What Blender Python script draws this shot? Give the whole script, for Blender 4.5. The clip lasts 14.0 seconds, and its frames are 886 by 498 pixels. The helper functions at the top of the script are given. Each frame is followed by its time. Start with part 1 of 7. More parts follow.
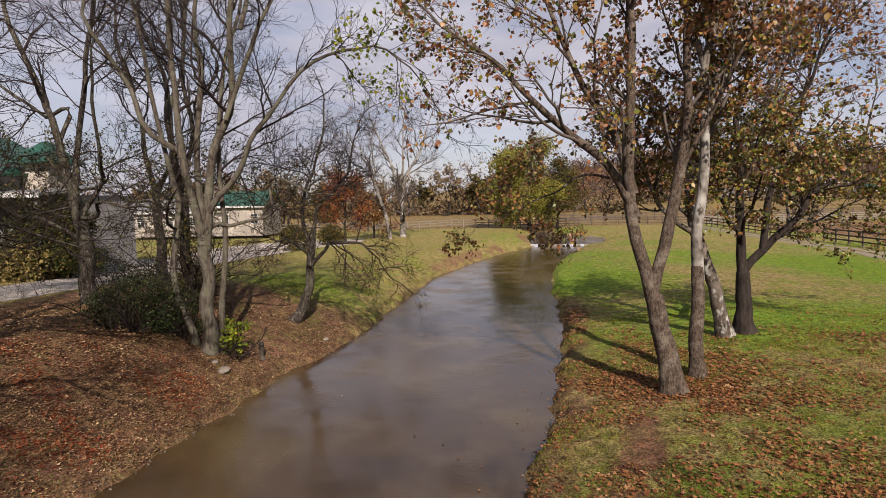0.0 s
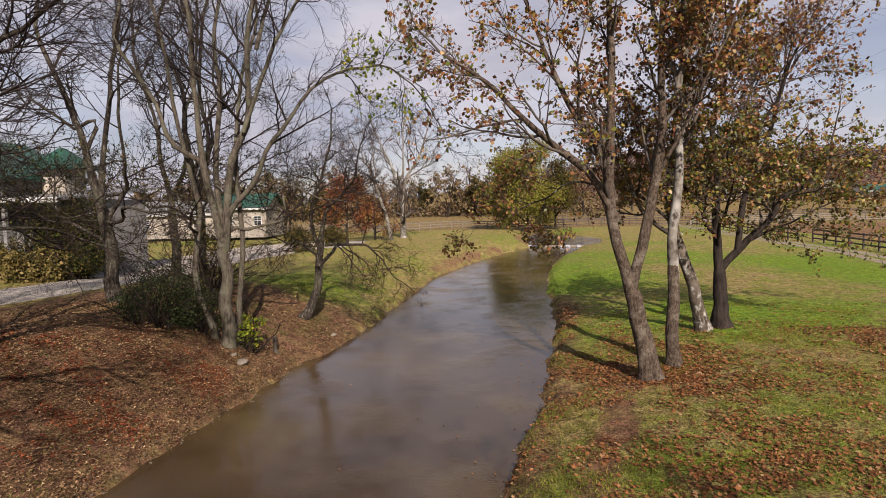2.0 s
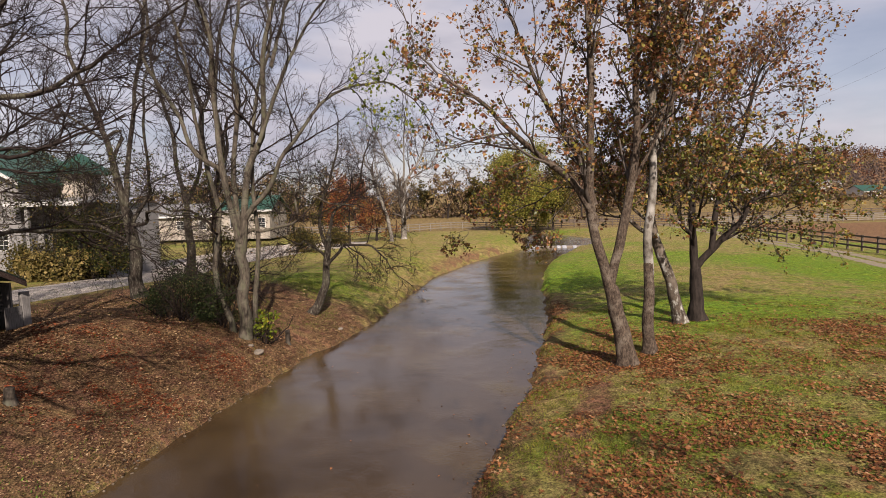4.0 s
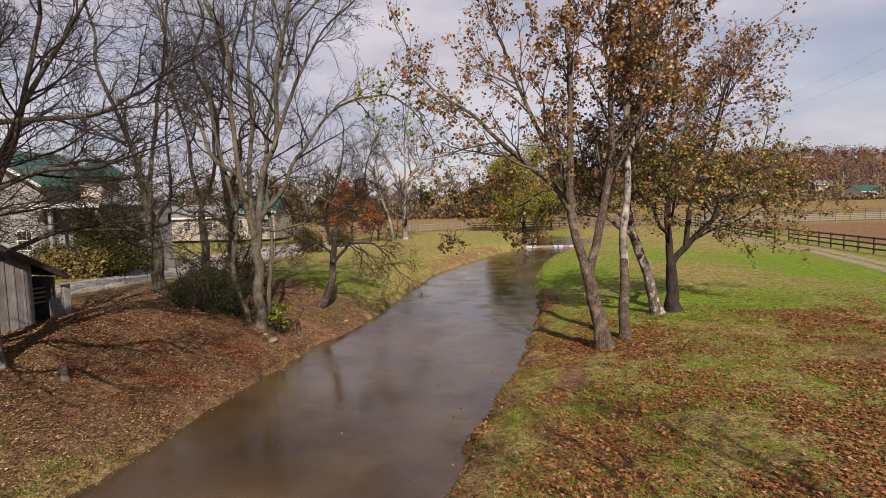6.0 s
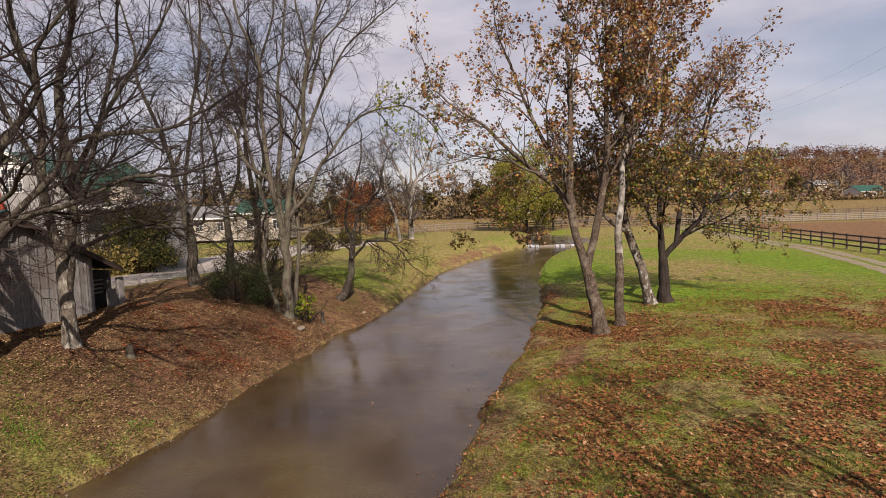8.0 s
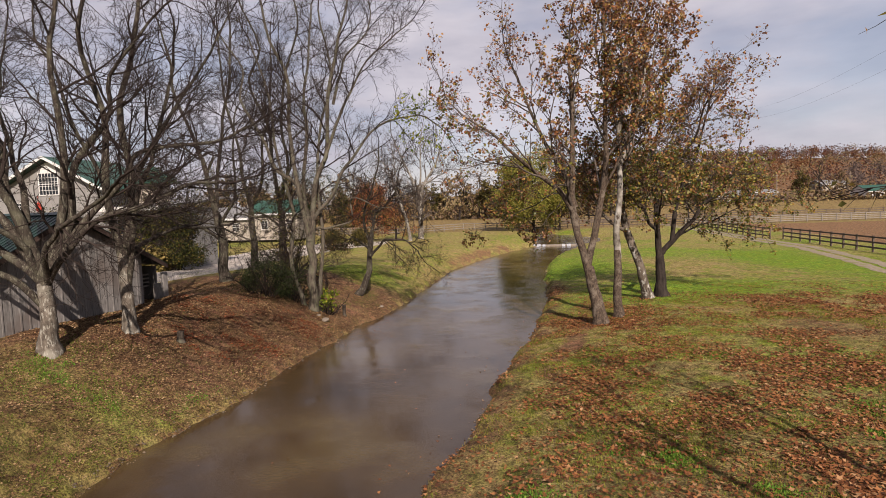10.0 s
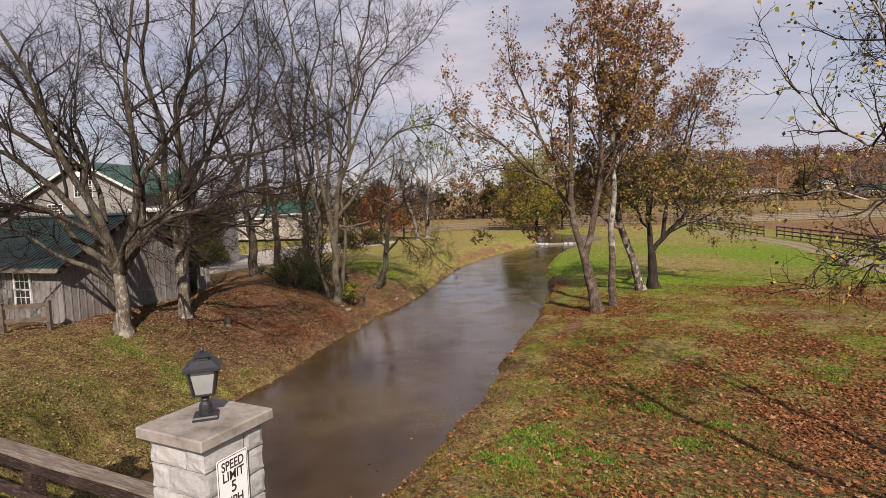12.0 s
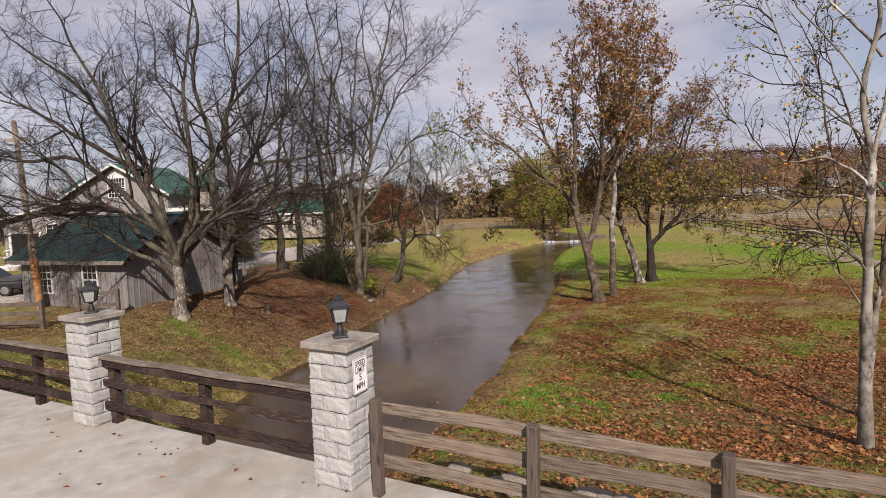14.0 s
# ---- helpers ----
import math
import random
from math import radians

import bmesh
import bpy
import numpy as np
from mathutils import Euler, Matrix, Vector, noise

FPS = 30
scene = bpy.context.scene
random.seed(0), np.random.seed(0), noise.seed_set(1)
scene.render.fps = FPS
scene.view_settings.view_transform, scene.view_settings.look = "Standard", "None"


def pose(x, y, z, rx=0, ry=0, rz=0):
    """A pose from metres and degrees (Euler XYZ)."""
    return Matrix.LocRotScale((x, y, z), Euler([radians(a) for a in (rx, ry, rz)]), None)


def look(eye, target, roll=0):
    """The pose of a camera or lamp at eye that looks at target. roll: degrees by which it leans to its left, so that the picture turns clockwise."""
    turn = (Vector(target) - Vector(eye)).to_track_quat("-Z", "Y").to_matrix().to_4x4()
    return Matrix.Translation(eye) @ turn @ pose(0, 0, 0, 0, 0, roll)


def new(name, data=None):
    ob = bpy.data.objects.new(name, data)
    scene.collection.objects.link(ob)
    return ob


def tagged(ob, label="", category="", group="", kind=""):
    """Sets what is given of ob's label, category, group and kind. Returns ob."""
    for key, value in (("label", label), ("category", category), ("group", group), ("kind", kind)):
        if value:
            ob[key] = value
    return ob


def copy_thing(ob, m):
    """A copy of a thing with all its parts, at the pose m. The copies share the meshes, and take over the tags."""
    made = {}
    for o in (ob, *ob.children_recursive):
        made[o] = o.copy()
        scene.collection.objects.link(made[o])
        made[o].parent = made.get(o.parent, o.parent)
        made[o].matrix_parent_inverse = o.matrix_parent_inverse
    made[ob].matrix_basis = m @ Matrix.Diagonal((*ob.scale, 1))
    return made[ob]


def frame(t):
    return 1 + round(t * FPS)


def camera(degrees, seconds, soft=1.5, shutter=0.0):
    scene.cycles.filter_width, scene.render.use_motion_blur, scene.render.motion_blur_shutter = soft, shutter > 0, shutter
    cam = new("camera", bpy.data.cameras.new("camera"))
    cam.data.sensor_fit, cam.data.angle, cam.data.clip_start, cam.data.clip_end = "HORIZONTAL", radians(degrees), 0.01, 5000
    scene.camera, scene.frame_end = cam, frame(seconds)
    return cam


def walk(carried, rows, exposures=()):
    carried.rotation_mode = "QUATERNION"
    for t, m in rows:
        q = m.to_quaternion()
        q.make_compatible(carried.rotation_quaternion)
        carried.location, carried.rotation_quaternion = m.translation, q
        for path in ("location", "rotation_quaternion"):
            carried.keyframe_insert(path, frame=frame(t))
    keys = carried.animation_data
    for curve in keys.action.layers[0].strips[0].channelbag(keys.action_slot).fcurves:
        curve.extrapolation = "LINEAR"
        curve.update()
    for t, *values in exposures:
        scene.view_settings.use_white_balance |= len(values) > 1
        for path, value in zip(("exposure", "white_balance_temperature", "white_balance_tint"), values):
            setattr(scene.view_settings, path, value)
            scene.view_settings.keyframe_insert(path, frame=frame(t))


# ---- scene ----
cam = camera(77.0, 14.0, 0.55)
EXPOSURE = 0.70
PATH = [
    # t, x, y, z, yaw, pitch, roll
    (0.0, -0.390, -2.034, 6.037, 0.21, -4.99, -1.13),
    (0.5, -0.412, -2.382, 6.064, 0.20, -4.97, -1.16),
    (1.0, -0.417, -2.774, 6.102, 0.19, -4.94, -1.19),
    (1.5, -0.409, -3.210, 6.147, 0.17, -4.91, -1.22),
    (2.0, -0.393, -3.665, 6.201, 0.17, -4.90, -1.25),
    (2.5, -0.378, -4.123, 6.246, 0.19, -4.86, -1.28),
    (3.0, -0.380, -4.601, 6.277, 0.16, -4.84, -1.31),
    (5.5, -0.146, -7.161, 6.335, 0.31, -4.72, -1.45),
    (6.0, -0.121, -7.756, 6.337, 0.34, -4.70, -1.48),
    (6.5, -0.168, -8.371, 6.325, 0.37, -4.67, -1.51),
    (7.0, -0.297, -8.983, 6.320, 0.40, -4.65, -1.54),
    (7.5, -0.455, -9.575, 6.332, 0.47, -4.64, -1.57),
    (8.0, -0.599, -10.177, 6.337, 0.52, -4.61, -1.60),
    (10.5, -0.924, -13.157, 6.418, 1.43, -4.54, -1.74),
    (11.0, -1.026, -13.937, 6.431, 1.51, -4.55, -1.77),
    (11.5, -1.155, -14.699, 6.448, 1.52, -4.56, -1.80),
    (12.0, -1.263, -15.450, 6.470, 1.60, -4.56, -1.83),
    (12.5, -1.385, -16.186, 6.489, 1.70, -4.58, -1.86),
    (13.0, -1.507, -16.889, 6.494, 1.84, -4.58, -1.89),
    (13.5, -1.620, -17.575, 6.506, 2.04, -4.58, -1.92),
    (14.0, -1.684, -18.252, 6.507, 2.25, -4.62, -1.95),
]
walk(cam, [(t, pose(x, y, z, 90 + pitch, 0, yaw) @ pose(0, 0, 0, 0, 0, roll)) for t, x, y, z, yaw, pitch, roll in PATH], [(0, EXPOSURE - 0.04, 6740, 19), (5.5, EXPOSURE, 6960, 20), (11.5, EXPOSURE - 0.02, 6930, 20), (14, EXPOSURE - 0.09, 6660, 19)])

# ---- light ----
SUN_FROM = Vector((0.17, -0.79, 0.575)).normalized()
sky = bpy.data.worlds.new("sky")
scene.world = sky
sky.use_nodes = True
nt = sky.node_tree
nt.nodes.clear()


def wnode(kind, **props):
    n = nt.nodes.new(kind)
    for k, v in props.items():
        n.inputs[k].default_value = v
    return n


out = wnode("ShaderNodeOutputWorld")
bg_clear, bg_cloud, mixer = wnode("ShaderNodeBackground"), wnode("ShaderNodeBackground"), wnode("ShaderNodeMixShader")
atm = wnode("ShaderNodeTexSky")
atm.sky_type, atm.sun_disc = "NISHITA", False
atm.sun_elevation, atm.sun_rotation = math.asin(SUN_FROM.z), math.atan2(SUN_FROM.x, SUN_FROM.y)
bg_clear.inputs["Strength"].default_value = 0.08
coord = wnode("ShaderNodeTexCoord")
stretch = wnode("ShaderNodeMapping")
stretch.inputs["Scale"].default_value = (1.0, 1.0, 3.2)
puffs = wnode("ShaderNodeTexNoise", Scale=2.3, Detail=7.0, Roughness=0.55)
cover = wnode("ShaderNodeMapRange")
cover.inputs["From Min"].default_value, cover.inputs["From Max"].default_value = 0.36, 0.58
cover.inputs["To Min"].default_value, cover.inputs["To Max"].default_value = 0.55, 0.97
tone = wnode("ShaderNodeTexNoise", Scale=4.5, Detail=6.0, Roughness=0.5)
grey = wnode("ShaderNodeValToRGB")
grey.color_ramp.elements[0].position, grey.color_ramp.elements[0].color = 0.32, (0.47, 0.50, 0.61, 1)
grey.color_ramp.elements[1].position, grey.color_ramp.elements[1].color = 0.68, (0.78, 0.80, 0.89, 1)
bg_cloud.inputs["Strength"].default_value = 0.50
nt.links.new(coord.outputs["Generated"], stretch.inputs["Vector"])
nt.links.new(stretch.outputs["Vector"], puffs.inputs["Vector"])
nt.links.new(stretch.outputs["Vector"], tone.inputs["Vector"])
nt.links.new(puffs.outputs["Fac"], cover.inputs["Value"])
nt.links.new(tone.outputs["Fac"], grey.inputs["Fac"])
nt.links.new(atm.outputs["Color"], bg_clear.inputs["Color"])
nt.links.new(grey.outputs["Color"], bg_cloud.inputs["Color"])
nt.links.new(cover.outputs["Result"], mixer.inputs["Fac"])
nt.links.new(bg_clear.outputs[0], mixer.inputs[1])
nt.links.new(bg_cloud.outputs[0], mixer.inputs[2])
nt.links.new(mixer.outputs[0], out.inputs["Surface"])

sun = new("sun", bpy.data.lights.new("sun", "SUN"))
sun.data.energy, sun.data.angle, sun.data.color = 5.0, radians(0.6), (1.0, 0.93, 0.82)
sun.matrix_world = look(SUN_FROM * 60, (0, 0, 0))


# ---- materials ----
def material(name, rough=0.8, metal=0.0):
    m = bpy.data.materials.new(name)
    m.use_nodes = True
    b = m.node_tree.nodes["Principled BSDF"]
    b.inputs["Roughness"].default_value, b.inputs["Metallic"].default_value = rough, metal
    # rough, dry surfaces have hardly any sheen
    b.inputs["Specular IOR Level"].default_value = 0.12 if rough > 0.5 else 0.5
    return m, m.node_tree, b


def add(tree, kind, **props):
    n = tree.nodes.new(kind)
    for k, v in props.items():
        n.inputs[k].default_value = v
    return n


def ramp(tree, stops):
    n = tree.nodes.new("ShaderNodeValToRGB")
    e = n.color_ramp.elements
    while len(e) < len(stops):
        e.new(0.5)
    for el, (p, c) in zip(e, stops):
        el.position, el.color = p, (*c, 1)
    return n


def mix(tree, fac, a, b, mode="MIX"):
    n = tree.nodes.new("ShaderNodeMix")
    n.data_type, n.blend_type = "RGBA", mode
    for sock, v in ((n.inputs[0], fac), (n.inputs[6], a), (n.inputs[7], b)):
        if hasattr(v, "links"):
            tree.links.new(v, sock)
        else:
            sock.default_value = v if isinstance(v, float) else (*v, 1)
    return n.outputs[2]


def noise_out(tree, scale, detail=4.0, rough=0.6, stretch_by=None, use="Object"):
    c = tree.nodes.new("ShaderNodeTexCoord")
    n = add(tree, "ShaderNodeTexNoise", Scale=scale, Detail=detail, Roughness=rough)
    src = c.outputs[use]
    if stretch_by:
        mp = add(tree, "ShaderNodeMapping", Scale=stretch_by)
        tree.links.new(src, mp.inputs[0])
        src = mp.outputs[0]
    tree.links.new(src, n.inputs["Vector"])
    return n.outputs["Fac"]


def ranged(tree, value, lo, hi, to_lo=0.0, to_hi=1.0):
    n = tree.nodes.new("ShaderNodeMapRange")
    n.interpolation_type = "SMOOTHSTEP"
    for sock, v in zip(("From Min", "From Max", "To Min", "To Max"), (lo, hi, to_lo, to_hi)):
        n.inputs[sock].default_value = v
    tree.links.new(value, n.inputs["Value"])
    return n.outputs["Result"]


def bump(tree, b, height, strength=0.5, distance=0.02):
    n = add(tree, "ShaderNodeBump", Strength=strength, Distance=distance)
    tree.links.new(height, n.inputs["Height"])
    tree.links.new(n.outputs[0], b.inputs["Normal"])


def grained(name, dark, light, scale, rough=0.8, stretch_by=None, stain=None, strength=0.5, distance=0.01, metal=0.0, piece=0.0, fine=None):
    """Two-scale noise between two colours, a stain colour in large patches, bump, and a per-piece shift."""
    m, tree, b = material(name, rough, metal)
    g = noise_out(tree, scale, 6.0, 0.65, stretch_by)
    r = ramp(tree, ((0.3, dark), (0.7, light)))
    tree.links.new(g, r.inputs[0])
    col = r.outputs[0]
    if stain:
        big = ranged(tree, noise_out(tree, scale * 0.12, 3.0, 0.6), 0.48, 0.68)
        col = mix(tree, big, col, stain)
    if fine:
        spots = ranged(tree, noise_out(tree, fine[0], 4.0, 0.65, stretch_by), 0.50, 0.68)
        col = mix(tree, spots, col, fine[1])
    if piece:
        info = tree.nodes.new("ShaderNodeObjectInfo")
        hsv = tree.nodes.new("ShaderNodeHueSaturation")
        tree.links.new(ranged(tree, info.outputs["Random"], 0, 1, 1 - piece, 1 + piece), hsv.inputs["Value"])
        tree.links.new(col, hsv.inputs["Color"])
        col = hsv.outputs[0]
    tree.links.new(col, b.inputs["Base Color"])
    bump(tree, b, g, strength, distance)
    return m


def leafy(name, stops, rough=0.55, through_light=0.25):
    """Leaf colours, one for each leaf, with a little light coming through."""
    m, tree, b = material(name, rough)
    geo = tree.nodes.new("ShaderNodeNewGeometry")
    r = ramp(tree, stops)
    tree.links.new(geo.outputs["Random Per Island"], r.inputs[0])
    tree.links.new(r.outputs[0], b.inputs["Base Color"])
    if through_light:
        tr = tree.nodes.new("ShaderNodeBsdfTranslucent")
        mx = add(tree, "ShaderNodeMixShader", Fac=through_light)
        tree.links.new(r.outputs[0], tr.inputs["Color"])
        tree.links.new(b.outputs[0], mx.inputs[1])
        tree.links.new(tr.outputs[0], mx.inputs[2])
        tree.links.new(mx.outputs[0], tree.nodes["Material Output"].inputs["Surface"])
    return m


BARK = grained("bark", (0.016, 0.013, 0.011), (0.080, 0.066, 0.052), 9.0, 0.9, (1, 1, 0.25), (0.085, 0.085, 0.062), 0.9, 0.03)
BARK_DARK = grained("dark_bark", (0.010, 0.008, 0.007), (0.042, 0.033, 0.028), 9.0, 0.9, (1, 1, 0.25), None, 0.9, 0.03)
BARK_SYC = grained("sycamore_bark", (0.014, 0.010, 0.008), (0.125, 0.094, 0.070), 17.0, 0.9, (1, 1, 0.45), (0.145, 0.120, 0.095), 1.0, 0.05, fine=(30.0, (0.030, 0.021, 0.016)))
BARK_PALE = grained("pale_bark", (0.045, 0.036, 0.028), (0.25, 0.232, 0.20), 6.0, 0.8, (1, 1, 0.6), (0.38, 0.37, 0.34), 0.6, 0.015, fine=(5.5, (0.052, 0.040, 0.031)))
BARK_BLOTCH = grained("blotched_bark", (0.022, 0.017, 0.013), (0.115, 0.092, 0.072), 9.0, 0.9, (1, 1, 0.5), (0.135, 0.112, 0.09), 0.9, 0.03, fine=(5.0, (0.33, 0.325, 0.295)))
BARK_LICHEN = grained("lichen_bark", (0.030, 0.024, 0.019), (0.150, 0.128, 0.104), 9.0, 0.9, (1, 1, 0.4), (0.185, 0.175, 0.145), 0.9, 0.03, fine=(11.0, (0.27, 0.26, 0.225)))
BARK_GREY = grained("grey_bark", (0.018, 0.014, 0.011), (0.120, 0.102, 0.080), 13.0, 0.9, (1, 1, 0.25), (0.105, 0.10, 0.075), 1.0, 0.05, fine=(6.0, (0.085, 0.085, 0.055)))
BARK_MOTTLED = grained("mottled_bark", (0.011, 0.009, 0.007), (0.055, 0.044, 0.036), 11.0, 0.9, (1, 1, 0.3), (0.070, 0.066, 0.047), 1.0, 0.04, fine=(18.0, (0.12, 0.113, 0.088)))
TWIG = grained("twig", (0.010, 0.007, 0.006), (0.038, 0.028, 0.024), 3.0, 0.85, None, None, 0.2, 0.002)
TWIG_PALE = grained("pale_twig", (0.036, 0.028, 0.024), (0.105, 0.088, 0.074), 3.0, 0.85, None, None, 0.2, 0.002)
LEAF_SYC = leafy("sycamore_leaf", ((0.0, (0.035, 0.017, 0.010)), (0.28, (0.125, 0.046, 0.022)), (0.55, (0.260, 0.098, 0.036)), (0.76, (0.265, 0.142, 0.042)), (0.90, (0.185, 0.150, 0.030)), (1.0, (0.36, 0.20, 0.060))), 0.45, 0.30)
LEAF_GREEN = leafy("green_leaf", ((0.0, (0.032, 0.045, 0.009)), (0.45, (0.115, 0.130, 0.020)), (0.75, (0.24, 0.20, 0.034)), (1.0, (0.25, 0.115, 0.036))), 0.45, 0.30)
LEAF_DARK = leafy("dark_leaf", ((0.0, (0.008, 0.014, 0.005)), (0.6, (0.022, 0.035, 0.012)), (1.0, (0.060, 0.070, 0.022))), 0.6, 0.12)
LEAF_YELLOW = leafy("yellow_leaf", ((0.0, (0.050, 0.080, 0.010)), (0.6, (0.14, 0.175, 0.018)), (1.0, (0.27, 0.25, 0.024))))
LEAF_TULIP = leafy("turning_leaf", ((0.0, (0.09, 0.11, 0.035)), (0.5, (0.22, 0.21, 0.06)), (0.85, (0.45, 0.33, 0.06)), (1.0, (0.50, 0.16, 0.03))))
LEAF_RED = leafy("red_leaf", ((0.0, (0.090, 0.028, 0.018)), (0.4, (0.20, 0.058, 0.028)), (0.8, (0.24, 0.100, 0.034)), (1.0, (0.28, 0.16, 0.045))), 0.55, 0.35)
LEAF_WILLOW = leafy("willow_leaf", ((0.0, (0.085, 0.090, 0.020)), (0.5, (0.19, 0.195, 0.036)), (0.85, (0.27, 0.24, 0.052)), (1.0, (0.26, 0.16, 0.05))), 0.55, 0.35)
LEAF_THICK = leafy("thicket_leaf", ((0.0, (0.010, 0.015, 0.005)), (0.5, (0.032, 0.040, 0.010)), (0.85, (0.085, 0.080, 0.018)), (1.0, (0.14, 0.085, 0.026))), 0.6, 0.15)
LEAF_OLIVE = leafy("olive_leaf", ((0.0, (0.024, 0.024, 0.008)), (0.6, (0.070, 0.062, 0.018)), (1.0, (0.14, 0.095, 0.026))))
LEAF_FAR = leafy("far_leaf", ((0.0, (0.080, 0.060, 0.048)), (0.4, (0.150, 0.100, 0.062)), (0.75, (0.21, 0.145, 0.068)), (1.0, (0.15, 0.14, 0.062))), 0.8, 0.2)
LEAF_HILL = leafy("hill_leaf", ((0.0, (0.075, 0.040, 0.032)), (0.5, (0.110, 0.048, 0.031)), (1.0, (0.135, 0.060, 0.034))), 0.8, 0.35)
LEAF_BARE = leafy("bare_crown", ((0.0, (0.075, 0.056, 0.052)), (0.5, (0.095, 0.072, 0.066)), (1.0, (0.12, 0.092, 0.078))), 0.9, 0.3)
LEAF_OCHRE = leafy("ochre_leaf", ((0.0, (0.110, 0.050, 0.028)), (0.5, (0.15, 0.066, 0.031)), (1.0, (0.18, 0.092, 0.040))), 0.8, 0.35)
LITTER = leafy("fallen_leaf", ((0.0, (0.040, 0.018, 0.010)), (0.3, (0.105, 0.039, 0.016)), (0.6, (0.195, 0.074, 0.028)), (0.87, (0.24, 0.108, 0.043)), (1.0, (0.31, 0.19, 0.10))), 0.7, 0.1)
LITTER_RED = leafy("red_fallen_leaf", ((0.0, (0.060, 0.014, 0.008)), (0.5, (0.150, 0.036, 0.015)), (1.0, (0.24, 0.075, 0.030))), 0.7, 0.1)
LITTER_SMALL = leafy("small_fallen_leaf", ((0.0, (0.026, 0.015, 0.010)), (0.3, (0.090, 0.048, 0.026)), (0.6, (0.185, 0.108, 0.054)), (0.84, (0.26, 0.165, 0.085)), (1.0, (0.37, 0.26, 0.15))), 0.7, 0.1)
WEED = leafy("weed_leaf", ((0.0, (0.040, 0.095, 0.012)), (0.5, (0.085, 0.180, 0.022)), (1.0, (0.15, 0.25, 0.035))), 0.55, 0.25)
BANK_GRASS = leafy("bank_grass_blade", ((0.0, (0.045, 0.078, 0.010)), (0.5, (0.095, 0.145, 0.018)), (1.0, (0.18, 0.19, 0.040))), 0.6, 0.25)
GRASS = leafy("grass_blade", ((0.0, (0.065, 0.082, 0.009)), (0.5, (0.145, 0.165, 0.018)), (1.0, (0.25, 0.215, 0.050))), 0.6, 0.25)
REED = leafy("dry_grass_blade", ((0.0, (0.07, 0.062, 0.016)), (0.6, (0.145, 0.110, 0.036)), (1.0, (0.23, 0.17, 0.065))), 0.6, 0.2)
SIDING = grained("weathered_siding", (0.085, 0.081, 0.078), (0.215, 0.205, 0.196), 6.0, 0.85, (6, 6, 0.5), (0.115, 0.10, 0.092), 0.5, 0.006, piece=0.14)
ROOF_GREEN = grained("green_roof_metal", (0.004, 0.016, 0.012), (0.008, 0.028, 0.021), 3.0, 0.42, (1, 1, 1), (0.012, 0.030, 0.022), 0.15, 0.002)
ROOF_BARN = grained("barn_roof_metal", (0.005, 0.040, 0.025), (0.010, 0.064, 0.041), 2.0, 0.45, None, (0.008, 0.038, 0.026), 0.1, 0.002)
ROOF_GREY = grained("grey_roof", (0.10, 0.10, 0.10), (0.16, 0.16, 0.16), 2.0, 0.5, None, None, 0.1, 0.002)
WALL_GREY = grained("grey_barn_wall", (0.155, 0.152, 0.149), (0.21, 0.207, 0.203), 2.5, 0.85, (1, 1, 0.3), (0.17, 0.162, 0.153), 0.2, 0.004)
WALL_STONE = grained("pale_stone_wall", (0.20, 0.182, 0.155), (0.31, 0.28, 0.24), 5.0, 0.9, None, (0.36, 0.32, 0.27), 0.5, 0.02)
WHITE = grained("white_paint", (0.42, 0.42, 0.41), (0.54, 0.54, 0.53), 8.0, 0.55, None, None, 0.1, 0.002)
BLOCK = grained("white_split_block", (0.225, 0.226, 0.224), (0.33, 0.331, 0.326), 26.0, 0.9, None, (0.30, 0.297, 0.285), 0.8, 0.008, piece=0.08)
MORTAR = grained("mortar", (0.060, 0.058, 0.055), (0.11, 0.107, 0.102), 20.0, 0.95, None, None, 0.4, 0.004)
CAPSTONE = grained("cast_concrete_cap", (0.16, 0.145, 0.128), (0.27, 0.25, 0.226), 12.0, 0.88, None, (0.14, 0.122, 0.106), 0.5, 0.008, fine=(3.0, (0.115, 0.10, 0.088)))
CONCRETE = grained("concrete_deck", (0.235, 0.226, 0.208), (0.345, 0.334, 0.31), 3.4, 0.85, None, (0.27, 0.245, 0.205), 0.35, 0.004, fine=(0.9, (0.235, 0.215, 0.185)))
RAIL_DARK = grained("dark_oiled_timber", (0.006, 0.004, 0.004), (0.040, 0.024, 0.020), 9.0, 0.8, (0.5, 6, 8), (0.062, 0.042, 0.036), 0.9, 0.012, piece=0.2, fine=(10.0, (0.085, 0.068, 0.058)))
# paler than the rails' timber, with dark streaks
RAIL_TOP = grained("pale_streaked_timber", (0.070, 0.058, 0.048), (0.21, 0.178, 0.15), 8.0, 0.9, (0.5, 6, 6), (0.10, 0.075, 0.062), 0.9, 0.012, fine=(9.0, (0.075, 0.058, 0.048)))
RAIL_OLD = grained("weathered_timber", (0.022, 0.015, 0.011), (0.225, 0.182, 0.142), 9.0, 0.9, (0.30, 6, 7), (0.16, 0.125, 0.098), 0.9, 0.012, piece=0.15, fine=(5.0, (0.085, 0.064, 0.050)))
RAIL_POST = grained("weathered_post_timber", (0.010, 0.007, 0.006), (0.135, 0.108, 0.090), 9.0, 0.9, (6, 6, 0.35), (0.085, 0.064, 0.054), 0.9, 0.014, piece=0.18, fine=(9.0, (0.050, 0.038, 0.032)))
FENCE_FAR = grained("far_fence_timber", (0.045, 0.035, 0.028), (0.12, 0.095, 0.078), 5.0, 0.9, None, None, 0.3, 0.004)
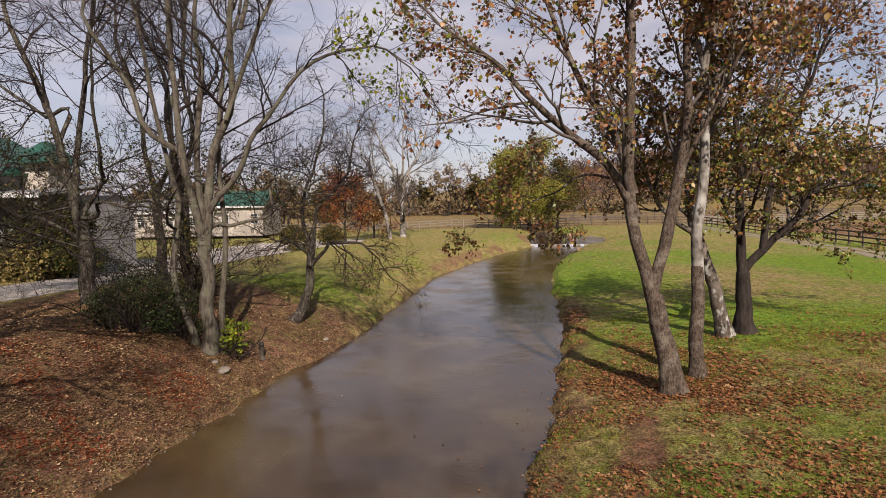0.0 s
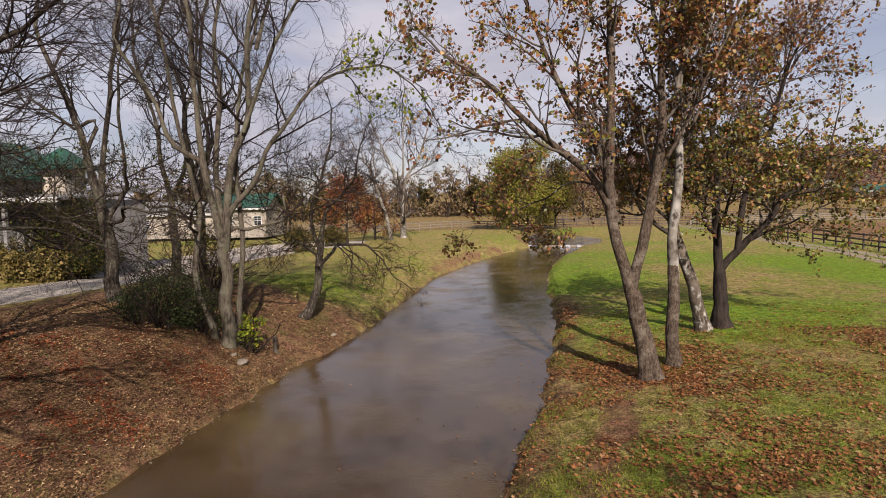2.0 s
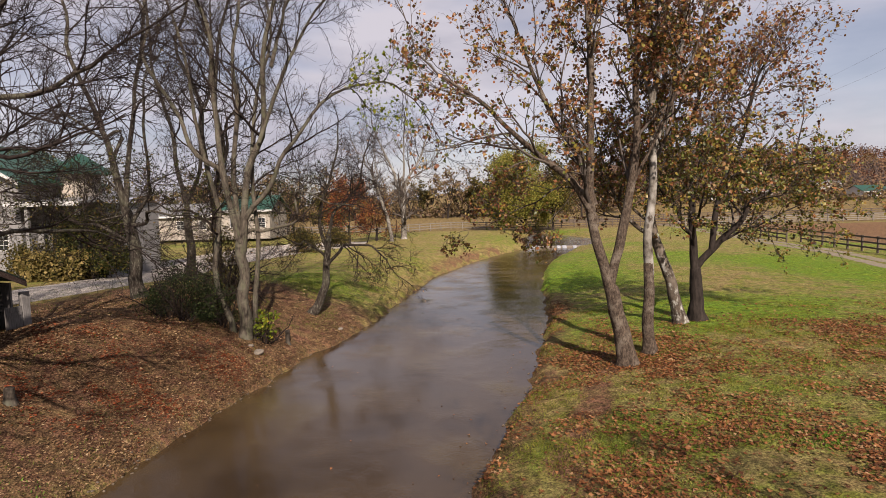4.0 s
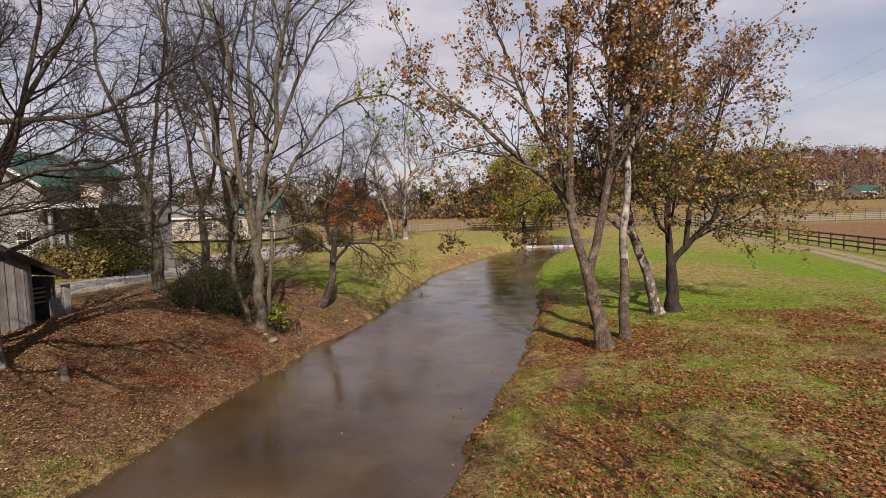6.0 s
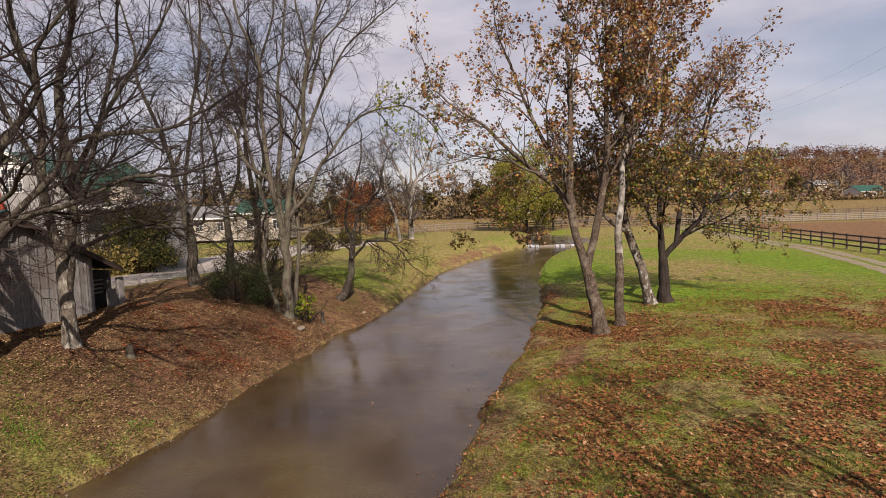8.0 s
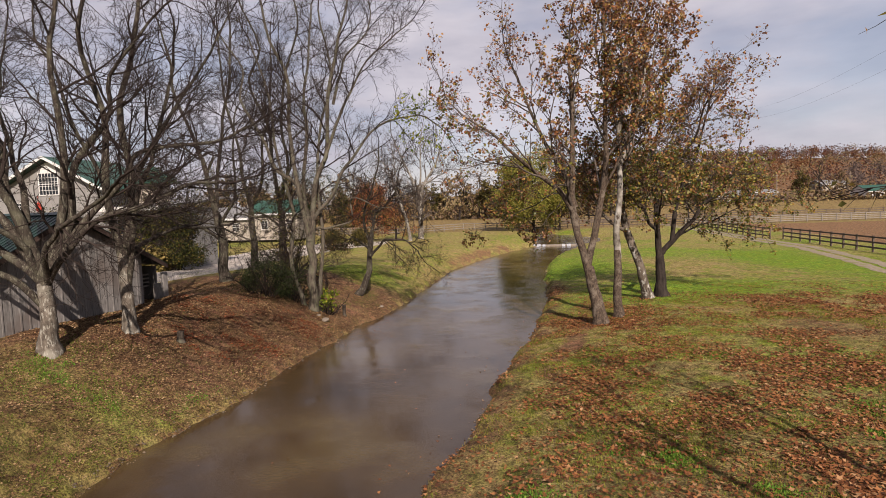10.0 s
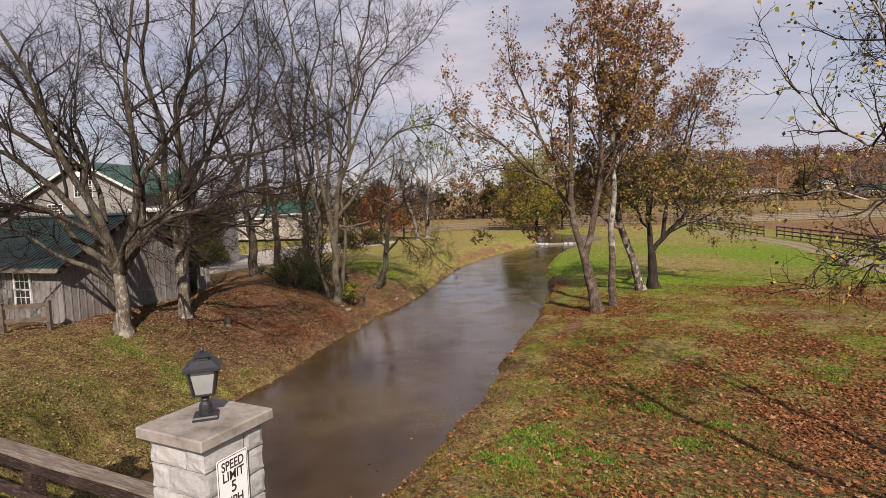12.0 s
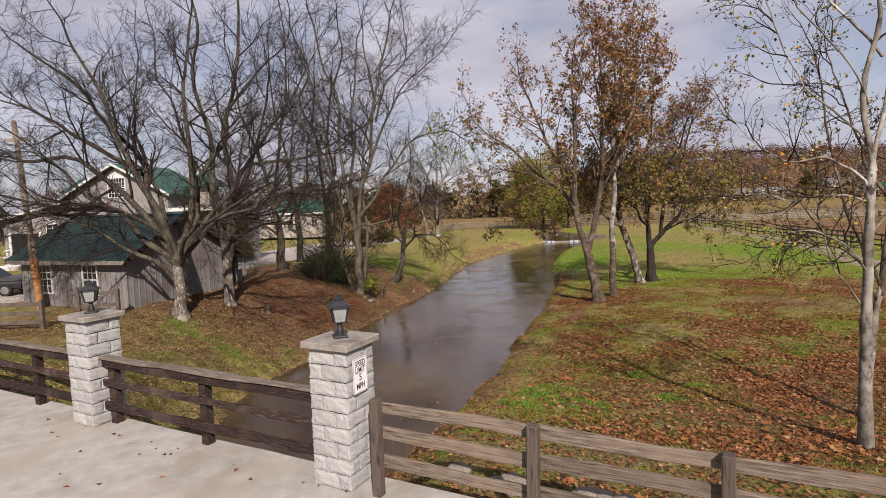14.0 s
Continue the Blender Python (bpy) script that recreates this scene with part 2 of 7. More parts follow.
FENCE_PALE = grained("grey_fence_timber", (0.11, 0.095, 0.08), (0.21, 0.19, 0.165), 5.0, 0.9, None, None, 0.3, 0.004)
POLE_WOOD = grained("pole_timber", (0.14, 0.115, 0.09), (0.27, 0.22, 0.175), 6.0, 0.9, (3, 3, 0.3), None, 0.6, 0.008)
POLE_ORANGE = grained("orange_stained_timber", (0.20, 0.095, 0.038), (0.35, 0.19, 0.085), 6.0, 0.85, (3, 3, 0.3), None, 0.5, 0.006)
BLACK = grained("black_metal", (0.010, 0.010, 0.012), (0.022, 0.022, 0.026), 14.0, 0.38, None, None, 0.1, 0.002)
FROST = grained("frosted_lamp_glass", (0.17, 0.18, 0.178), (0.235, 0.25, 0.245), 5.0, 0.25, None, None, 0.05, 0.001)
PANE = grained("dark_window_glass", (0.010, 0.012, 0.014), (0.022, 0.026, 0.030), 2.0, 0.06, None, None, 0.02, 0.001)
# near-black, so that the shade of unlit interiors is put into the colour
INSIDE_SHADE = grained("shaded_interior", (0.010, 0.009, 0.008), (0.022, 0.019, 0.017), 2.0, 0.9, None, None, 0.1, 0.002)
SIGN_WHITE = grained("sign_white", (0.58, 0.58, 0.58), (0.66, 0.66, 0.66), 12.0, 0.4, None, None, 0.03, 0.001)
SIGN_BLACK = grained("sign_black", (0.010, 0.010, 0.010), (0.018, 0.018, 0.018), 12.0, 0.45, None, None, 0.03, 0.001)
RED_CLOTH = grained("red_cloth", (0.20, 0.022, 0.015), (0.30, 0.042, 0.026), 12.0, 0.8, None, None, 0.2, 0.004)
STONE = grained("creek_stone", (0.12, 0.10, 0.08), (0.25, 0.22, 0.185), 8.0, 0.9, None, (0.19, 0.16, 0.125), 0.6, 0.01)
PEBBLE = grained("pebble", (0.06, 0.045, 0.032), (0.16, 0.13, 0.10), 6.0, 0.9, None, None, 0.3, 0.004)
CAR_PAINT = grained("dark_car_paint", (0.008, 0.008, 0.010), (0.013, 0.013, 0.016), 4.0, 0.4, None, None, 0.02, 0.001)
CAR_GLASS = grained("tinted_car_glass", (0.006, 0.006, 0.007), (0.010, 0.010, 0.012), 3.0, 0.4, None, None, 0.02, 0.001)
TYRE = grained("tyre_rubber", (0.012, 0.012, 0.012), (0.025, 0.025, 0.025), 12.0, 0.85, None, None, 0.2, 0.002)
CHROME = grained("dull_chrome", (0.45, 0.45, 0.46), (0.60, 0.60, 0.61), 6.0, 0.25, None, None, 0.03, 0.001, metal=1.0)


def ground_material():
    m, tree, b = material("ground_cover", 0.92)
    att = tree.nodes.new("ShaderNodeAttribute")
    att.attribute_name = "cover"
    sep = tree.nodes.new("ShaderNodeSeparateColor")
    tree.links.new(att.outputs["Color"], sep.inputs[0])
    fine = noise_out(tree, 11.0, 9.0, 0.82)
    mid = noise_out(tree, 1.1, 5.0, 0.62)
    wide = noise_out(tree, 0.16, 3.0, 0.55)
    tiny = noise_out(tree, 26.0, 8.0, 0.82)

    def blotch(channel, sharp=0.16):
        """The share of a cover, broken up by noise."""
        s = tree.nodes.new("ShaderNodeMath")
        s.operation = "ADD"
        tree.links.new(channel, s.inputs[0])
        mixed = tree.nodes.new("ShaderNodeMath")
        mixed.operation = "MULTIPLY_ADD"
        tree.links.new(mid, mixed.inputs[0])
        mixed.inputs[1].default_value = 0.9
        tree.links.new(ranged(tree, fine, 0.2, 0.8, -0.30, 0.30), mixed.inputs[2])
        tree.links.new(mixed.outputs[0], s.inputs[1])
        return ranged(tree, s.outputs[0], 0.95 - sharp, 0.95 + sharp)

    dry = ramp(tree, ((0.28, (0.060, 0.042, 0.020)), (0.5, (0.205, 0.156, 0.060)), (0.72, (0.38, 0.30, 0.135))))
    tree.links.new(fine, dry.inputs[0])
    lush = ramp(tree, ((0.25, (0.026, 0.050, 0.004)), (0.5, (0.105, 0.168, 0.012)), (0.75, (0.22, 0.30, 0.034))))
    tree.links.new(tiny, lush.inputs[0])
    straw = ranged(tree, noise_out(tree, 0.55, 6.0, 0.7), 0.50, 0.72, 0.0, 0.75)
    litter = ramp(tree, ((0.28, (0.020, 0.011, 0.007)), (0.5, (0.125, 0.070, 0.037)), (0.74, (0.31, 0.195, 0.115))))
    tree.links.new(tiny, litter.inputs[0])
    gravel = ramp(tree, ((0.25, (0.25, 0.222, 0.195)), (0.75, (0.44, 0.40, 0.36))))
    tree.links.new(tiny, gravel.inputs[0])
    soil = ramp(tree, ((0.3, (0.12, 0.066, 0.032)), (0.7, (0.19, 0.112, 0.060))))
    tree.links.new(fine, soil.inputs[0])
    olive = ramp(tree, ((0.28, (0.040, 0.043, 0.007)), (0.5, (0.138, 0.142, 0.022)), (0.74, (0.29, 0.28, 0.064))))
    tree.links.new(tiny, olive.inputs[0])
    patchy = mix(tree, ranged(tree, mid, 0.42, 0.68), dry.outputs[0], olive.outputs[0])
    col = mix(tree, blotch(sep.outputs["Green"], 0.30), patchy, mix(tree, straw, lush.outputs[0], olive.outputs[0]))
    col = mix(tree, blotch(sep.outputs["Red"]), col, litter.outputs[0])
    col = mix(tree, blotch(att.outputs["Alpha"], 0.10), col, soil.outputs[0])
    col = mix(tree, blotch(sep.outputs["Blue"], 0.10), col, gravel.outputs[0])
    coarse = noise_out(tree, 3.2, 6.0, 0.72)
    tone = tree.nodes.new("ShaderNodeHueSaturation")
    tufts = tree.nodes.new("ShaderNodeMath")
    tufts.operation = "MULTIPLY"
    tree.links.new(ranged(tree, coarse, 0.30, 0.70, 0.55, 1.45), tufts.inputs[0])
    tree.links.new(ranged(tree, noise_out(tree, 17.0, 4.0, 0.75), 0.36, 0.64, 0.44, 1.56), tufts.inputs[1])
    tree.links.new(tufts.outputs[0], tone.inputs["Value"])
    tree.links.new(ranged(tree, noise_out(tree, 1.9, 5.0, 0.7), 0.3, 0.7, 0.478, 0.522), tone.inputs["Hue"])
    tree.links.new(col, tone.inputs["Color"])
    tree.links.new(tone.outputs[0], b.inputs["Base Color"])
    bump(tree, b, mix(tree, 0.5, fine, tiny), 1.0, 0.12)
    return m


def water_material():
    m, tree, b = material("creek_water", 0.11)
    bed = ramp(tree, ((0.30, (0.022, 0.013, 0.007)), (0.52, (0.052, 0.033, 0.016)), (0.72, (0.084, 0.060, 0.025))))
    tree.links.new(noise_out(tree, 0.22, 4.0, 0.55), bed.inputs[0])
    tree.links.new(bed.outputs[0], b.inputs["Base Color"])
    b.inputs["IOR"].default_value = 1.5
    small = noise_out(tree, 13.0, 3.0, 0.55, (1.0, 0.8, 1.0))
    calm = ranged(tree, noise_out(tree, 0.45, 3.0, 0.55), 0.44, 0.68, 0.16, 1.0)
    waves = mix(tree, 1.0, small, calm, "MULTIPLY")
    bump(tree, b, waves, 0.40, 0.045)
    return m


GRAVEL = grained("track_gravel", (0.12, 0.098, 0.070), (0.27, 0.225, 0.170), 7.0, 0.95, None, (0.15, 0.14, 0.06), 0.6, 0.02)
GROUND, WATER = ground_material(), water_material()
FOAM = grained("white_water", (0.12, 0.125, 0.135), (0.42, 0.43, 0.46), 18.0, 0.6, (0.4, 3, 1), None, 0.6, 0.02)


# ---- building helpers ----
def mesh_of(name, verts, faces, mat, smooth=False):
    """A mesh from arrays; faces is an (n, 3) or (n, 4) array or a list of such."""
    me = bpy.data.meshes.new(name)
    verts = np.asarray(verts, np.float32)
    groups = faces if isinstance(faces, list) else [faces]
    groups = [np.asarray(f, np.int32) for f in groups if len(f)]
    loops = np.concatenate([f.ravel() for f in groups])
    sizes = np.concatenate([np.full(len(f), f.shape[1], np.int32) for f in groups])
    me.vertices.add(len(verts))
    me.vertices.foreach_set("co", verts.ravel())
    me.loops.add(len(loops))
    me.loops.foreach_set("vertex_index", loops)
    me.polygons.add(len(sizes))
    me.polygons.foreach_set("loop_start", np.concatenate([[0], np.cumsum(sizes)[:-1]]).astype(np.int32))
    me.update(calc_edges=True)
    if smooth:
        me.polygons.foreach_set("use_smooth", np.ones(len(sizes), bool))
    me.materials.append(mat)
    return me


def part_mesh(name, me, parent, label=""):
    ob = new(name, me)
    ob.parent = parent
    return tagged(ob, label)


def part(name, bm, mat, parent, label=""):
    me = bpy.data.meshes.new(name)
    bm.to_mesh(me)
    bm.free()
    me.materials.append(mat)
    if parent is None:
        return new(name, me)
    return part_mesh(name, me, parent, label)


def box(bm, x0, x1, y0, y1, z0, z1, m=None, bevel=0.0):
    """A box between the given bounds, placed by m."""
    made = bmesh.ops.create_cube(bm, size=1.0, matrix=(m or Matrix()) @ Matrix.Translation(((x0 + x1) / 2, (y0 + y1) / 2, (z0 + z1) / 2)) @ Matrix.Diagonal((x1 - x0, y1 - y0, z1 - z0, 1)))
    if bevel:
        edges = {e for v in made["verts"] for e in v.link_edges}
        bmesh.ops.bevel(bm, geom=list(edges), offset=bevel, segments=1, affect="EDGES")
    return bm


def boxed(x0, x1, y0, y1, z0, z1, m=None, bevel=0.0):
    return box(bmesh.new(), x0, x1, y0, y1, z0, z1, m, bevel)


def prism(outline, x0, x1, m=None):
    """A solid with the outline (y, z) drawn out from x0 to x1."""
    bm = bmesh.new()
    rings = [[bm.verts.new((m or Matrix()) @ Vector((x, y, z))) for y, z in outline] for x in (x0, x1)]
    n = len(outline)
    bm.faces.new(rings[0])
    bm.faces.new(rings[1][::-1])
    for i in range(n):
        bm.faces.new((rings[0][(i + 1) % n], rings[0][i], rings[1][i], rings[1][(i + 1) % n]))
    bmesh.ops.recalc_face_normals(bm, faces=bm.faces)
    return bm


def thing(name, m, label, category, group="", kind=""):
    ob = new(name)
    ob.matrix_world = m
    return tagged(ob, label, category, group, kind)


def smoothstep(x, lo, hi):
    k = np.clip((np.asarray(x, float) - lo) / (hi - lo), 0, 1)
    return k * k * (3 - 2 * k)


def value_noise(x, y, scale, seed=0):
    """Soft random relief between -1 and 1."""
    x, y = np.asarray(x, float) / scale, np.asarray(y, float) / scale
    xi, yi = np.floor(x), np.floor(y)
    fx, fy = x - xi, y - yi
    fx, fy = fx * fx * (3 - 2 * fx), fy * fy * (3 - 2 * fy)

    def h(a, b):
        v = np.sin(a * 127.1 + b * 311.7 + seed * 74.7) * 43758.5453
        return 2 * (v - np.floor(v)) - 1

    return (h(xi, yi) * (1 - fx) + h(xi + 1, yi) * fx) * (1 - fy) + (h(xi, yi + 1) * (1 - fx) + h(xi + 1, yi + 1) * fx) * fy


# ---- the lie of the land ----
BANK_Y = (-60, -14, -8, -5.3, -3, -0.6, 2.2, 5.7, 8.7, 11.2, 13.4, 17, 20, 23, 28.5, 35, 42, 48, 54, 58, 64, 68, 76, 84, 95)
BANK_L = (-7.5, -8.3, -8.7, -8.8, -9.2, -9.7, -9.4, -8.25, -7.95, -7.45, -6.95, -6.3, -5.2, -4.35, -3.5, -2.4, -1.2, 1.0, 3.2, 5.0, 8.2, 10.6, 11.5, 12.0, 16.0)
BANK_R = (-4.0, -4.6, -4.3, -3.7, -2.7, -1.7, -0.5, 0.25, 1.05, 2.0, 2.65, 3.5, 4.25, 4.95, 5.8, 6.75, 8.2, 9.7, 12.0, 13.6, 16.0, 19.5, 22.5, 22.0, 16.5)
BR = Vector((-3.21, -11.49, 0))      # near corner of the pillar with the sign
BU = Vector((-0.907, 0.421, 0))      # along the bridge, towards the other pillar
BN = Vector((0.421, 0.907, 0))       # across it, upstream


def banks(y):
    wob = 0.16 * value_noise(y, 3.1, 0.9, 5) + 0.10 * value_noise(y, 7.7, 0.4, 6)
    wob2 = 0.16 * value_noise(y, 9.1, 0.9, 8) + 0.10 * value_noise(y, 1.7, 0.4, 9)
    return np.interp(y, BANK_Y, BANK_L) + wob, np.interp(y, BANK_Y, BANK_R) + wob2


def land(x, y):
    """Height of the ground over the creek's water."""
    x, y = np.asarray(x, float), np.asarray(y, float)
    left, right = banks(y)
    s = (x - BR.x) * BN.x + (y - BR.y) * BN.y
    dl, dr = left - x, x - right
    # the left side climbs to the yard, the right side to the lawn
    top_l = np.interp(y, (-5, 10, 24, 34, 50, 80, 150), (2.42, 2.42, 2.30, 1.75, 1.35, 1.1, 0.9))
    mound = 0.35 * np.exp(-(((x + 12.2) / 2.2) ** 2 + ((y - 12.5) / 3.2) ** 2))
    zl = 0.22 * smoothstep(dl, -0.1, 0.3) + np.minimum(0.40 * np.maximum(dl, 0), 60)
    zl = top_l - np.log1p(np.exp(np.clip((top_l - zl) * 4.0, -30, 30))) / 4.0 + mound * smoothstep(dl, 0.5, 3)
    top_r = np.interp(y, (-20, 30, 60, 150), (1.28, 1.28, 1.05, 0.9))
    zr = 0.42 * smoothstep(dr, -0.05, 0.38) + 0.14 * np.maximum(dr, 0)
    zr = top_r - np.log1p(np.exp(np.clip((top_r - zr) * 5.0, -30, 30))) / 5.0
    ramp_up = np.clip(2.82 - 0.15 * s, 0, 2.82)
    ramp_l = np.clip(2.82 - 0.20 * np.maximum(s - 1.5, 0), 0, 2.82)
    zr = np.maximum(zr, ramp_up * smoothstep(dr, 0.3, 2.2 + 0.1 * np.maximum(s, 0)))
    zl = np.maximum(zl, ramp_l * smoothstep(dl, 0.2, 2.4))
    bed = -0.55 * smoothstep(np.minimum(-dl, -dr), -0.05, 1.6) - 0.05
    z = np.where(dl > 0, zl, np.where(dr > 0, zr, bed))
    # upstream of the weir the creek's bed lies higher
    z = np.where((dl <= 0) & (dr <= 0) & (y > 68), z + 0.25, z)
    # no more creek beyond the pond
    z = np.where(y > 95, 0.9, z)
    rough_up = (1 - smoothstep(np.abs(x), 14, 22)) * (1 - smoothstep(y, 34, 45)) * 0.05 * value_noise(x, y, 1.7, 1) + (1 - smoothstep(np.abs(x), 14, 22)) * (1 - smoothstep(y, 34, 45)) * 0.025 * value_noise(x, y, 0.55, 2)
    off = np.minimum(np.abs(dl), np.abs(dr))
    z = z + rough_up * smoothstep(off, 0.1, 1.2) * np.where((dl > 0) | (dr > 0), 1, 0)
    hill = 28 * smoothstep(y, 205, 430) * smoothstep(x + 0.12 * (y - 205), 15, 190) + 3.5 * smoothstep(y, 130, 230) * smoothstep(x, 30, 90)
    return z + hill * (1 + 0.12 * value_noise(x, y, 90, 3))


def ground_at(x, y):
    return float(land(np.array([x]), np.array([y]))[0])


def drive_mask(x, y):
    """1 on the gravel drives."""
    ax = np.interp(y, (8, 20, 25, 30, 37, 45, 55, 62, 68, 74), (-26, -20.6, -19.6, -19.8, -21.4, -21.8, -20.6, -17.6, -16.0, -15.0))
    w = np.interp(y, (8, 20, 27, 37, 45, 55, 62, 68, 73), (2.4, 2.6, 2.9, 3.6, 4.8, 5.6, 7.0, 5.8, 0.0))
    yard = smoothstep(w - np.abs(x - ax), -0.3, 0.5)
    return yard * (x < 0)


def build_ground():
    def steps(fine_lo, fine_hi, step, far_lo, far_hi):
        mid = list(np.arange(fine_lo, fine_hi, step))
        lo, hi, s = [], [], step
        p = fine_lo
        while p > far_lo:
            s *= 1.13
            p -= s
            lo.append(p)
        p, s = mid[-1], step
        while p < far_hi:
            s *= 1.13
            p += s
            hi.append(p)
        return np.array(lo[::-1] + mid + hi)

    xs, ys = steps(-24, 14, 0.29, -1400, 1500), steps(-14, 34, 0.29, -400, 2600)
    gx, gy = np.meshgrid(xs, ys)
    gz = land(gx, gy)
    nx, ny = len(xs), len(ys)
    idx = np.arange(nx * ny).reshape(ny, nx)
    quads = np.stack([idx[:-1, :-1], idx[:-1, 1:], idx[1:, 1:], idx[1:, :-1]], -1).reshape(-1, 4)
    me = mesh_of("ground", np.stack([gx, gy, gz], -1).reshape(-1, 3), quads, GROUND, True)
    left, right = banks(gy)
    dl, dr = left - gx, gx - right
    cov = np.zeros((ny, nx, 4))
    on_left, on_right = dl > 0, dr > 0
    # fallen leaves: thick on the left bank and under the right-hand trees
    lit = np.zeros_like(gx)
    lit = np.where(on_left, (0.50 + 0.42 * smoothstep(gy, 3, 9)) * smoothstep(dl, -0.9, 0.7) * smoothstep(gy, -14, 2) * (1 - smoothstep(gy, 20, 30)) * (1 - smoothstep(dl, 9, 16)), lit)
    lit = np.where(on_left, np.maximum(lit, 0.34 * (1 - smoothstep(dl, 0.5, 2.4)) * (1 - smoothstep(gy, 45, 60))), lit)
    pool = np.exp(-(((gx - 9.0) / 11.0) ** 2 + ((gy + 5.0) / 9.0) ** 2)) * (0.60 - 0.14 * smoothstep(gy, -4, 2) * (1 - smoothstep(gx, 5, 11)))
    pool = np.maximum(pool, 0.52 * np.exp(-(((gx - 6) / 3.5) ** 2 + ((gy - 14) / 5.5) ** 2)))
    pool = np.maximum(pool, 0.55 * np.exp(-(((gx - 14.5) / 6.0) ** 2 + ((gy - 9.0) / 5.0) ** 2)))
    lit = np.where(on_right, np.maximum(pool, 0.55 * (1 - smoothstep(dr, 0.6, 2.4)) * (1 - smoothstep(gy, 26, 36))), lit)
    lit = np.where(on_left | on_right, lit, 0.6)
    lush = np.where(on_right, 0.30 + 0.14 * np.exp(-((gy - 5) / 5.0) ** 2) + 0.16 * value_noise(gx, gy, 3.5, 51) + 0.44 * smoothstep(gy, 11, 20) * (1 - smoothstep(gy, 34, 56)) + 0.34 * value_noise(gx, gy, 6.5, 52) * smoothstep(gy, 16, 26), 0.16)
    lush = lush - np.where(on_right, 0.75 * np.exp(-(((gx - 15.5) / 4.5) ** 2 + ((gy - 31) / 8.0) ** 2)), 0)
    lush = np.where(on_left, 0.22 - 0.2 * smoothstep(gy, 2, 8) * (1 - smoothstep(gy, 18, 23)) + 0.36 * np.exp(-(((gx + 8.5) / 5.0) ** 2 + ((gy - 27) / 8.0) ** 2)) + 0.34 * np.exp(-(((gx + 11.0) / 2.6) ** 2 + ((gy - 3.2) / 2.6) ** 2)) + (0.10 + 0.22 * value_noise(gx, gy, 7.0, 53)) * smoothstep(gy, 30, 48) * (1 - smoothstep(gy, 88, 96)), lush)
    lush = np.where(gy > 95, 0.20 + 0.16 * value_noise(gx, gy, 40, 4), lush)
    arena = smoothstep(gx - np.interp(gy, (20, 38, 58, 100), (38, 39.5, 44, 50)), 0, 1.5) * (1 - smoothstep(gy, 92, 98))
    lit = np.where(gy > 95, 0.50, lit)
    # leaf-covered ground in the hill's wood, green grass behind the near fence
    lit = np.where((gy > 200) & (gx > 20), np.maximum(lit, smoothstep(gz, 3.0, 6.0)), lit)
    lush = lush + 0.4 * np.exp(-(((gx + 14.5) / 3.0) ** 2 + ((gy + 2.5) / 2.5) ** 2))
    cov[..., 0], cov[..., 1] = lit, lush
    cov[..., 2] = drive_mask(gx, gy) * 1.05
    path = 0.70 * np.exp(-((gx - 3.6 - 0.35 * (gy - 9) + 0.4 * value_noise(gx, gy, 1.5, 55)) / 0.75) ** 2) * smoothstep(gy, 2, 6) * (1 - smoothstep(gy, 11.5, 14)) * on_right
    cov[..., 3] = np.maximum(np.maximum(arena * 0.8, path), (0.62 + 0.25 * value_noise(gx, gy, 2.2, 54)) * (1 - smoothstep(dl, 0.5, 3.4)) * smoothstep(gy, 38, 46) * on_left)
    col = me.color_attributes.new("cover", "FLOAT_COLOR", "POINT")
    col.data.foreach_set("color", cov.reshape(-1).astype(np.float32))
    ob = new("ground", me)
    tagged(ob, "grassy creek banks with fallen brown leaves and a gravel drive", "ground", kind="structure")
    return ob


def build_water():
    for name, y0, y1, level, label in (("water", -60, 68.0, 0.0, "shallow brown creek with faint ripples reflecting the sky"), ("water_pond", 68.4, 96, 0.22, "still pond above the low weir")):
        ys = np.arange(y0, y1 + 0.01, 0.5)
        left, right = np.interp(ys, BANK_Y, BANK_L) - 0.9, np.interp(ys, BANK_Y, BANK_R) + 0.9
        k = np.linspace(0, 1, 24)
        xs = left[:, None] * (1 - k) + right[:, None] * k
        v = np.stack([xs, np.repeat(ys[:, None], 24, 1), np.full_like(xs, level)], -1).reshape(-1, 3)
        idx = np.arange(len(v)).reshape(len(ys), 24)
        quads = np.stack([idx[:-1, :-1], idx[:-1, 1:], idx[1:, 1:], idx[1:, :-1]], -1).reshape(-1, 4)
        tagged(new(name, mesh_of(name, v, quads, WATER, True)), label, "water", kind="structure")


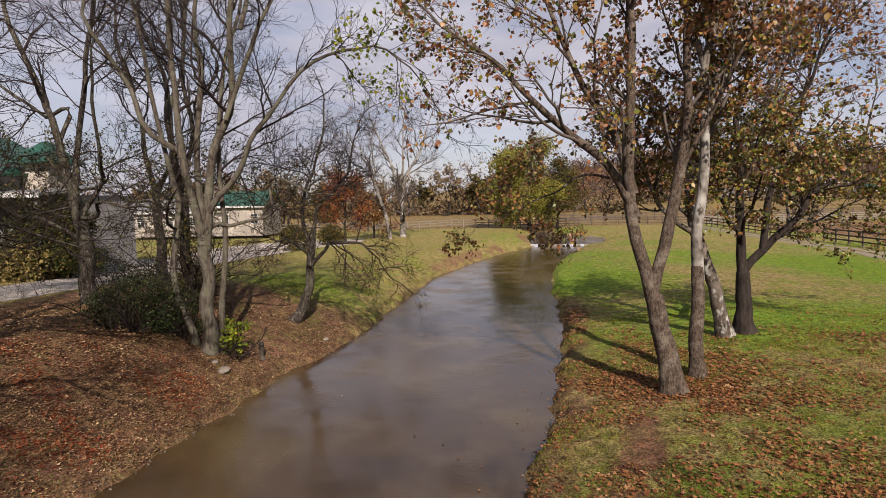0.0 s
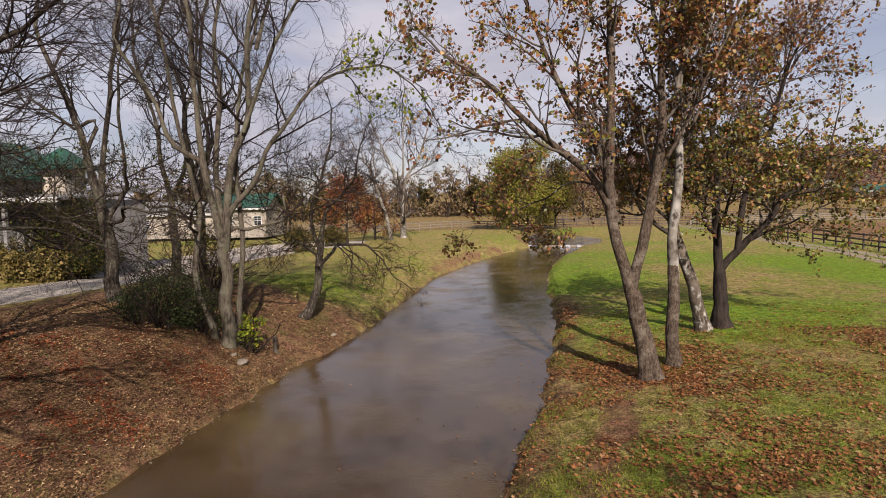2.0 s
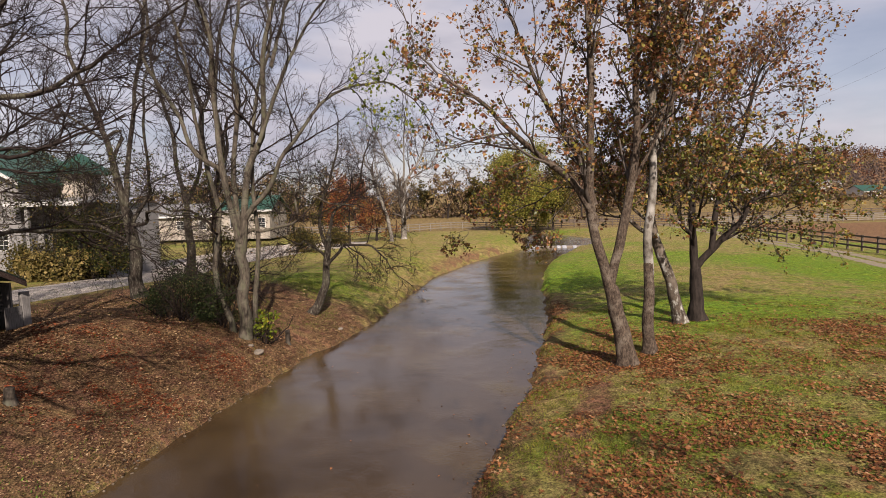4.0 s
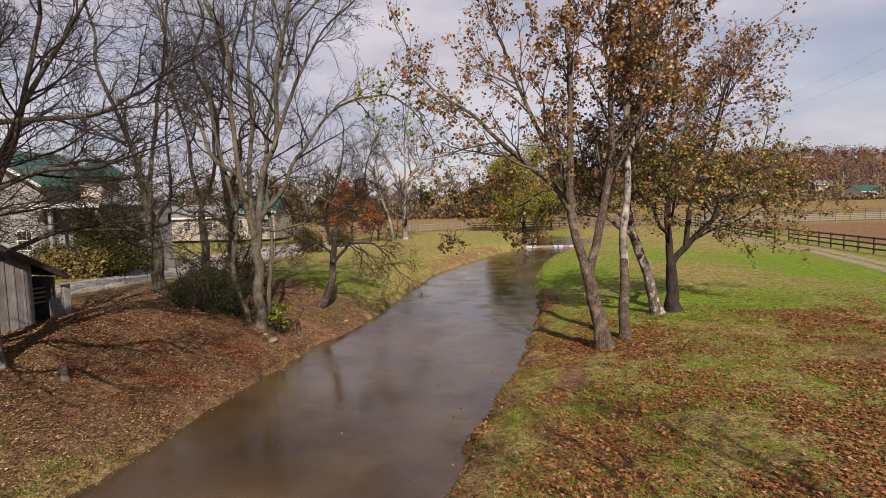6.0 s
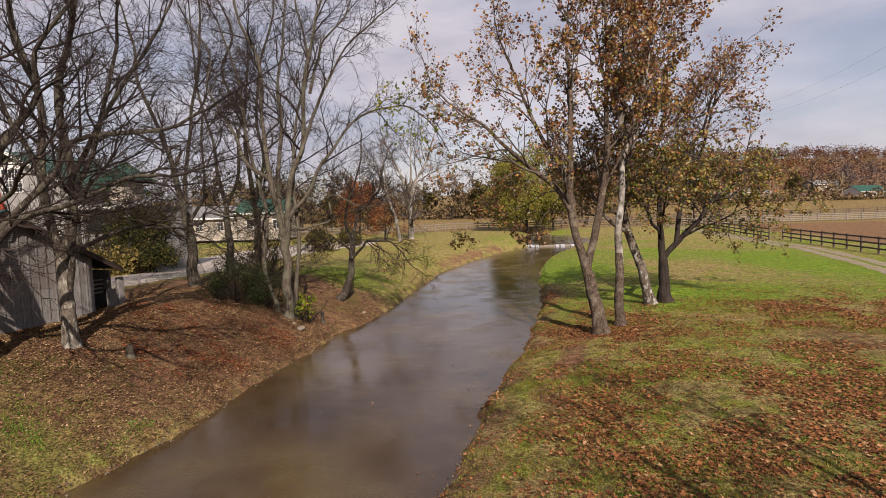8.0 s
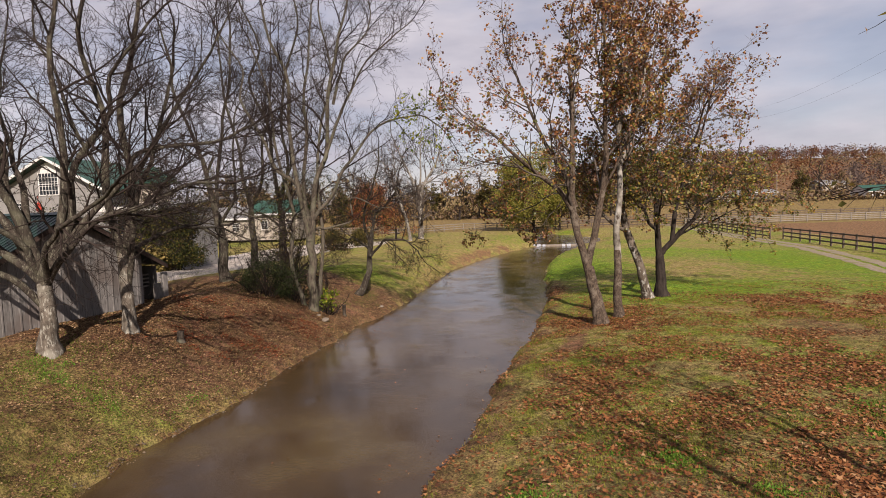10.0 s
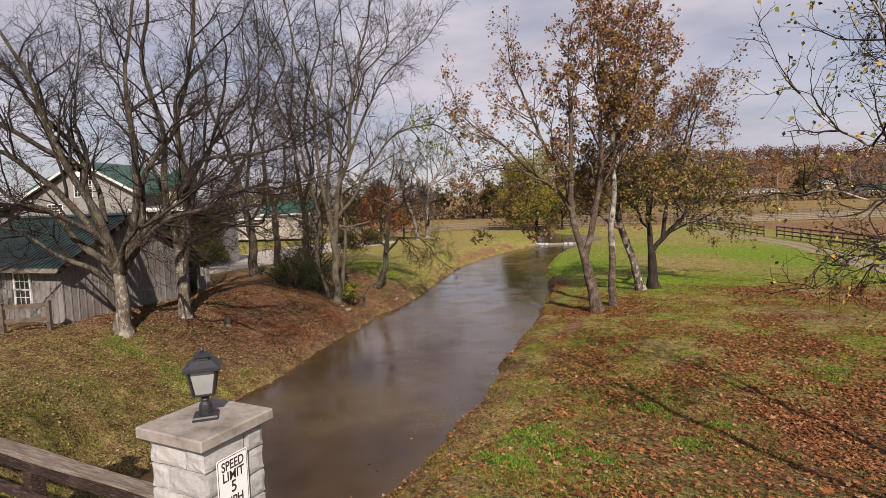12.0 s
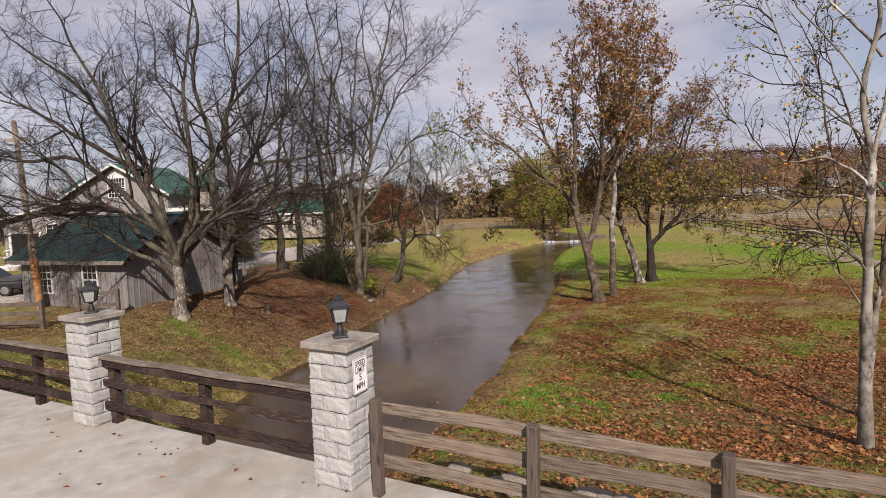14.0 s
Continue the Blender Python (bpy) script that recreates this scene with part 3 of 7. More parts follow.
def build_track():
    """The wheel tracks of the farm lane along the arena, with ragged edges."""
    ys = np.arange(4, 108, 0.4)
    mid = np.interp(ys, (4, 23.5, 33, 42.7, 58, 75, 108), (22.3, 27.4, 30.6, 33.6, 36.0, 38.7, 43.6))
    for name, off, w in (("track", -0.72, 0.50), ("track_far", 0.72, 0.50)):
        lo = mid + off - w + 0.16 * value_noise(ys, 0 * ys + off, 1.1, 41) + 0.1 * value_noise(ys, 0 * ys + off, 0.5, 42)
        hi = mid + off + w + 0.16 * value_noise(ys, 0 * ys + off, 1.1, 43) + 0.1 * value_noise(ys, 0 * ys + off, 0.5, 44)
        xs = np.stack([lo, (lo + hi) / 2, hi], -1)
        v = np.stack([xs, np.repeat(ys[:, None], 3, 1), land(xs, np.repeat(ys[:, None], 3, 1)) + np.array([0.012, 0.035, 0.012])], -1).reshape(-1, 3)
        idx = np.arange(len(v)).reshape(len(ys), 3)
        quads = np.stack([idx[:-1, :-1], idx[:-1, 1:], idx[1:, 1:], idx[1:, :-1]], -1).reshape(-1, 4)
        tagged(new(name, mesh_of(name, v, quads, GRAVEL, True)), "pale gravel wheel track across the grass", "track", kind="structure")


build_ground()
build_water()
build_track()


# ---- bridge, pillars and rails ----
def along(u, d, z=0.0):
    """A place on the bridge's edge: u metres along it, d metres in from the near face."""
    return BR + BU * u + BN * d + Vector((0, 0, z))


def edge_pose(u, d, z):
    """Local x runs along the bridge, local y upstream."""
    p = along(u, d, z)
    return Matrix(((-BU.x, BN.x, 0, p.x), (-BU.y, BN.y, 0, p.y), (0, 0, 1, p.z), (0, 0, 0, 1)))


DECK = 2.88
bm = bmesh.new()
box(bm, -7.2, 14.0, -6.2, 0.52, DECK - 0.35, DECK, edge_pose(0, 0, 0) @ pose(-7.0, 0, 0))
tagged(part("bridge_deck", bm, CONCRETE, None), "pale worn concrete bridge deck", "bridge deck", kind="structure")
for u in (-0.35, 6.6):
    bm = boxed(-0.5, 0.5, -5.6, 0.35, -0.8, DECK - 0.36, edge_pose(u, 0, 0), 0.02)
    tagged(part("abutment", bm, STONE, None), "rough stone abutment under the bridge", "abutment", kind="structure")


def split_block(w, h, d, seed):
    """A block with a broken, bulging face on all sides."""
    rng = random.Random(seed)
    bm = bmesh.new()
    bmesh.ops.create_cube(bm, size=1.0)
    bmesh.ops.subdivide_edges(bm, edges=bm.edges[:], cuts=4, use_grid_fill=True)
    o = Vector((seed * 7.3, seed * 2.9, seed * 5.1))
    for v in bm.verts:
        co = Vector((v.co.x * w, v.co.y * d, v.co.z * h))
        rim = sum(abs(c) > 0.49 for c in v.co) > 1
        broken = noise.noise(co * 7 + o) * 0.009 + noise.noise(co * 22 + o) * 0.004
        push = -0.005 + 0.5 * broken if rim else 0.005 + broken
        out = Vector([push * math.copysign(1, c) if abs(c) > 0.49 else 0 for c in v.co])
        v.co = co + out + Vector((rng.uniform(-0.003, 0.003), rng.uniform(-0.003, 0.003), rng.uniform(-0.003, 0.003)))
    me = bpy.data.meshes.new("block")
    bm.to_mesh(me)
    bm.free()
    me.materials.append(BLOCK)
    return me


BLOCKS = {(k, s): split_block(w, 0.192, 0.2, 10 * s + k) for k, w in enumerate((0.196, 0.396)) for s in range(4)}


def build_pillar(u, label):
    """A square pillar of nine courses of split-faced blocks with a cap."""
    p = thing("gate_pillar", edge_pose(u, 0, DECK), label, "pillar", "pillars on the bridge")
    part("core", boxed(-0.57, -0.04, 0.04, 0.57, 0.0, 1.83), MORTAR, p)
    rng = random.Random(int(u * 10) + 3)
    for course in range(9):
        z = 0.102 + 0.203 * course
        turn = course % 2
        # four long blocks go round like a pinwheel, the other way on every other course
        for side in range(4):
            m = pose(-0.305, 0.305, z) @ pose(0, 0, 0, 0, 0, 90 * side) @ pose(0.102 if turn else -0.102, -0.203, 0)
            ob = new("block", BLOCKS[1, rng.randrange(4)])
            ob.parent = p
            ob.matrix_local = m @ pose(0, rng.uniform(-0.004, 0.004), 0, 0, 0, rng.uniform(-0.6, 0.6))
    bm = boxed(-0.675, 0.065, -0.065, 0.675, 1.83, 1.925, None, 0.012)
    part("cap", bm, CAPSTONE, p, "flat grey concrete cap")
    return p


def ring(bm, sides, profile, m=None):
    """A turned shape: (radius, height) pairs with the given number of sides."""
    rows = [[bm.verts.new((m or Matrix()) @ Vector((r * math.cos(2 * math.pi * (i + 0.5) / sides), r * math.sin(2 * math.pi * (i + 0.5) / sides), h))) for i in range(sides)] for r, h in profile]
    for a, b in zip(rows, rows[1:]):
        for i in range(sides):
            bm.faces.new((a[i], a[(i + 1) % sides], b[(i + 1) % sides], b[i]))
    bm.faces.new(rows[0][::-1])
    bm.faces.new(rows[-1])
    return bm


def build_lamp(u, label):
    p = edge_pose(u, 0, 0) @ Vector((-0.305, 0.305, DECK + 1.925))
    lamp = thing("lantern", Matrix.Translation(p) @ pose(0, 0, 0, 0, 0, 20), label, "lantern", "lanterns on the pillars")
    q = 1.41
    part("base", ring(bmesh.new(), 4, ((0.095 * q, 0), (0.095 * q, 0.020), (0.086 * q, 0.032), (0.045 * q, 0.040))), BLACK, lamp)
    part("stem", ring(bmesh.new(), 14, ((0.055, 0.036), (0.052, 0.085), (0.046, 0.115), (0.030, 0.138), (0.034, 0.152), (0.028, 0.165), (0.060, 0.192), (0.072, 0.200))), BLACK, lamp)
    part("glass", ring(bmesh.new(), 4, ((0.068 * q, 0.202), (0.100 * q, 0.408))), FROST, lamp, "frosted pale glass panes")
    part("sill", ring(bmesh.new(), 4, ((0.070 * q, 0.194), (0.080 * q, 0.200), (0.080 * q, 0.212), (0.070 * q, 0.214))), BLACK, lamp)
    for i in range(4):
        a = math.pi / 4 + i * math.pi / 2
        bm = bmesh.new()
        lo, hi = Vector((0.072 * q * math.cos(a), 0.072 * q * math.sin(a), 0.198)), Vector((0.106 * q * math.cos(a), 0.106 * q * math.sin(a), 0.412))
        ring(bm, 4, ((0.013, 0), (0.013, (hi - lo).length)), Matrix.Translation(lo) @ (hi - lo).to_track_quat("Z", "Y").to_matrix().to_4x4())
        part("corner_bar", bm, BLACK, lamp)
    part("roof", ring(bmesh.new(), 4, ((0.100 * q, 0.402), (0.140 * q, 0.408), (0.142 * q, 0.422), (0.120 * q, 0.436), (0.095 * q, 0.462), (0.072 * q, 0.486), (0.050 * q, 0.490))), BLACK, lamp, "flared black roof")
    part("chimney", ring(bmesh.new(), 4, ((0.046 * q, 0.488), (0.046 * q, 0.505), (0.062 * q, 0.509), (0.062 * q, 0.522), (0.030 * q, 0.540), (0.014, 0.546))), BLACK, lamp)
    part("finial", ring(bmesh.new(), 8, ((0.010, 0.545), (0.020, 0.560), (0.016, 0.576), (0.004, 0.590))), BLACK, lamp)
    return lamp


def build_sign():
    """A 12 by 18 inch speed sign on the pillar's side."""
    m = edge_pose(0, 0, 0) @ Matrix.Translation((0.036, 0.235, 4.355)) @ pose(0, 0, 0, 90, 0, 90)
    sign = thing("speed_sign", m, "white speed limit sign with black lettering on the pillar", "sign")

    def rounded(w, h, r, z0, z1):
        bm = bmesh.new()
        pts = [(sx * (w / 2 - r) + r * math.cos(a), sy * (h / 2 - r) + r * math.sin(a)) for sx, sy, a0 in ((1, 1, 0), (-1, 1, 90), (-1, -1, 180), (1, -1, 270)) for a in [radians(a0 + k * 22.5) for k in range(5)]]
        f = bm.faces.new([bm.verts.new((x, y, z0)) for x, y in pts])
        g = bmesh.ops.extrude_face_region(bm, geom=[f])
        bmesh.ops.translate(bm, verts=[v for v in g["geom"] if isinstance(v, bmesh.types.BMVert)], vec=(0, 0, z1 - z0))
        bmesh.ops.recalc_face_normals(bm, faces=bm.faces)
        return bm

    part("plate", rounded(0.305, 0.457, 0.022, 0, 0.003), SIGN_WHITE, sign)
    part("border", rounded(0.289, 0.441, 0.018, 0.003, 0.0036), SIGN_BLACK, sign)
    part("face", rounded(0.277, 0.429, 0.014, 0.0036, 0.0042), SIGN_WHITE, sign)
    for text, y, size, width in (("SPEED", 0.122, 0.105, 0.78), ("LIMIT", 0.035, 0.105, 0.86), ("5", -0.068, 0.13, 0.9), ("MPH", -0.172, 0.105, 0.86)):
        cu = bpy.data.curves.new("lettering", "FONT")
        cu.body, cu.size, cu.align_x, cu.extrude, cu.offset = text, size, "CENTER", 0.0008, 0.0018
        ob = new("lettering", cu)
        ob.parent = sign
        ob.matrix_local = Matrix.Translation((0, y, 0.0052)) @ Matrix.Diagonal((width, 1, 1, 1))
        cu.materials.append(SIGN_BLACK)
    return sign


build_pillar(0.0, "square pillar of white split-face blocks carrying the speed sign")
build_pillar(5.43, "square pillar of white split-face blocks at the bridge's end")
build_lamp(0.0, "black lantern with frosted panes on the sign pillar")
build_lamp(5.43, "black lantern with frosted panes on the plain pillar")
build_sign()


def plank(length, depth, height, seed, wobble=0.012):
    """A sawn board along x with waney edges."""
    rng = random.Random(seed)
    bm = bmesh.new()
    n = max(3, int(length / 0.5))
    rows = []
    for i in range(n + 1):
        x = length * i / n
        a, b, c = (rng.uniform(-wobble, wobble) for _ in range(3))
        rows.append([bm.verts.new((x, y + a * 0.5, z)) for y, z in ((0, b), (depth, b), (depth, height + c), (0, height + c))])
    for p, q in zip(rows, rows[1:]):
        for i in range(4):
            bm.faces.new((p[i], p[(i + 1) % 4], q[(i + 1) % 4], q[i]))
    bm.faces.new(rows[0])
    bm.faces.new(rows[-1][::-1])
    bmesh.ops.recalc_face_normals(bm, faces=bm.faces)
    bmesh.ops.bevel(bm, geom=[e for e in bm.edges if abs((e.verts[0].co - e.verts[1].co).normalized().x) > 0.9], offset=0.006, segments=1, affect="EDGES")
    return bm


def build_bridge_rail(u0, u1, posts, label):
    """Three dark boards and a flat top board between pillars; u runs away from the first pillar."""
    r = thing("bridge_railing", edge_pose(u1, 0.22, DECK), label, "railing", "bridge railings")
    length = u1 - u0
    for i, (z, h) in enumerate(((0.25, 0.145), (0.67, 0.115), (1.0, 0.145))):
        part("rail", plank(length, 0.05, h, 30 + i + int(u0 * 7)), RAIL_DARK, r)
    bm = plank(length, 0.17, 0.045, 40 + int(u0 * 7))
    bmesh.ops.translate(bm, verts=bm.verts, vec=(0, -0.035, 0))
    top = part("top_board", bm, RAIL_TOP, r, "pale flat top board")
    for ob, z in zip([c for c in r.children], (0.25, 0.67, 1.0, 1.15)):
        ob.matrix_local = Matrix.Translation((0, 0, z))
    for u in posts:
        x = u1 - u
        part("post", boxed(x - 0.07, x + 0.07, 0.055, 0.20, 0.0, 1.15, None, 0.008), RAIL_DARK, r)
    return r


build_bridge_rail(0.61, 5.43, (0.75, 3.02, 5.3), "dark timber bridge railing with a pale top board")
build_bridge_rail(6.04, 12.4, (6.2, 7.7, 9.8, 12.2), "dark timber bridge railing running on from the plain pillar")


def build_approach_fence():
    f = thing("post_and_rail_fence", edge_pose(-0.25, 0.10, 0), "weathered grey post-and-rail fence beside the bridge", "fence")
    posts = (0.09, 2.07, 4.02, 6.0, 8.0, 10.0)
    for i, x in enumerate(posts):
        bm = boxed(x - 0.062, x + 0.062, -0.06, 0.07, 2.2, 4.12 + 0.02 * math.sin(i * 2.3), None, 0.012)
        ob = part("post", bm, RAIL_POST, f)
        ob.matrix_local = pose(0, 0, 0, 0, 0.8 * math.sin(i * 1.7), 0)
    for i in range(5):
        for k, (z, h) in enumerate(((3.92, 0.145), (3.59, 0.15), (3.22, 0.15))):
            x0 = posts[i] + 0.02
            bm = plank(posts[i + 1] - posts[i] - 0.04, 0.045, h, 60 + 3 * i + k, 0.016)
            ob = part("rail", bm, RAIL_OLD, f)
            ob.matrix_local = Matrix.Translation((x0, 0.072, z)) @ pose(0, 0, 0, 0, 0.5 * math.sin(i * 3 + k), 0)
    return f


build_approach_fence()


# ---- shed beside the creek ----
SHED = Matrix(((0.955, 0.297, 0, -16.35), (-0.297, 0.955, 0, 5.15), (0, 0, 1, 2.0), (0, 0, 0, 1)))
# local x runs along the front wall towards the creek, local y from the front wall back; the creek-side front corner is the origin


def window(parent, m, w, h, cols, rows, name="window"):
    """A white sash window, its face towards local -y."""
    win = new(name)
    win.parent, win.matrix_local = parent, m
    bm = bmesh.new()
    t = 0.07
    for x0, x1, z0, z1 in ((-w / 2 - t, -w / 2, -t, h + t), (w / 2, w / 2 + t, -t, h + t), (-w / 2, w / 2, -t, 0), (-w / 2, w / 2, h, h + t), (-w / 2, w / 2, h / 2 - 0.03, h / 2 + 0.03)):
        box(bm, x0, x1, -0.045, 0.03, z0, z1)
    part("window_frame", bm, WHITE, win, "white painted frame")
    bm = bmesh.new()
    for i in range(1, cols):
        x = -w / 2 + w * i / cols
        box(bm, x - 0.012, x + 0.012, -0.03, 0.0, 0, h)
    for i in range(1, rows):
        z = h * i / rows
        if abs(z - h / 2) > 0.05:
            box(bm, -w / 2, w / 2, -0.028, 0.002, z - 0.012, z + 0.012)
    part("glazing_bar", bm, WHITE, win)
    part("pane", boxed(-w / 2, w / 2, -0.008, 0.012, 0, h), PANE, win)
    return win


def build_shed():
    s = thing("shed", SHED, "grey board-and-batten shed with a dark green metal roof", "shed")
    L, ridge_y, back = 6.55, 3.1, 7.2
    eave, ridge, low = 2.75, 4.46, 2.2
    wall_end = 6.4

    def roof_z(y):
        return eave + (ridge - eave) * y / ridge_y if y < ridge_y else ridge + (low - ridge) * (y - ridge_y) / (back - ridge_y)

    # backing sheets whose dark colour stands in for shade behind the boards
    part("inner_wall", boxed(-L + 0.06, -0.06, 0.06, 0.12, -0.3, eave - 0.05), INSIDE_SHADE, s)
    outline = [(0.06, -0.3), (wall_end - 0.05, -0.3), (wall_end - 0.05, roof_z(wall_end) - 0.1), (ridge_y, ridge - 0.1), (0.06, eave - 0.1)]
    part("gable_backing", prism(outline, -0.12, -0.06), INSIDE_SHADE, s)
    part("far_gable", prism(outline, -L + 0.06, -L + 0.12), SIDING, s)
    part("partition", prism([(wall_end - 0.1, -0.3), (wall_end, -0.3), (wall_end, roof_z(wall_end) - 0.1), (wall_end - 0.1, roof_z(wall_end) - 0.1)], -L, -0.06), SIDING, s)
    # the open bay's shade is in the colour of its back
    part("bay_back", boxed(-3.2, -3.1, wall_end, back - 0.1, -0.3, low), INSIDE_SHADE, s)
    rng = random.Random(4)
    w = 0.305
    for i in range(int(L / w) + 1):
        x1 = -i * w
        x0 = max(x1 - w + 0.004, -L)
        if x1 - x0 < 0.03:
            continue
        for z0, z1 in (((-0.4, eave - 0.02),)):
            part("board", boxed(x0, x1, 0.0, 0.028, z0, z1 + rng.uniform(-0.004, 0.004)), SIDING, s)
        part("batten", boxed(x1 - 0.03, x1 + 0.03, -0.022, 0.0, -0.4, eave - 0.03), SIDING, s)
    for i in range(int(wall_end / w) + 1):
        y0 = i * w
        y1 = min(y0 + w - 0.004, wall_end)
        if y1 - y0 < 0.03:
            continue
        za, zb = roof_z(y0) - 0.03, roof_z(y1) - 0.03
        part("board", prism([(y0, -0.5), (y1, -0.5), (y1, zb), (y0, za)], -0.026, 0.002), SIDING, s)
        zc = roof_z(max(y0 - 0.03, 0)) - 0.05
        part("batten", prism([(y0 - 0.025, -0.5), (y0 + 0.025, -0.5), (y0 + 0.025, zc), (y0 - 0.025, zc)], 0.0, 0.024), SIDING, s)
    # louvre high in the gable
    vent = new("vent")
    vent.parent, vent.matrix_local = s, Matrix.Translation((0.03, ridge_y + 0.15, ridge - 0.95))
    for k in range(5):
        part("slat", boxed(0, 0.03, -0.2, 0.2, 0.07 * k, 0.07 * k + 0.045, pose(0, 0, 0, 0, 18, 0)), SIDING, vent)
    # open bay at the back
    part("corner_post", boxed(-0.16, 0.0, 7.52, 7.78, -0.5, 1.72, None, 0.01), SIDING, s)
    part("bay_side", boxed(-3.2, -0.2, 7.3, 7.36, -0.5, 2.05), SIDING, s)
    for k in range(4):
        part("slat", boxed(-0.62, -0.58, wall_end, 7.3, 1.12 + 0.17 * k, 1.19 + 0.17 * k), FENCE_PALE, s, "pale slat across the open bay")
    part("low_gate", boxed(-0.06, -0.02, 6.98, 7.5, -0.4, 1.28), SIDING, s)
    for z0 in (0.15, 1.0):
        part("gate_batten", boxed(-0.02, 0.004, 7.0, 7.48, z0, z0 + 0.1), SIDING, s)
    # roof: two slopes with standing ribs
    over = 0.42
    for y0, y1, name in ((-over, ridge_y, "front_roof"), (ridge_y, back + 0.2, "back_roof")):
        z0 = roof_z(0) - (ridge - eave) / ridge_y * over if y0 < 0 else ridge
        z1 = ridge if y1 == ridge_y else roof_z(back) + (low - ridge) / (back - ridge_y) * 0.2
        slope = part(name, prism([(y0, z0), (y1, z1), (y1, z1 + 0.05), (y0, z0 + 0.05)], -L - over, over), ROOF_GREEN, s, "dark green ribbed metal sheet")
        n = int((L + 2 * over) / 0.23)
        for k in range(n + 1):
            x = -L - over + (L + 2 * over) * k / n
            part("rib", prism([(y0, z0 + 0.05), (y1, z1 + 0.05), (y1, z1 + 0.072), (y0, z0 + 0.072)], x - 0.015, x + 0.015), ROOF_GREEN, slope)
    part("ridge_cap", prism([(ridge_y - 0.2, ridge + 0.0), (ridge_y, ridge + 0.095), (ridge_y + 0.2, ridge - 0.02), (ridge_y, ridge + 0.06)], -L - over, over), ROOF_GREEN, s)
    zf = roof_z(0) - (ridge - eave) / ridge_y * over
    part("fascia", boxed(-L - over, over, -over - 0.03, -over, zf - 0.13, zf + 0.04), FENCE_PALE, s, "pale grey eaves board")
    for y0, y1 in ((-over, ridge_y), (ridge_y, back + 0.2)):
        za = zf if y0 < 0 else ridge
        zb = ridge if y1 == ridge_y else roof_z(back) + (low - ridge) / (back - ridge_y) * 0.2
        part("barge_board", prism([(y0, za - 0.15), (y1, zb - 0.15), (y1, zb + 0.03), (y0, za + 0.03)], over - 0.01, over + 0.025), RAIL_DARK, s)
    for x in (-2.1, -4.95):
        window(s, Matrix.Translation((x, -0.02, 1.05)), 0.80, 1.25, 3, 4)
    return s


build_shed()


def rail_fence(points, mat, label, rails=3, height=1.25, spacing=2.4, group="", sink=0.25, thick=1.0, name="post_and_rail_fence"):
    """Posts at even steps along a line of places, with rails between them; each post and rail a part."""
    f = thing(name, Matrix.Translation((points[0][0], points[0][1], 0)), label, "fence", group)
    o = Vector((points[0][0], points[0][1], 0))
    places = []
    for (ax, ay), (bx, by) in zip(points, points[1:]):
        n = max(1, round(math.hypot(bx - ax, by - ay) / spacing))
        places += [(ax + (bx - ax) * k / n, ay + (by - ay) * k / n) for k in range(n)]
    places.append(points[-1])
    feet = [Vector((x, y, ground_at(x, y))) for x, y in places]
    post_mesh = None
    w = 0.065 * thick
    for p in feet:
        if post_mesh is None:
            bm = boxed(-w, w, -w, w, -sink, height + 0.08)
            post_mesh = bpy.data.meshes.new("post")
            bm.to_mesh(post_mesh)
            bm.free()
            post_mesh.materials.append(mat)
        ob = part_mesh("post", post_mesh, f)
        ob.matrix_local = Matrix.Translation(p - o)
    unit = bpy.data.meshes.new("rail")
    bm = boxed(0, 1, -0.022 * thick, 0.022 * thick, -0.07 * thick, 0.07 * thick)
    bm.to_mesh(unit)
    bm.free()
    unit.materials.append(mat)
    for p, q in zip(feet, feet[1:]):
        d = q - p
        for k in range(rails):
            z = height * (k + 1) / rails - 0.06
            ob = part_mesh("rail", unit, f)
            ob.matrix_local = Matrix.Translation(p - o + Vector((0, 0, z))) @ d.to_track_quat("X", "Z").to_matrix().to_4x4() @ Matrix.Diagonal((d.length, 1, 1, 1))
    return f


rail_fence([(-21.5, 1.6), (-19.2, 1.3), (-17.2, 1.3)], FENCE_FAR, "dark timber fence in front of the shed", 3, 1.0, 2.1)
rail_fence([(-17.3, 3.4), (-16.0, 3.9)], FENCE_FAR, "short timber fence at the shed's corner", 2, 1.0, 2.4)
rail_fence([(33.5, 26), (35.5, 38.6), (38.6, 55.2)], FENCE_FAR, "dark timber fence beside the riding arena", 3, 1.35, 2.5, "arena fences")
rail_fence([(37.2, 55.5), (38.6, 63), (41.5, 78), (44, 96)], FENCE_FAR, "dark timber fence beyond the arena gate", 3, 1.35, 2.5, "arena fences")
rail_fence([(44, 97), (70, 101), (115, 103), (165, 104)], FENCE_PALE, "pale grey board fence across the paddock", 4, 1.45, 3.0, "paddock fences", thick=1.3)
rail_fence([(20, 118), (60, 130), (110, 134), (170, 136)], FENCE_FAR, "dark fence at the far edge of the paddock", 3, 1.4, 4.0, "paddock fences", thick=1.5)
rail_fence([(-38, 92), (-24, 94), (-9, 96), (1, 106), (10, 100), (13, 96)], FENCE_PALE, "grey timber fence across the meadow", 3, 1.4, 2.8, "meadow fences", thick=1.1)
rail_fence([(10, 100), (17, 100), (30, 104), (44, 97)], FENCE_FAR, "dark timber fence behind the pond", 3, 1.4, 2.8, "meadow fences", thick=1.2)


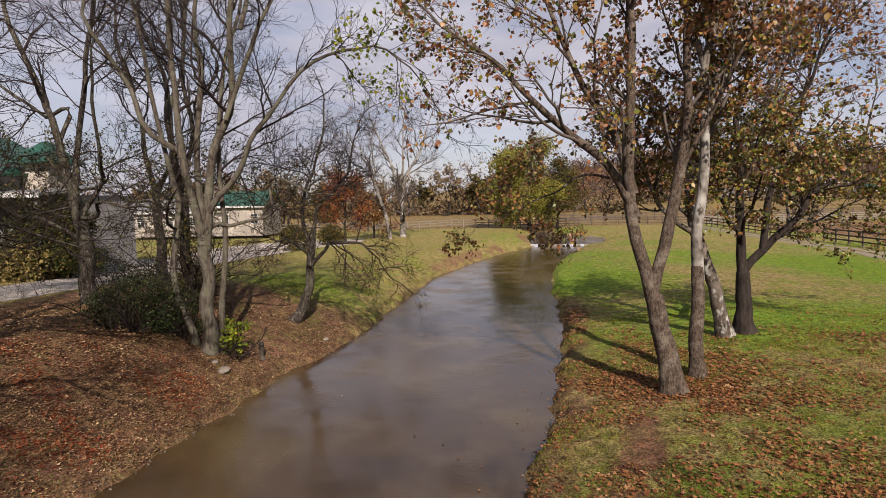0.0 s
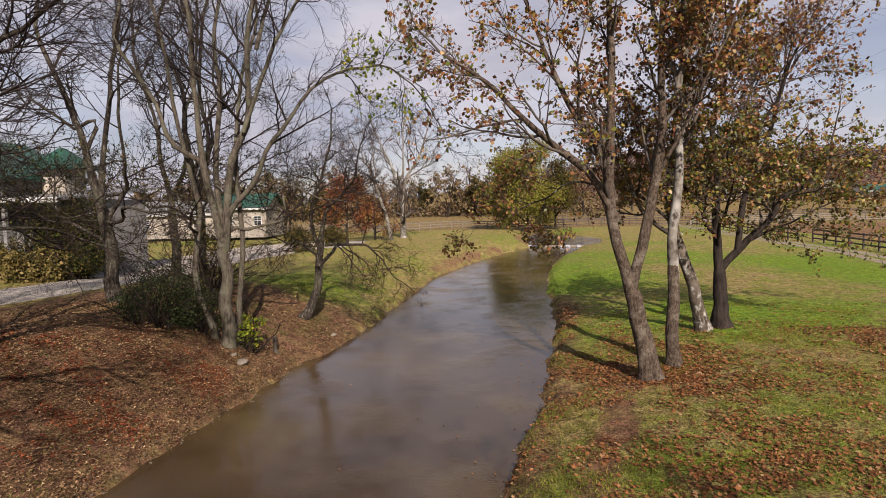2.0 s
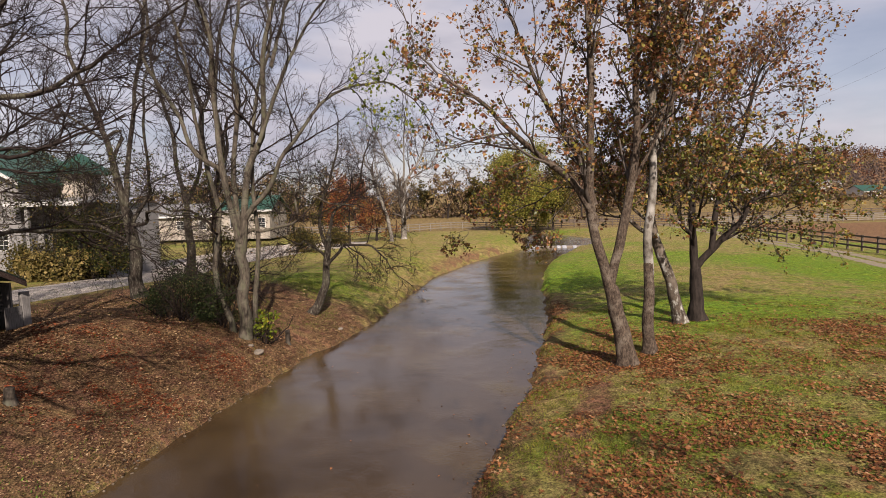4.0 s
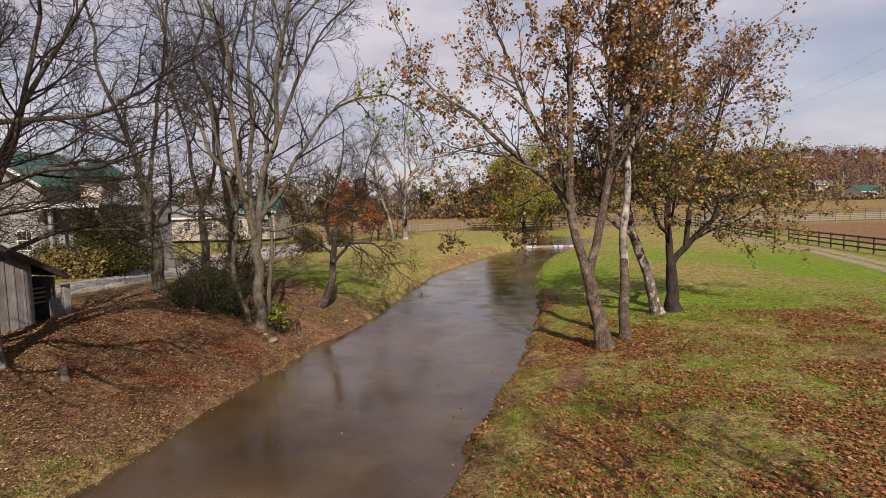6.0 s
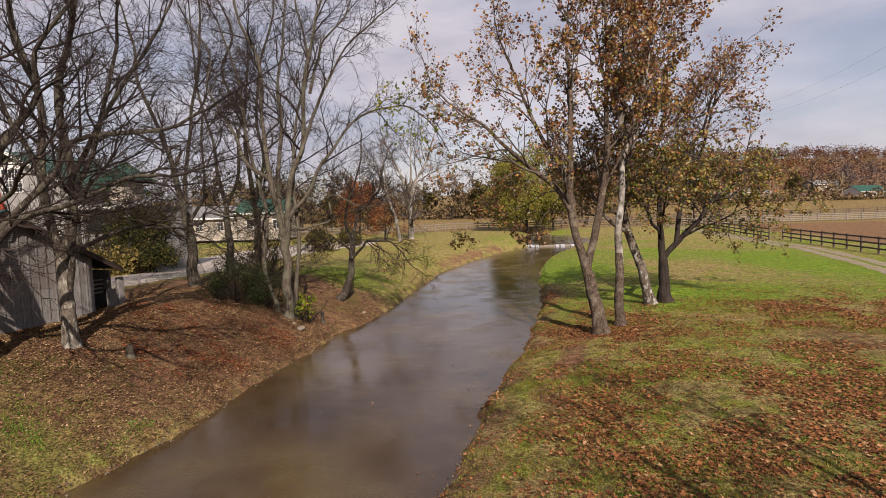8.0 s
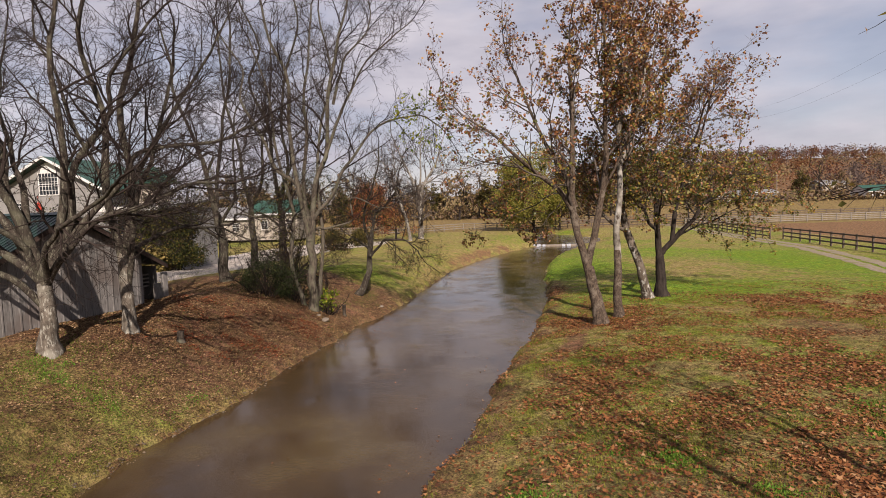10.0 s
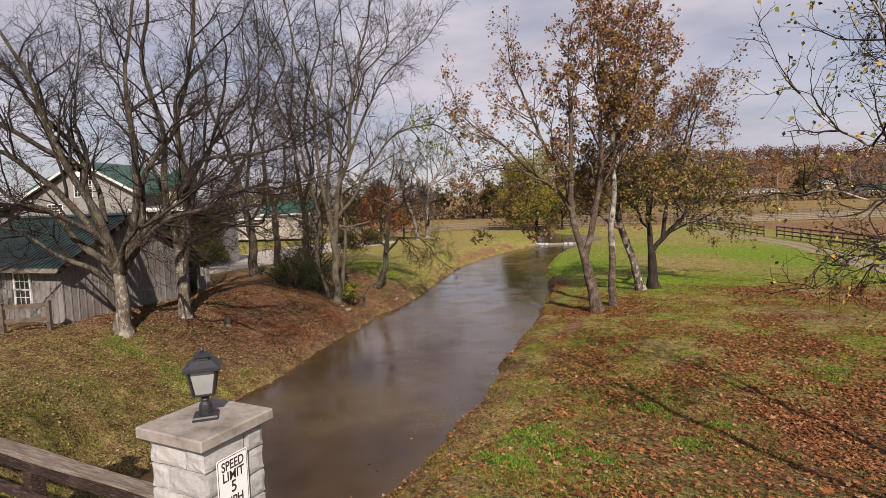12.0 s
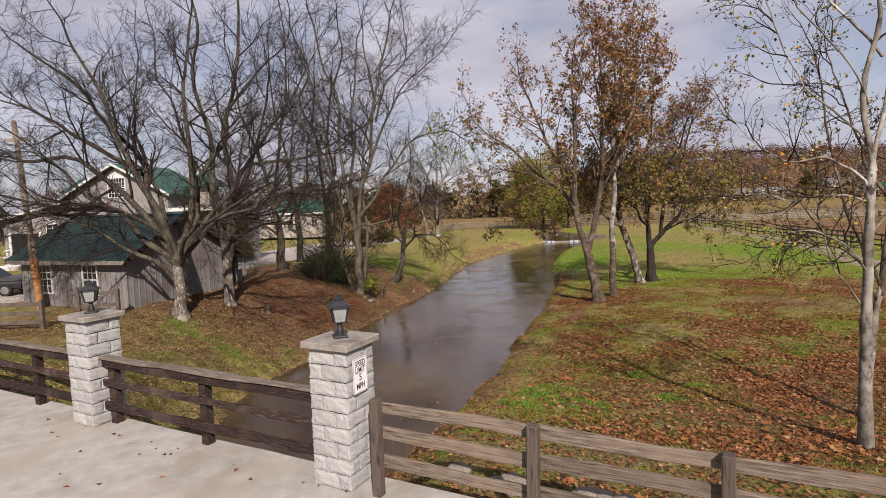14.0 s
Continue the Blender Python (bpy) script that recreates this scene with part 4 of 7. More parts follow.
# ---- weir ----
def build_weir():
    w = thing("weir", Matrix.Translation((10.4, 68.6, 0)), "low stone weir with a lip of white water", "weir")
    d = Vector((9.6, -1.2, 0))
    m = d.to_track_quat("X", "Z").to_matrix().to_4x4()
    part("sill", boxed(-0.6, d.length + 0.6, -0.5, 0.7, -0.4, 0.20, m, 0.03), STONE, w)
    rng = random.Random(8)
    for k in range(14):
        x = d.length * k / 14
        if rng.random() < 0.45:
            bm = bmesh.new()
            wd = d.length / 14 * rng.uniform(0.6, 1.05)
            rows = [[bm.verts.new(m @ Vector((x + wd * j / 2, y, z + rng.uniform(-0.015, 0.015)))) for j in range(3)] for y, z in ((0.2, 0.25), (-0.5, 0.24), (-0.68, 0.14), (-0.78, 0.03), (-1.3, 0.015))]
            for a, b in zip(rows, rows[1:]):
                for j in range(2):
                    bm.faces.new((a[j], a[j + 1], b[j + 1], b[j]))
            part("spill", bm, FOAM, w)
    return w


build_weir()


# ---- trees ----
def unit(v):
    return v / np.maximum(np.linalg.norm(v, axis=-1, keepdims=True), 1e-9)


def tubes(P, R, sides):
    """Tapered tubes along n branches of k places; returns places and four-sided faces."""
    n, k, _ = P.shape
    t = unit(np.gradient(P, axis=1))
    mean = unit(t.mean(1))
    ref = np.where(np.abs(mean[:, 2:3]) > 0.7, np.array([[1.0, 0.1, 0.0]]), np.array([[0.05, 0.1, 1.0]]))[:, None, :]
    n1 = unit(np.cross(t, np.broadcast_to(ref, t.shape)))
    n2 = np.cross(t, n1)
    a = np.arange(sides) * 2 * np.pi / sides
    V = P[:, :, None, :] + R[:, :, None, None] * (np.cos(a)[None, None, :, None] * n1[:, :, None, :] + np.sin(a)[None, None, :, None] * n2[:, :, None, :])
    idx = np.arange(n * k * sides).reshape(n, k, sides)
    nxt = np.roll(idx, -1, 2)
    F = np.stack([idx[:, :-1], nxt[:, :-1], nxt[:, 1:], idx[:, 1:]], -1).reshape(-1, 4)
    return V.reshape(-1, 3), F


def joined(pieces):
    vs, fs, o = [], [], 0
    for v, f in pieces:
        vs.append(v)
        fs.append(f + o)
        o += len(v)
    return np.concatenate(vs), np.concatenate(fs)


def grow(rng, start, direction, length, radius, k, wander, lift, tip=0.35):
    """Branches that wander and bend upwards as they go."""
    n = len(start)
    P = np.zeros((n, k, 3))
    P[:, 0] = start
    d = unit(direction)
    for i in range(1, k):
        d = d + rng.normal(0, wander, (n, 3))
        d[:, 2] += lift
        d = unit(d)
        P[:, i] = P[:, i - 1] + d * (length / (k - 1))[:, None]
    s = np.linspace(0, 1, k)[None, :]
    return P, radius[:, None] * (1 - (1 - tip) * s)


def offshoots(rng, P, R, per, lo, hi, length, angle, k, wander, lift, thick=0.6, tip=0.35, floor=0.004):
    """New branches from places along the parents, shorter towards the tips."""
    n, kp, _ = P.shape
    who = np.repeat(np.arange(n), per)
    s = (np.tile(np.arange(per), n) + rng.uniform(0, 1, n * per)) / per
    s = lo + (hi - lo) * s
    f = s * (kp - 1)
    i = np.minimum(f.astype(int), kp - 2)
    w = (f - i)[:, None]
    at = P[who, i] * (1 - w) + P[who, i + 1] * w
    r = R[who, i] * (1 - w[:, 0]) + R[who, i + 1] * w[:, 0]
    t = unit(P[who, i + 1] - P[who, i])
    side = unit(np.cross(t, rng.normal(0, 1, t.shape)))
    ang = np.radians(rng.normal(angle, 11, len(who)))[:, None]
    size = rng.uniform(*length, len(who)) * (1.15 - 0.55 * s)
    return grow(rng, at, t * np.cos(ang) + side * np.sin(ang), size, np.maximum(r * thick, floor), k, wander, lift, tip)


def leaves(rng, P, count, size, spread=0.06, droop=0.3, lo=0.3, simple=True):
    """Lobed leaves of four triangles, bent along the middle, near the twigs."""
    n, k, _ = P.shape
    who = rng.integers(0, n, count)
    f = rng.uniform(lo, 1, count) * (k - 1)
    i = np.minimum(f.astype(int), k - 2)
    w = (f - i)[:, None]
    at = P[who, i] * (1 - w) + P[who, i + 1] * w + rng.normal(0, spread, (count, 3))
    return leaf_faces(rng, at, rng.uniform(size[0], size[1], count), droop, False, simple)


def leaf_faces(rng, at, size, droop=0.3, flat=False, simple=False):
    count = len(at)
    if flat:
        nrm = unit(np.stack([rng.normal(0, 0.28, count), rng.normal(0, 0.28, count), np.ones(count)], -1))
    else:
        nrm = unit(rng.normal(0, 1, (count, 3)))
    d = rng.normal(0, 1, (count, 3))
    d[:, 2] -= 0 if flat else droop * 2
    d = unit(d - nrm * (d * nrm).sum(1, keepdims=True))
    e = np.cross(nrm, d)
    shape = np.array([[0, 0, 0], [0.30, 0.52, 0.10], [0.72, 0.34, 0.06], [1.0, 0.0, -0.04], [0.72, -0.34, 0.06], [0.30, -0.52, 0.10]])
    if flat and not simple:
        # five-lobed sycamore leaf, notched between the lobes and curled at the points
        a = np.arange(10) * np.pi / 5
        rad = np.array([0.62, 0.30, 0.55, 0.26, 0.42, 0.12, 0.42, 0.26, 0.55, 0.30])
        shape = np.concatenate([[[0.35, 0, 0]], np.stack([0.35 + rad * np.cos(a), rad * np.sin(a), 0.30 * rad ** 2], -1)])
        curl = rng.uniform(-0.4, 1.6, count)[:, None, None]
        V = at[:, None, :] + size[:, None, None] * (shape[None, :, 0:1] * d[:, None] + shape[None, :, 1:2] * e[:, None] + curl * shape[None, :, 2:3] * nrm[:, None])
        k = np.arange(10)
        F = (np.stack([0 * k, 1 + k, 1 + (k + 1) % 10], -1)[None] + np.arange(count)[:, None, None] * 11).reshape(-1, 3)
        return V.reshape(-1, 3), F
    if simple:
        shape = np.array([[0, 0, 0], [0.45, 0.4, 0.12], [1.0, 0, 0], [0.45, -0.4, 0.12]])
        if flat:
            shape = np.array([[0.2, 0, 0], [0.0, 0.5, 0.16], [1.0, 0.1, 0.05], [0.1, -0.55, 0.14]])
        V = at[:, None, :] + size[:, None, None] * (shape[None, :, 0:1] * d[:, None] + shape[None, :, 1:2] * e[:, None] + shape[None, :, 2:3] * nrm[:, None])
        F = (np.array([[0, 1, 2], [0, 2, 3]])[None] + np.arange(count)[:, None, None] * 4).reshape(-1, 3)
        return V.reshape(-1, 3), F
    V = at[:, None, :] + size[:, None, None] * (shape[None, :, 0:1] * d[:, None] + shape[None, :, 1:2] * e[:, None] + shape[None, :, 2:3] * nrm[:, None])
    o = np.arange(count)[:, None, None] * 6
    F = (np.array([[0, 1, 2], [0, 2, 3], [0, 3, 4], [0, 4, 5]])[None] + o).reshape(-1, 3)
    return V.reshape(-1, 3), F


def limb_path(points, k, rng, jitter):
    """A smooth line through a few places, at k even steps, with small kinks."""
    pts = np.array(points, float)
    seg = np.concatenate([[0], np.cumsum(np.linalg.norm(np.diff(pts, axis=0), axis=1))])
    s = np.linspace(0, seg[-1], k * 6)
    line = np.stack([np.interp(s, seg, pts[:, i]) for i in range(3)], -1)
    win = np.ones(9) / 9
    pad = np.concatenate([np.repeat(line[:1], 4, 0), line, np.repeat(line[-1:], 4, 0)])
    line = np.stack([np.convolve(pad[:, i], win, "valid") for i in range(3)], -1)
    out = line[np.linspace(0, len(line) - 1, k).astype(int)]
    # slow bends, not wriggles
    knots = rng.normal(0, jitter, (6, 3)) * np.array([0, 1, 1, 1, 1, 0.5])[:, None]
    s = np.linspace(0, 5, k)
    i = np.minimum(s.astype(int), 4)
    w = (s - i)[:, None]
    w = w * w * (3 - 2 * w)
    out += knots[i] * (1 - w) + knots[i + 1] * w
    return out, seg[-1]


def build_tree(name, base, limbs, label, bark=None, twig=None, seed=1, bough=(9, 2.0, 4.5), second=(6, 0.9, 2.2), third=(5, 0.45, 1.0), fourth=(3, 0.25, 0.5), bough_angle=46, lift=0.05, wander=0.13, leaf=None, lo=0.28, flare=1.45, group="", twig_size=0.006, category="tree", tall=1.0, wiggle=0.12, upper=None, slim=1.0):
    """A tree: limbs given by a few places each (relative to its foot) with radii, then boughs, branches and twigs."""
    bark, twig = bark or BARK, twig or TWIG
    rng = np.random.default_rng(seed)
    foot = Vector((base[0], base[1], ground_at(base[0], base[1]) - 0.12))
    tree = thing(name, Matrix.Translation(foot), label, category, group)
    trunk, crown = [], []
    B, BR_, = [], []
    K = 20
    for i, (r0, r1, pts) in enumerate(limbs):
        pts = [(x, y, z if z < 5 else 5 + (z - 5) * tall) for x, y, z in pts]
        P, length = limb_path(pts, K, rng, wiggle * (0.15 if i == 0 else 1.0))
        s = np.linspace(0, 1, K)
        R = (r0 + (r1 - r0) * s ** 0.85) * (1.0 if i == 0 else slim)
        if pts[-1][2] < 6 and pts[0][2] < 0.3:
            # a short bole closes inside its fork
            R[-1], R[-2] = 0.03, R[-2] * 0.72
        elif pts[0][2] > 1:
            # a limb starts inside the wood it grows from
            P[0] -= (P[1] - P[0]) * 0.6 + np.array([0, 0, 0.12])
        if pts[0][2] < 0.3:
            R = R * (1 + (flare - 1) * np.exp(-((P[:, 2] - P[0, 2]) / 0.35)))
            P[0, 2] -= 0.4
        v, f = tubes(P[None], R[None], 12)
        if i == 0:
            # roots stand out as ribs round the foot
            axis = np.repeat(P, 12, 0)
            off = v - axis
            ang = np.arctan2(off[:, 1], off[:, 0])
            rib = np.clip(np.cos(4 * ang + seed) + 0.6 * np.cos(3 * ang + 2 * seed), -0.5, 1.6)
            v = axis + off * (1 + 0.32 * rib * np.exp(-np.maximum(v[:, 2], 0) / 0.3))[:, None]
        trunk.append((v, f))
        if pts[-1][2] > 6 or pts[0][2] > 1:
            B.append(P)
            BR_.append(R)
    P0, R0 = np.array(B), np.array(BR_)
    for i, (v, f) in enumerate(trunk):
        # uneven bark: swell the wood a little
        v = v + 0.02 * np.stack([value_noise(v[:, 2] * 3 + v[:, 0], v[:, 1] * 4, 0.6, seed), value_noise(v[:, 2] * 3 - v[:, 1], v[:, 0] * 4, 0.6, seed + 1), np.zeros(len(v))], -1)
        kind = "trunk" if i == 0 else "limb"
        part_mesh(kind, mesh_of(kind, v, f, upper if upper and i > 0 else bark, True), tree)
    P1, R1 = offshoots(rng, P0, R0, bough[0], lo, 1.0, bough[1:], bough_angle, 9, wander, lift, 0.55, 0.3, 0.016)
    # every limb ends in a bough that goes on
    Pe, Re = grow(rng, P0[:, -1], P0[:, -1] - P0[:, -3], np.full(len(P0), bough[2] * 0.8), R0[:, -1], 9, wander, lift, 0.2)
    P1, R1 = np.concatenate([P1, Pe]), np.concatenate([R1, Re])
    P2, R2 = offshoots(rng, P1, R1, second[0], 0.18, 1.0, second[1:], 44, 7, wander * 1.1, lift * 0.8, 0.6, 0.4, twig_size * 1.5)
    P3, R3 = offshoots(rng, P2, R2, third[0], 0.12, 1.0, third[1:], 42, 3, wander * 1.3, lift * 0.6, 0.6, 0.4, twig_size)
    pieces = [tubes(P1, R1, 5), tubes(P2, R2, 4), tubes(P3, R3, 3)]
    tips = P3
    if fourth[0]:
        P4, R4 = offshoots(rng, P3, R3, fourth[0], 0.2, 1.0, fourth[1:], 40, 2, wander, lift * 0.5, 0.7, 0.5, twig_size * 0.8)
        pieces.append(tubes(P4, R4, 3))
        tips = P4
    v, f = joined(pieces)
    part_mesh("crown", mesh_of("crown", v, f, twig, True), tree)
    for mat, count, size, low, high, note, *near in (leaf or ()):
        z = tips[:, -1, 2]
        pick = tips[(z >= low) & (z <= high)]
        if near:
            pick = tips[np.linalg.norm(tips[:, -1] - np.array(near[0]), axis=1) < near[1]]
        if len(pick) < 3:
            continue
        lv, lf = leaves(rng, pick, count, size)
        part_mesh("leaves", mesh_of("leaves", lv, lf, mat), tree, note)
    return tree


# the sycamore group on the lawn
build_tree("sycamore", (5.68, 12.43), [
    (0.31, 0.22, ((0, 0, 0), (-0.25, 0.05, 1.2), (-0.66, 0.1, 2.95))),
    (0.19, 0.07, ((-0.66, 0.1, 2.9), (-0.9, 0.15, 3.9), (-1.15, 0.1, 5.1), (-1.2, 0.1, 8.0), (-1.3, 0.3, 11.5))),
    (0.17, 0.05, ((-0.62, 0.1, 2.9), (-0.25, 0.0, 4.2), (-0.02, 0.0, 5.4), (0.2, 0.2, 7.5), (0.35, 0.5, 10.5), (0.3, 0.7, 14.0))),
    (0.14, 0.035, ((-1.12, 0.1, 5.0), (-1.95, 0.0, 6.2), (-3.4, -0.3, 7.4), (-4.7, -0.7, 8.5), (-6.1, -1.0, 9.4))),
    (0.12, 0.035, ((-1.16, 0.1, 5.6), (-2.0, 0.5, 7.6), (-3.0, 0.9, 9.6), (-3.9, 1.2, 12.4))),
    (0.06, 0.02, ((0.05, 0.0, 6.0), (0.9, -0.6, 8.0), (1.6, -1.0, 9.9), (2.0, -1.3, 12.4))),
], "tall forked sycamore with sparse brown leaves", BARK_SYC, TWIG_PALE, 11, (8, 1.6, 3.6), (5, 0.8, 1.9), (4, 0.4, 0.95), (3, 0.2, 0.5), 46, 0.08, 0.14,
    [(LEAF_SYC, 5200, (0.08, 0.17), 4, 30, "curled brown and rust leaves"), (LEAF_SYC, 3200, (0.08, 0.17), 4, 30, "thick brown leaves in the middle of the crown", (0.3, 0.4, 11.0), 4.2), (LEAF_GREEN, 900, (0.09, 0.18), 4, 11, "olive leaves")], group="sycamores on the lawn", wiggle=0.06)
build_tree("sycamore", (6.72, 13.41), [
    (0.20, 0.165, ((0, 0, 0), (-0.1, 0, 1.1), (-0.02, 0, 2.9), (-0.08, 0.08, 3.6))),
    (0.16, 0.08, ((-0.04, 0.03, 3.1), (-0.1, 0.1, 3.9), (0.15, 0.1, 6.0), (0.1, 0, 9.5), (0.35, 0.2, 12.0))),
    (0.10, 0.03, ((0.1, 0.05, 7.2), (0.9, 0.6, 9.5), (1.5, 1.0, 12.0), (1.7, 1.1, 14.6))),
    (0.09, 0.03, ((0.12, 0.05, 8.4), (-0.7, 0.2, 10.5), (-0.9, 0.4, 13.4), (-0.6, 0.5, 15.6))),
], "slender pale sycamore with white upper bark", BARK_SYC, TWIG_PALE, 12, (9, 1.4, 3.2), (5, 0.7, 1.7), (4, 0.4, 0.9), (3, 0.2, 0.5), 46, 0.09, 0.14,
    [(LEAF_SYC, 11000, (0.075, 0.165), 4, 30, "curled brown leaves"), (LEAF_GREEN, 2600, (0.08, 0.16), 5, 13, "olive leaves")], group="sycamores on the lawn", lo=0.35, upper=BARK_PALE)
build_tree("sycamore", (9.35, 17.1), [
    (0.25, 0.17, ((0, 0, 0), (-0.45, -0.1, 1.7), (-1.2, -0.2, 3.7), (-1.5, -0.2, 5.2))),
    (0.16, 0.05, ((-1.45, -0.2, 5.0), (-1.2, -0.1, 7.5), (-0.9, 0.1, 10.5), (-0.6, 0.2, 13.5))),
    (0.11, 0.04, ((-1.2, -0.2, 3.7), (-2.0, -0.4, 4.1), (-2.9, -0.7, 5.2), (-3.6, -1.0, 6.8))),
    (0.09, 0.03, ((-1.1, -0.1, 7.4), (0.4, 0.1, 8.3), (2.2, 0.3, 9.0), (3.6, 0.3, 10.4))),
    (0.07, 0.02, ((-1.3, -0.2, 4.2), (-2.8, 0.0, 5.4), (-4.6, 0.2, 5.7), (-6.4, 0.3, 5.2), (-7.3, 0.3, 4.6))),
], "leaning sycamore with blotched white bark", BARK_BLOTCH, TWIG_PALE, 13, (8, 1.5, 3.4), (5, 0.8, 1.8), (4, 0.4, 0.9), (3, 0.2, 0.5), 46, 0.08, 0.14,
    [(LEAF_SYC, 7000, (0.08, 0.17), 3, 30, "curled brown and rust leaves"), (LEAF_GREEN, 2200, (0.09, 0.17), 3, 10, "olive leaves")], group="sycamores on the lawn")
build_tree("sycamore", (10.15, 17.35), [
    (0.29, 0.22, ((0, 0, 0), (-0.05, 0, 1.4), (-0.12, 0.05, 2.5))),
    (0.17, 0.05, ((-0.14, 0.05, 2.4), (-0.35, 0, 4.5), (-0.25, 0.1, 7.5), (0.1, 0.2, 11.5))),
    (0.15, 0.04, ((-0.05, 0.05, 2.4), (0.8, -0.2, 3.5), (1.8, -0.4, 4.6), (2.8, -0.5, 5.6), (3.4, -0.6, 6.6))),
    (0.13, 0.04, ((0.5, -0.1, 3.2), (1.2, 0.5, 5.5), (2.2, 0.9, 7.8), (3.0, 1.2, 10.4))),
    (0.10, 0.03, ((-0.2, 0, 3.6), (-1.4, -0.5, 4.8), (-2.4, -0.8, 6.6))),
    (0.10, 0.03, ((0.0, 0.05, 6.0), (1.2, -0.8, 8.2), (2.0, -1.4, 10.6))),
    (0.07, 0.02, ((0.3, 0.0, 2.9), (1.8, 0.3, 3.6), (3.2, 0.5, 4.2), (4.6, 0.6, 4.9))),
    (0.07, 0.02, ((-0.2, 0.0, 3.2), (-0.6, -1.2, 4.4), (-0.9, -2.2, 5.6), (-1.0, -2.8, 7.4))),
], "broad low-branching sycamore with olive and brown leaves", BARK_DARK, TWIG_PALE, 14, (10, 1.5, 3.3), (6, 0.8, 1.8), (4, 0.4, 0.9), (2, 0.2, 0.45), 52, 0.02, 0.15,
    [(LEAF_GREEN, 10000, (0.075, 0.165), 1.5, 8.0, "olive green leaves low in the crown"), (LEAF_SYC, 6800, (0.08, 0.175), 3.2, 30, "brown and rust leaves")], group="sycamores on the lawn", lo=0.3)

# the young tree by the fence, and its neighbour
build_tree("young_tree", (5.42, -8.27), [
    (0.115, 0.062, ((0, 0, 0), (-0.02, 0, 1.5), (-0.06, 0, 3.0), (-0.04, 0, 4.6), (-0.02, 0, 5.6))),
    (0.052, 0.016, ((-0.02, 0, 5.3), (-0.12, 0.05, 6.2), (0.05, 0.1, 7.4), (-0.1, 0.1, 9.4), (-0.1, 0.1, 12.0))),
    (0.042, 0.013, ((-0.02, 0, 5.3), (0.3, 0.2, 6.2), (0.55, 0.4, 7.6), (0.9, 0.6, 9.4), (1.2, 0.8, 11.5))),
    (0.026, 0.008, ((-0.03, 0, 4.8), (-0.27, 0.05, 5.15), (-0.68, 0.1, 5.35), (-1.13, 0.15, 5.24), (-1.46, 0.2, 5.25), (-1.7, 0.2, 5.45), (-2.0, 0.25, 5.75), (-2.3, 0.3, 6.2))),
    (0.019, 0.007, ((-0.03, 0, 4.5), (-0.3, 0.2, 4.75), (-0.75, 0.4, 4.7), (-1.2, 0.5, 4.66), (-1.65, 0.6, 4.68), (-2.0, 0.65, 4.75))),
    (0.019, 0.007, ((-0.04, 0, 3.3), (-0.5, -0.1, 3.8), (-1.15, -0.2, 4.06), (-1.75, -0.3, 4.03), (-2.1, -0.35, 3.8))),
    (0.022, 0.008, ((-0.05, 0.05, 5.6), (-0.6, 0.1, 6.1), (-1.1, 0.2, 6.6), (-1.5, 0.2, 7.4), (-1.9, 0.3, 8.6))),
    (0.019, 0.007, ((-0.1, 0.05, 6.4), (-0.7, -0.1, 7.1), (-1.4, -0.2, 7.9), (-1.9, -0.3, 9.2))),
    (0.018, 0.007, ((-0.04, 0, 4.0), (0.3, -0.2, 4.4), (0.8, -0.4, 4.9), (1.4, -0.5, 5.6))),
    (0.017, 0.006, ((-0.05, 0, 2.6), (-0.35, 0.2, 3.0), (-0.6, 0.3, 3.9), (-0.75, 0.4, 4.9))),
    (0.026, 0.007, ((0.1, 0.1, 7.2), (-0.5, 0.6, 8.2), (-1.2, 1.0, 9.6), (-1.6, 1.2, 11.4))),
], "young pale smooth-barked tree with a few turning leaves", BARK_PALE, TWIG, 15, (7, 0.5, 1.3), (4, 0.3, 0.75), (3, 0.16, 0.42), (0, 0.1, 0.2), 46, 0.03, 0.16,
    [(LEAF_TULIP, 420, (0.05, 0.10), 0, 30, "few yellow and green leaves"), (LEAF_OLIVE, 700, (0.04, 0.075), 0, 30, "small dark withered leaves")], group="young trees by the fence", flare=1.25, wiggle=0.05, twig_size=0.0042)
build_tree("young_tree", (7.3, -5.6), [
    (0.11, 0.07, ((0, 0, 0), (0.05, 0, 1.5), (0.25, 0, 3.2))),
    (0.065, 0.02, ((0.25, 0, 3.1), (0.5, 0.1, 5.2), (0.7, 0.1, 8.2))),
    (0.045, 0.015, ((0.25, 0, 3.2), (-0.3, 0.3, 4.6), (-0.7, 0.5, 6.6), (-1.0, 0.6, 8.6))),
    (0.03, 0.01, ((0.2, 0, 2.8), (-0.4, -0.3, 3.6), (-1.1, -0.5, 4.1), (-1.9, -0.6, 4.2))),
    (0.04, 0.012, ((0.5, 0.1, 5.0), (-0.2, 0.4, 6.6), (-0.6, 0.8, 8.6))),
], "young smooth-barked tree standing behind another", BARK_PALE, TWIG, 16, (8, 0.7, 1.6), (5, 0.4, 0.9), (4, 0.2, 0.45), (0, 0.1, 0.2), 48, 0.03, 0.16,
    [(LEAF_TULIP, 300, (0.05, 0.11), 0, 30, "few yellow leaves"), (LEAF_OLIVE, 700, (0.04, 0.08), 0, 30, "small dark withered leaves")], group="young trees by the fence", upper=BARK_SYC, flare=1.2, wiggle=0.05, twig_size=0.005)

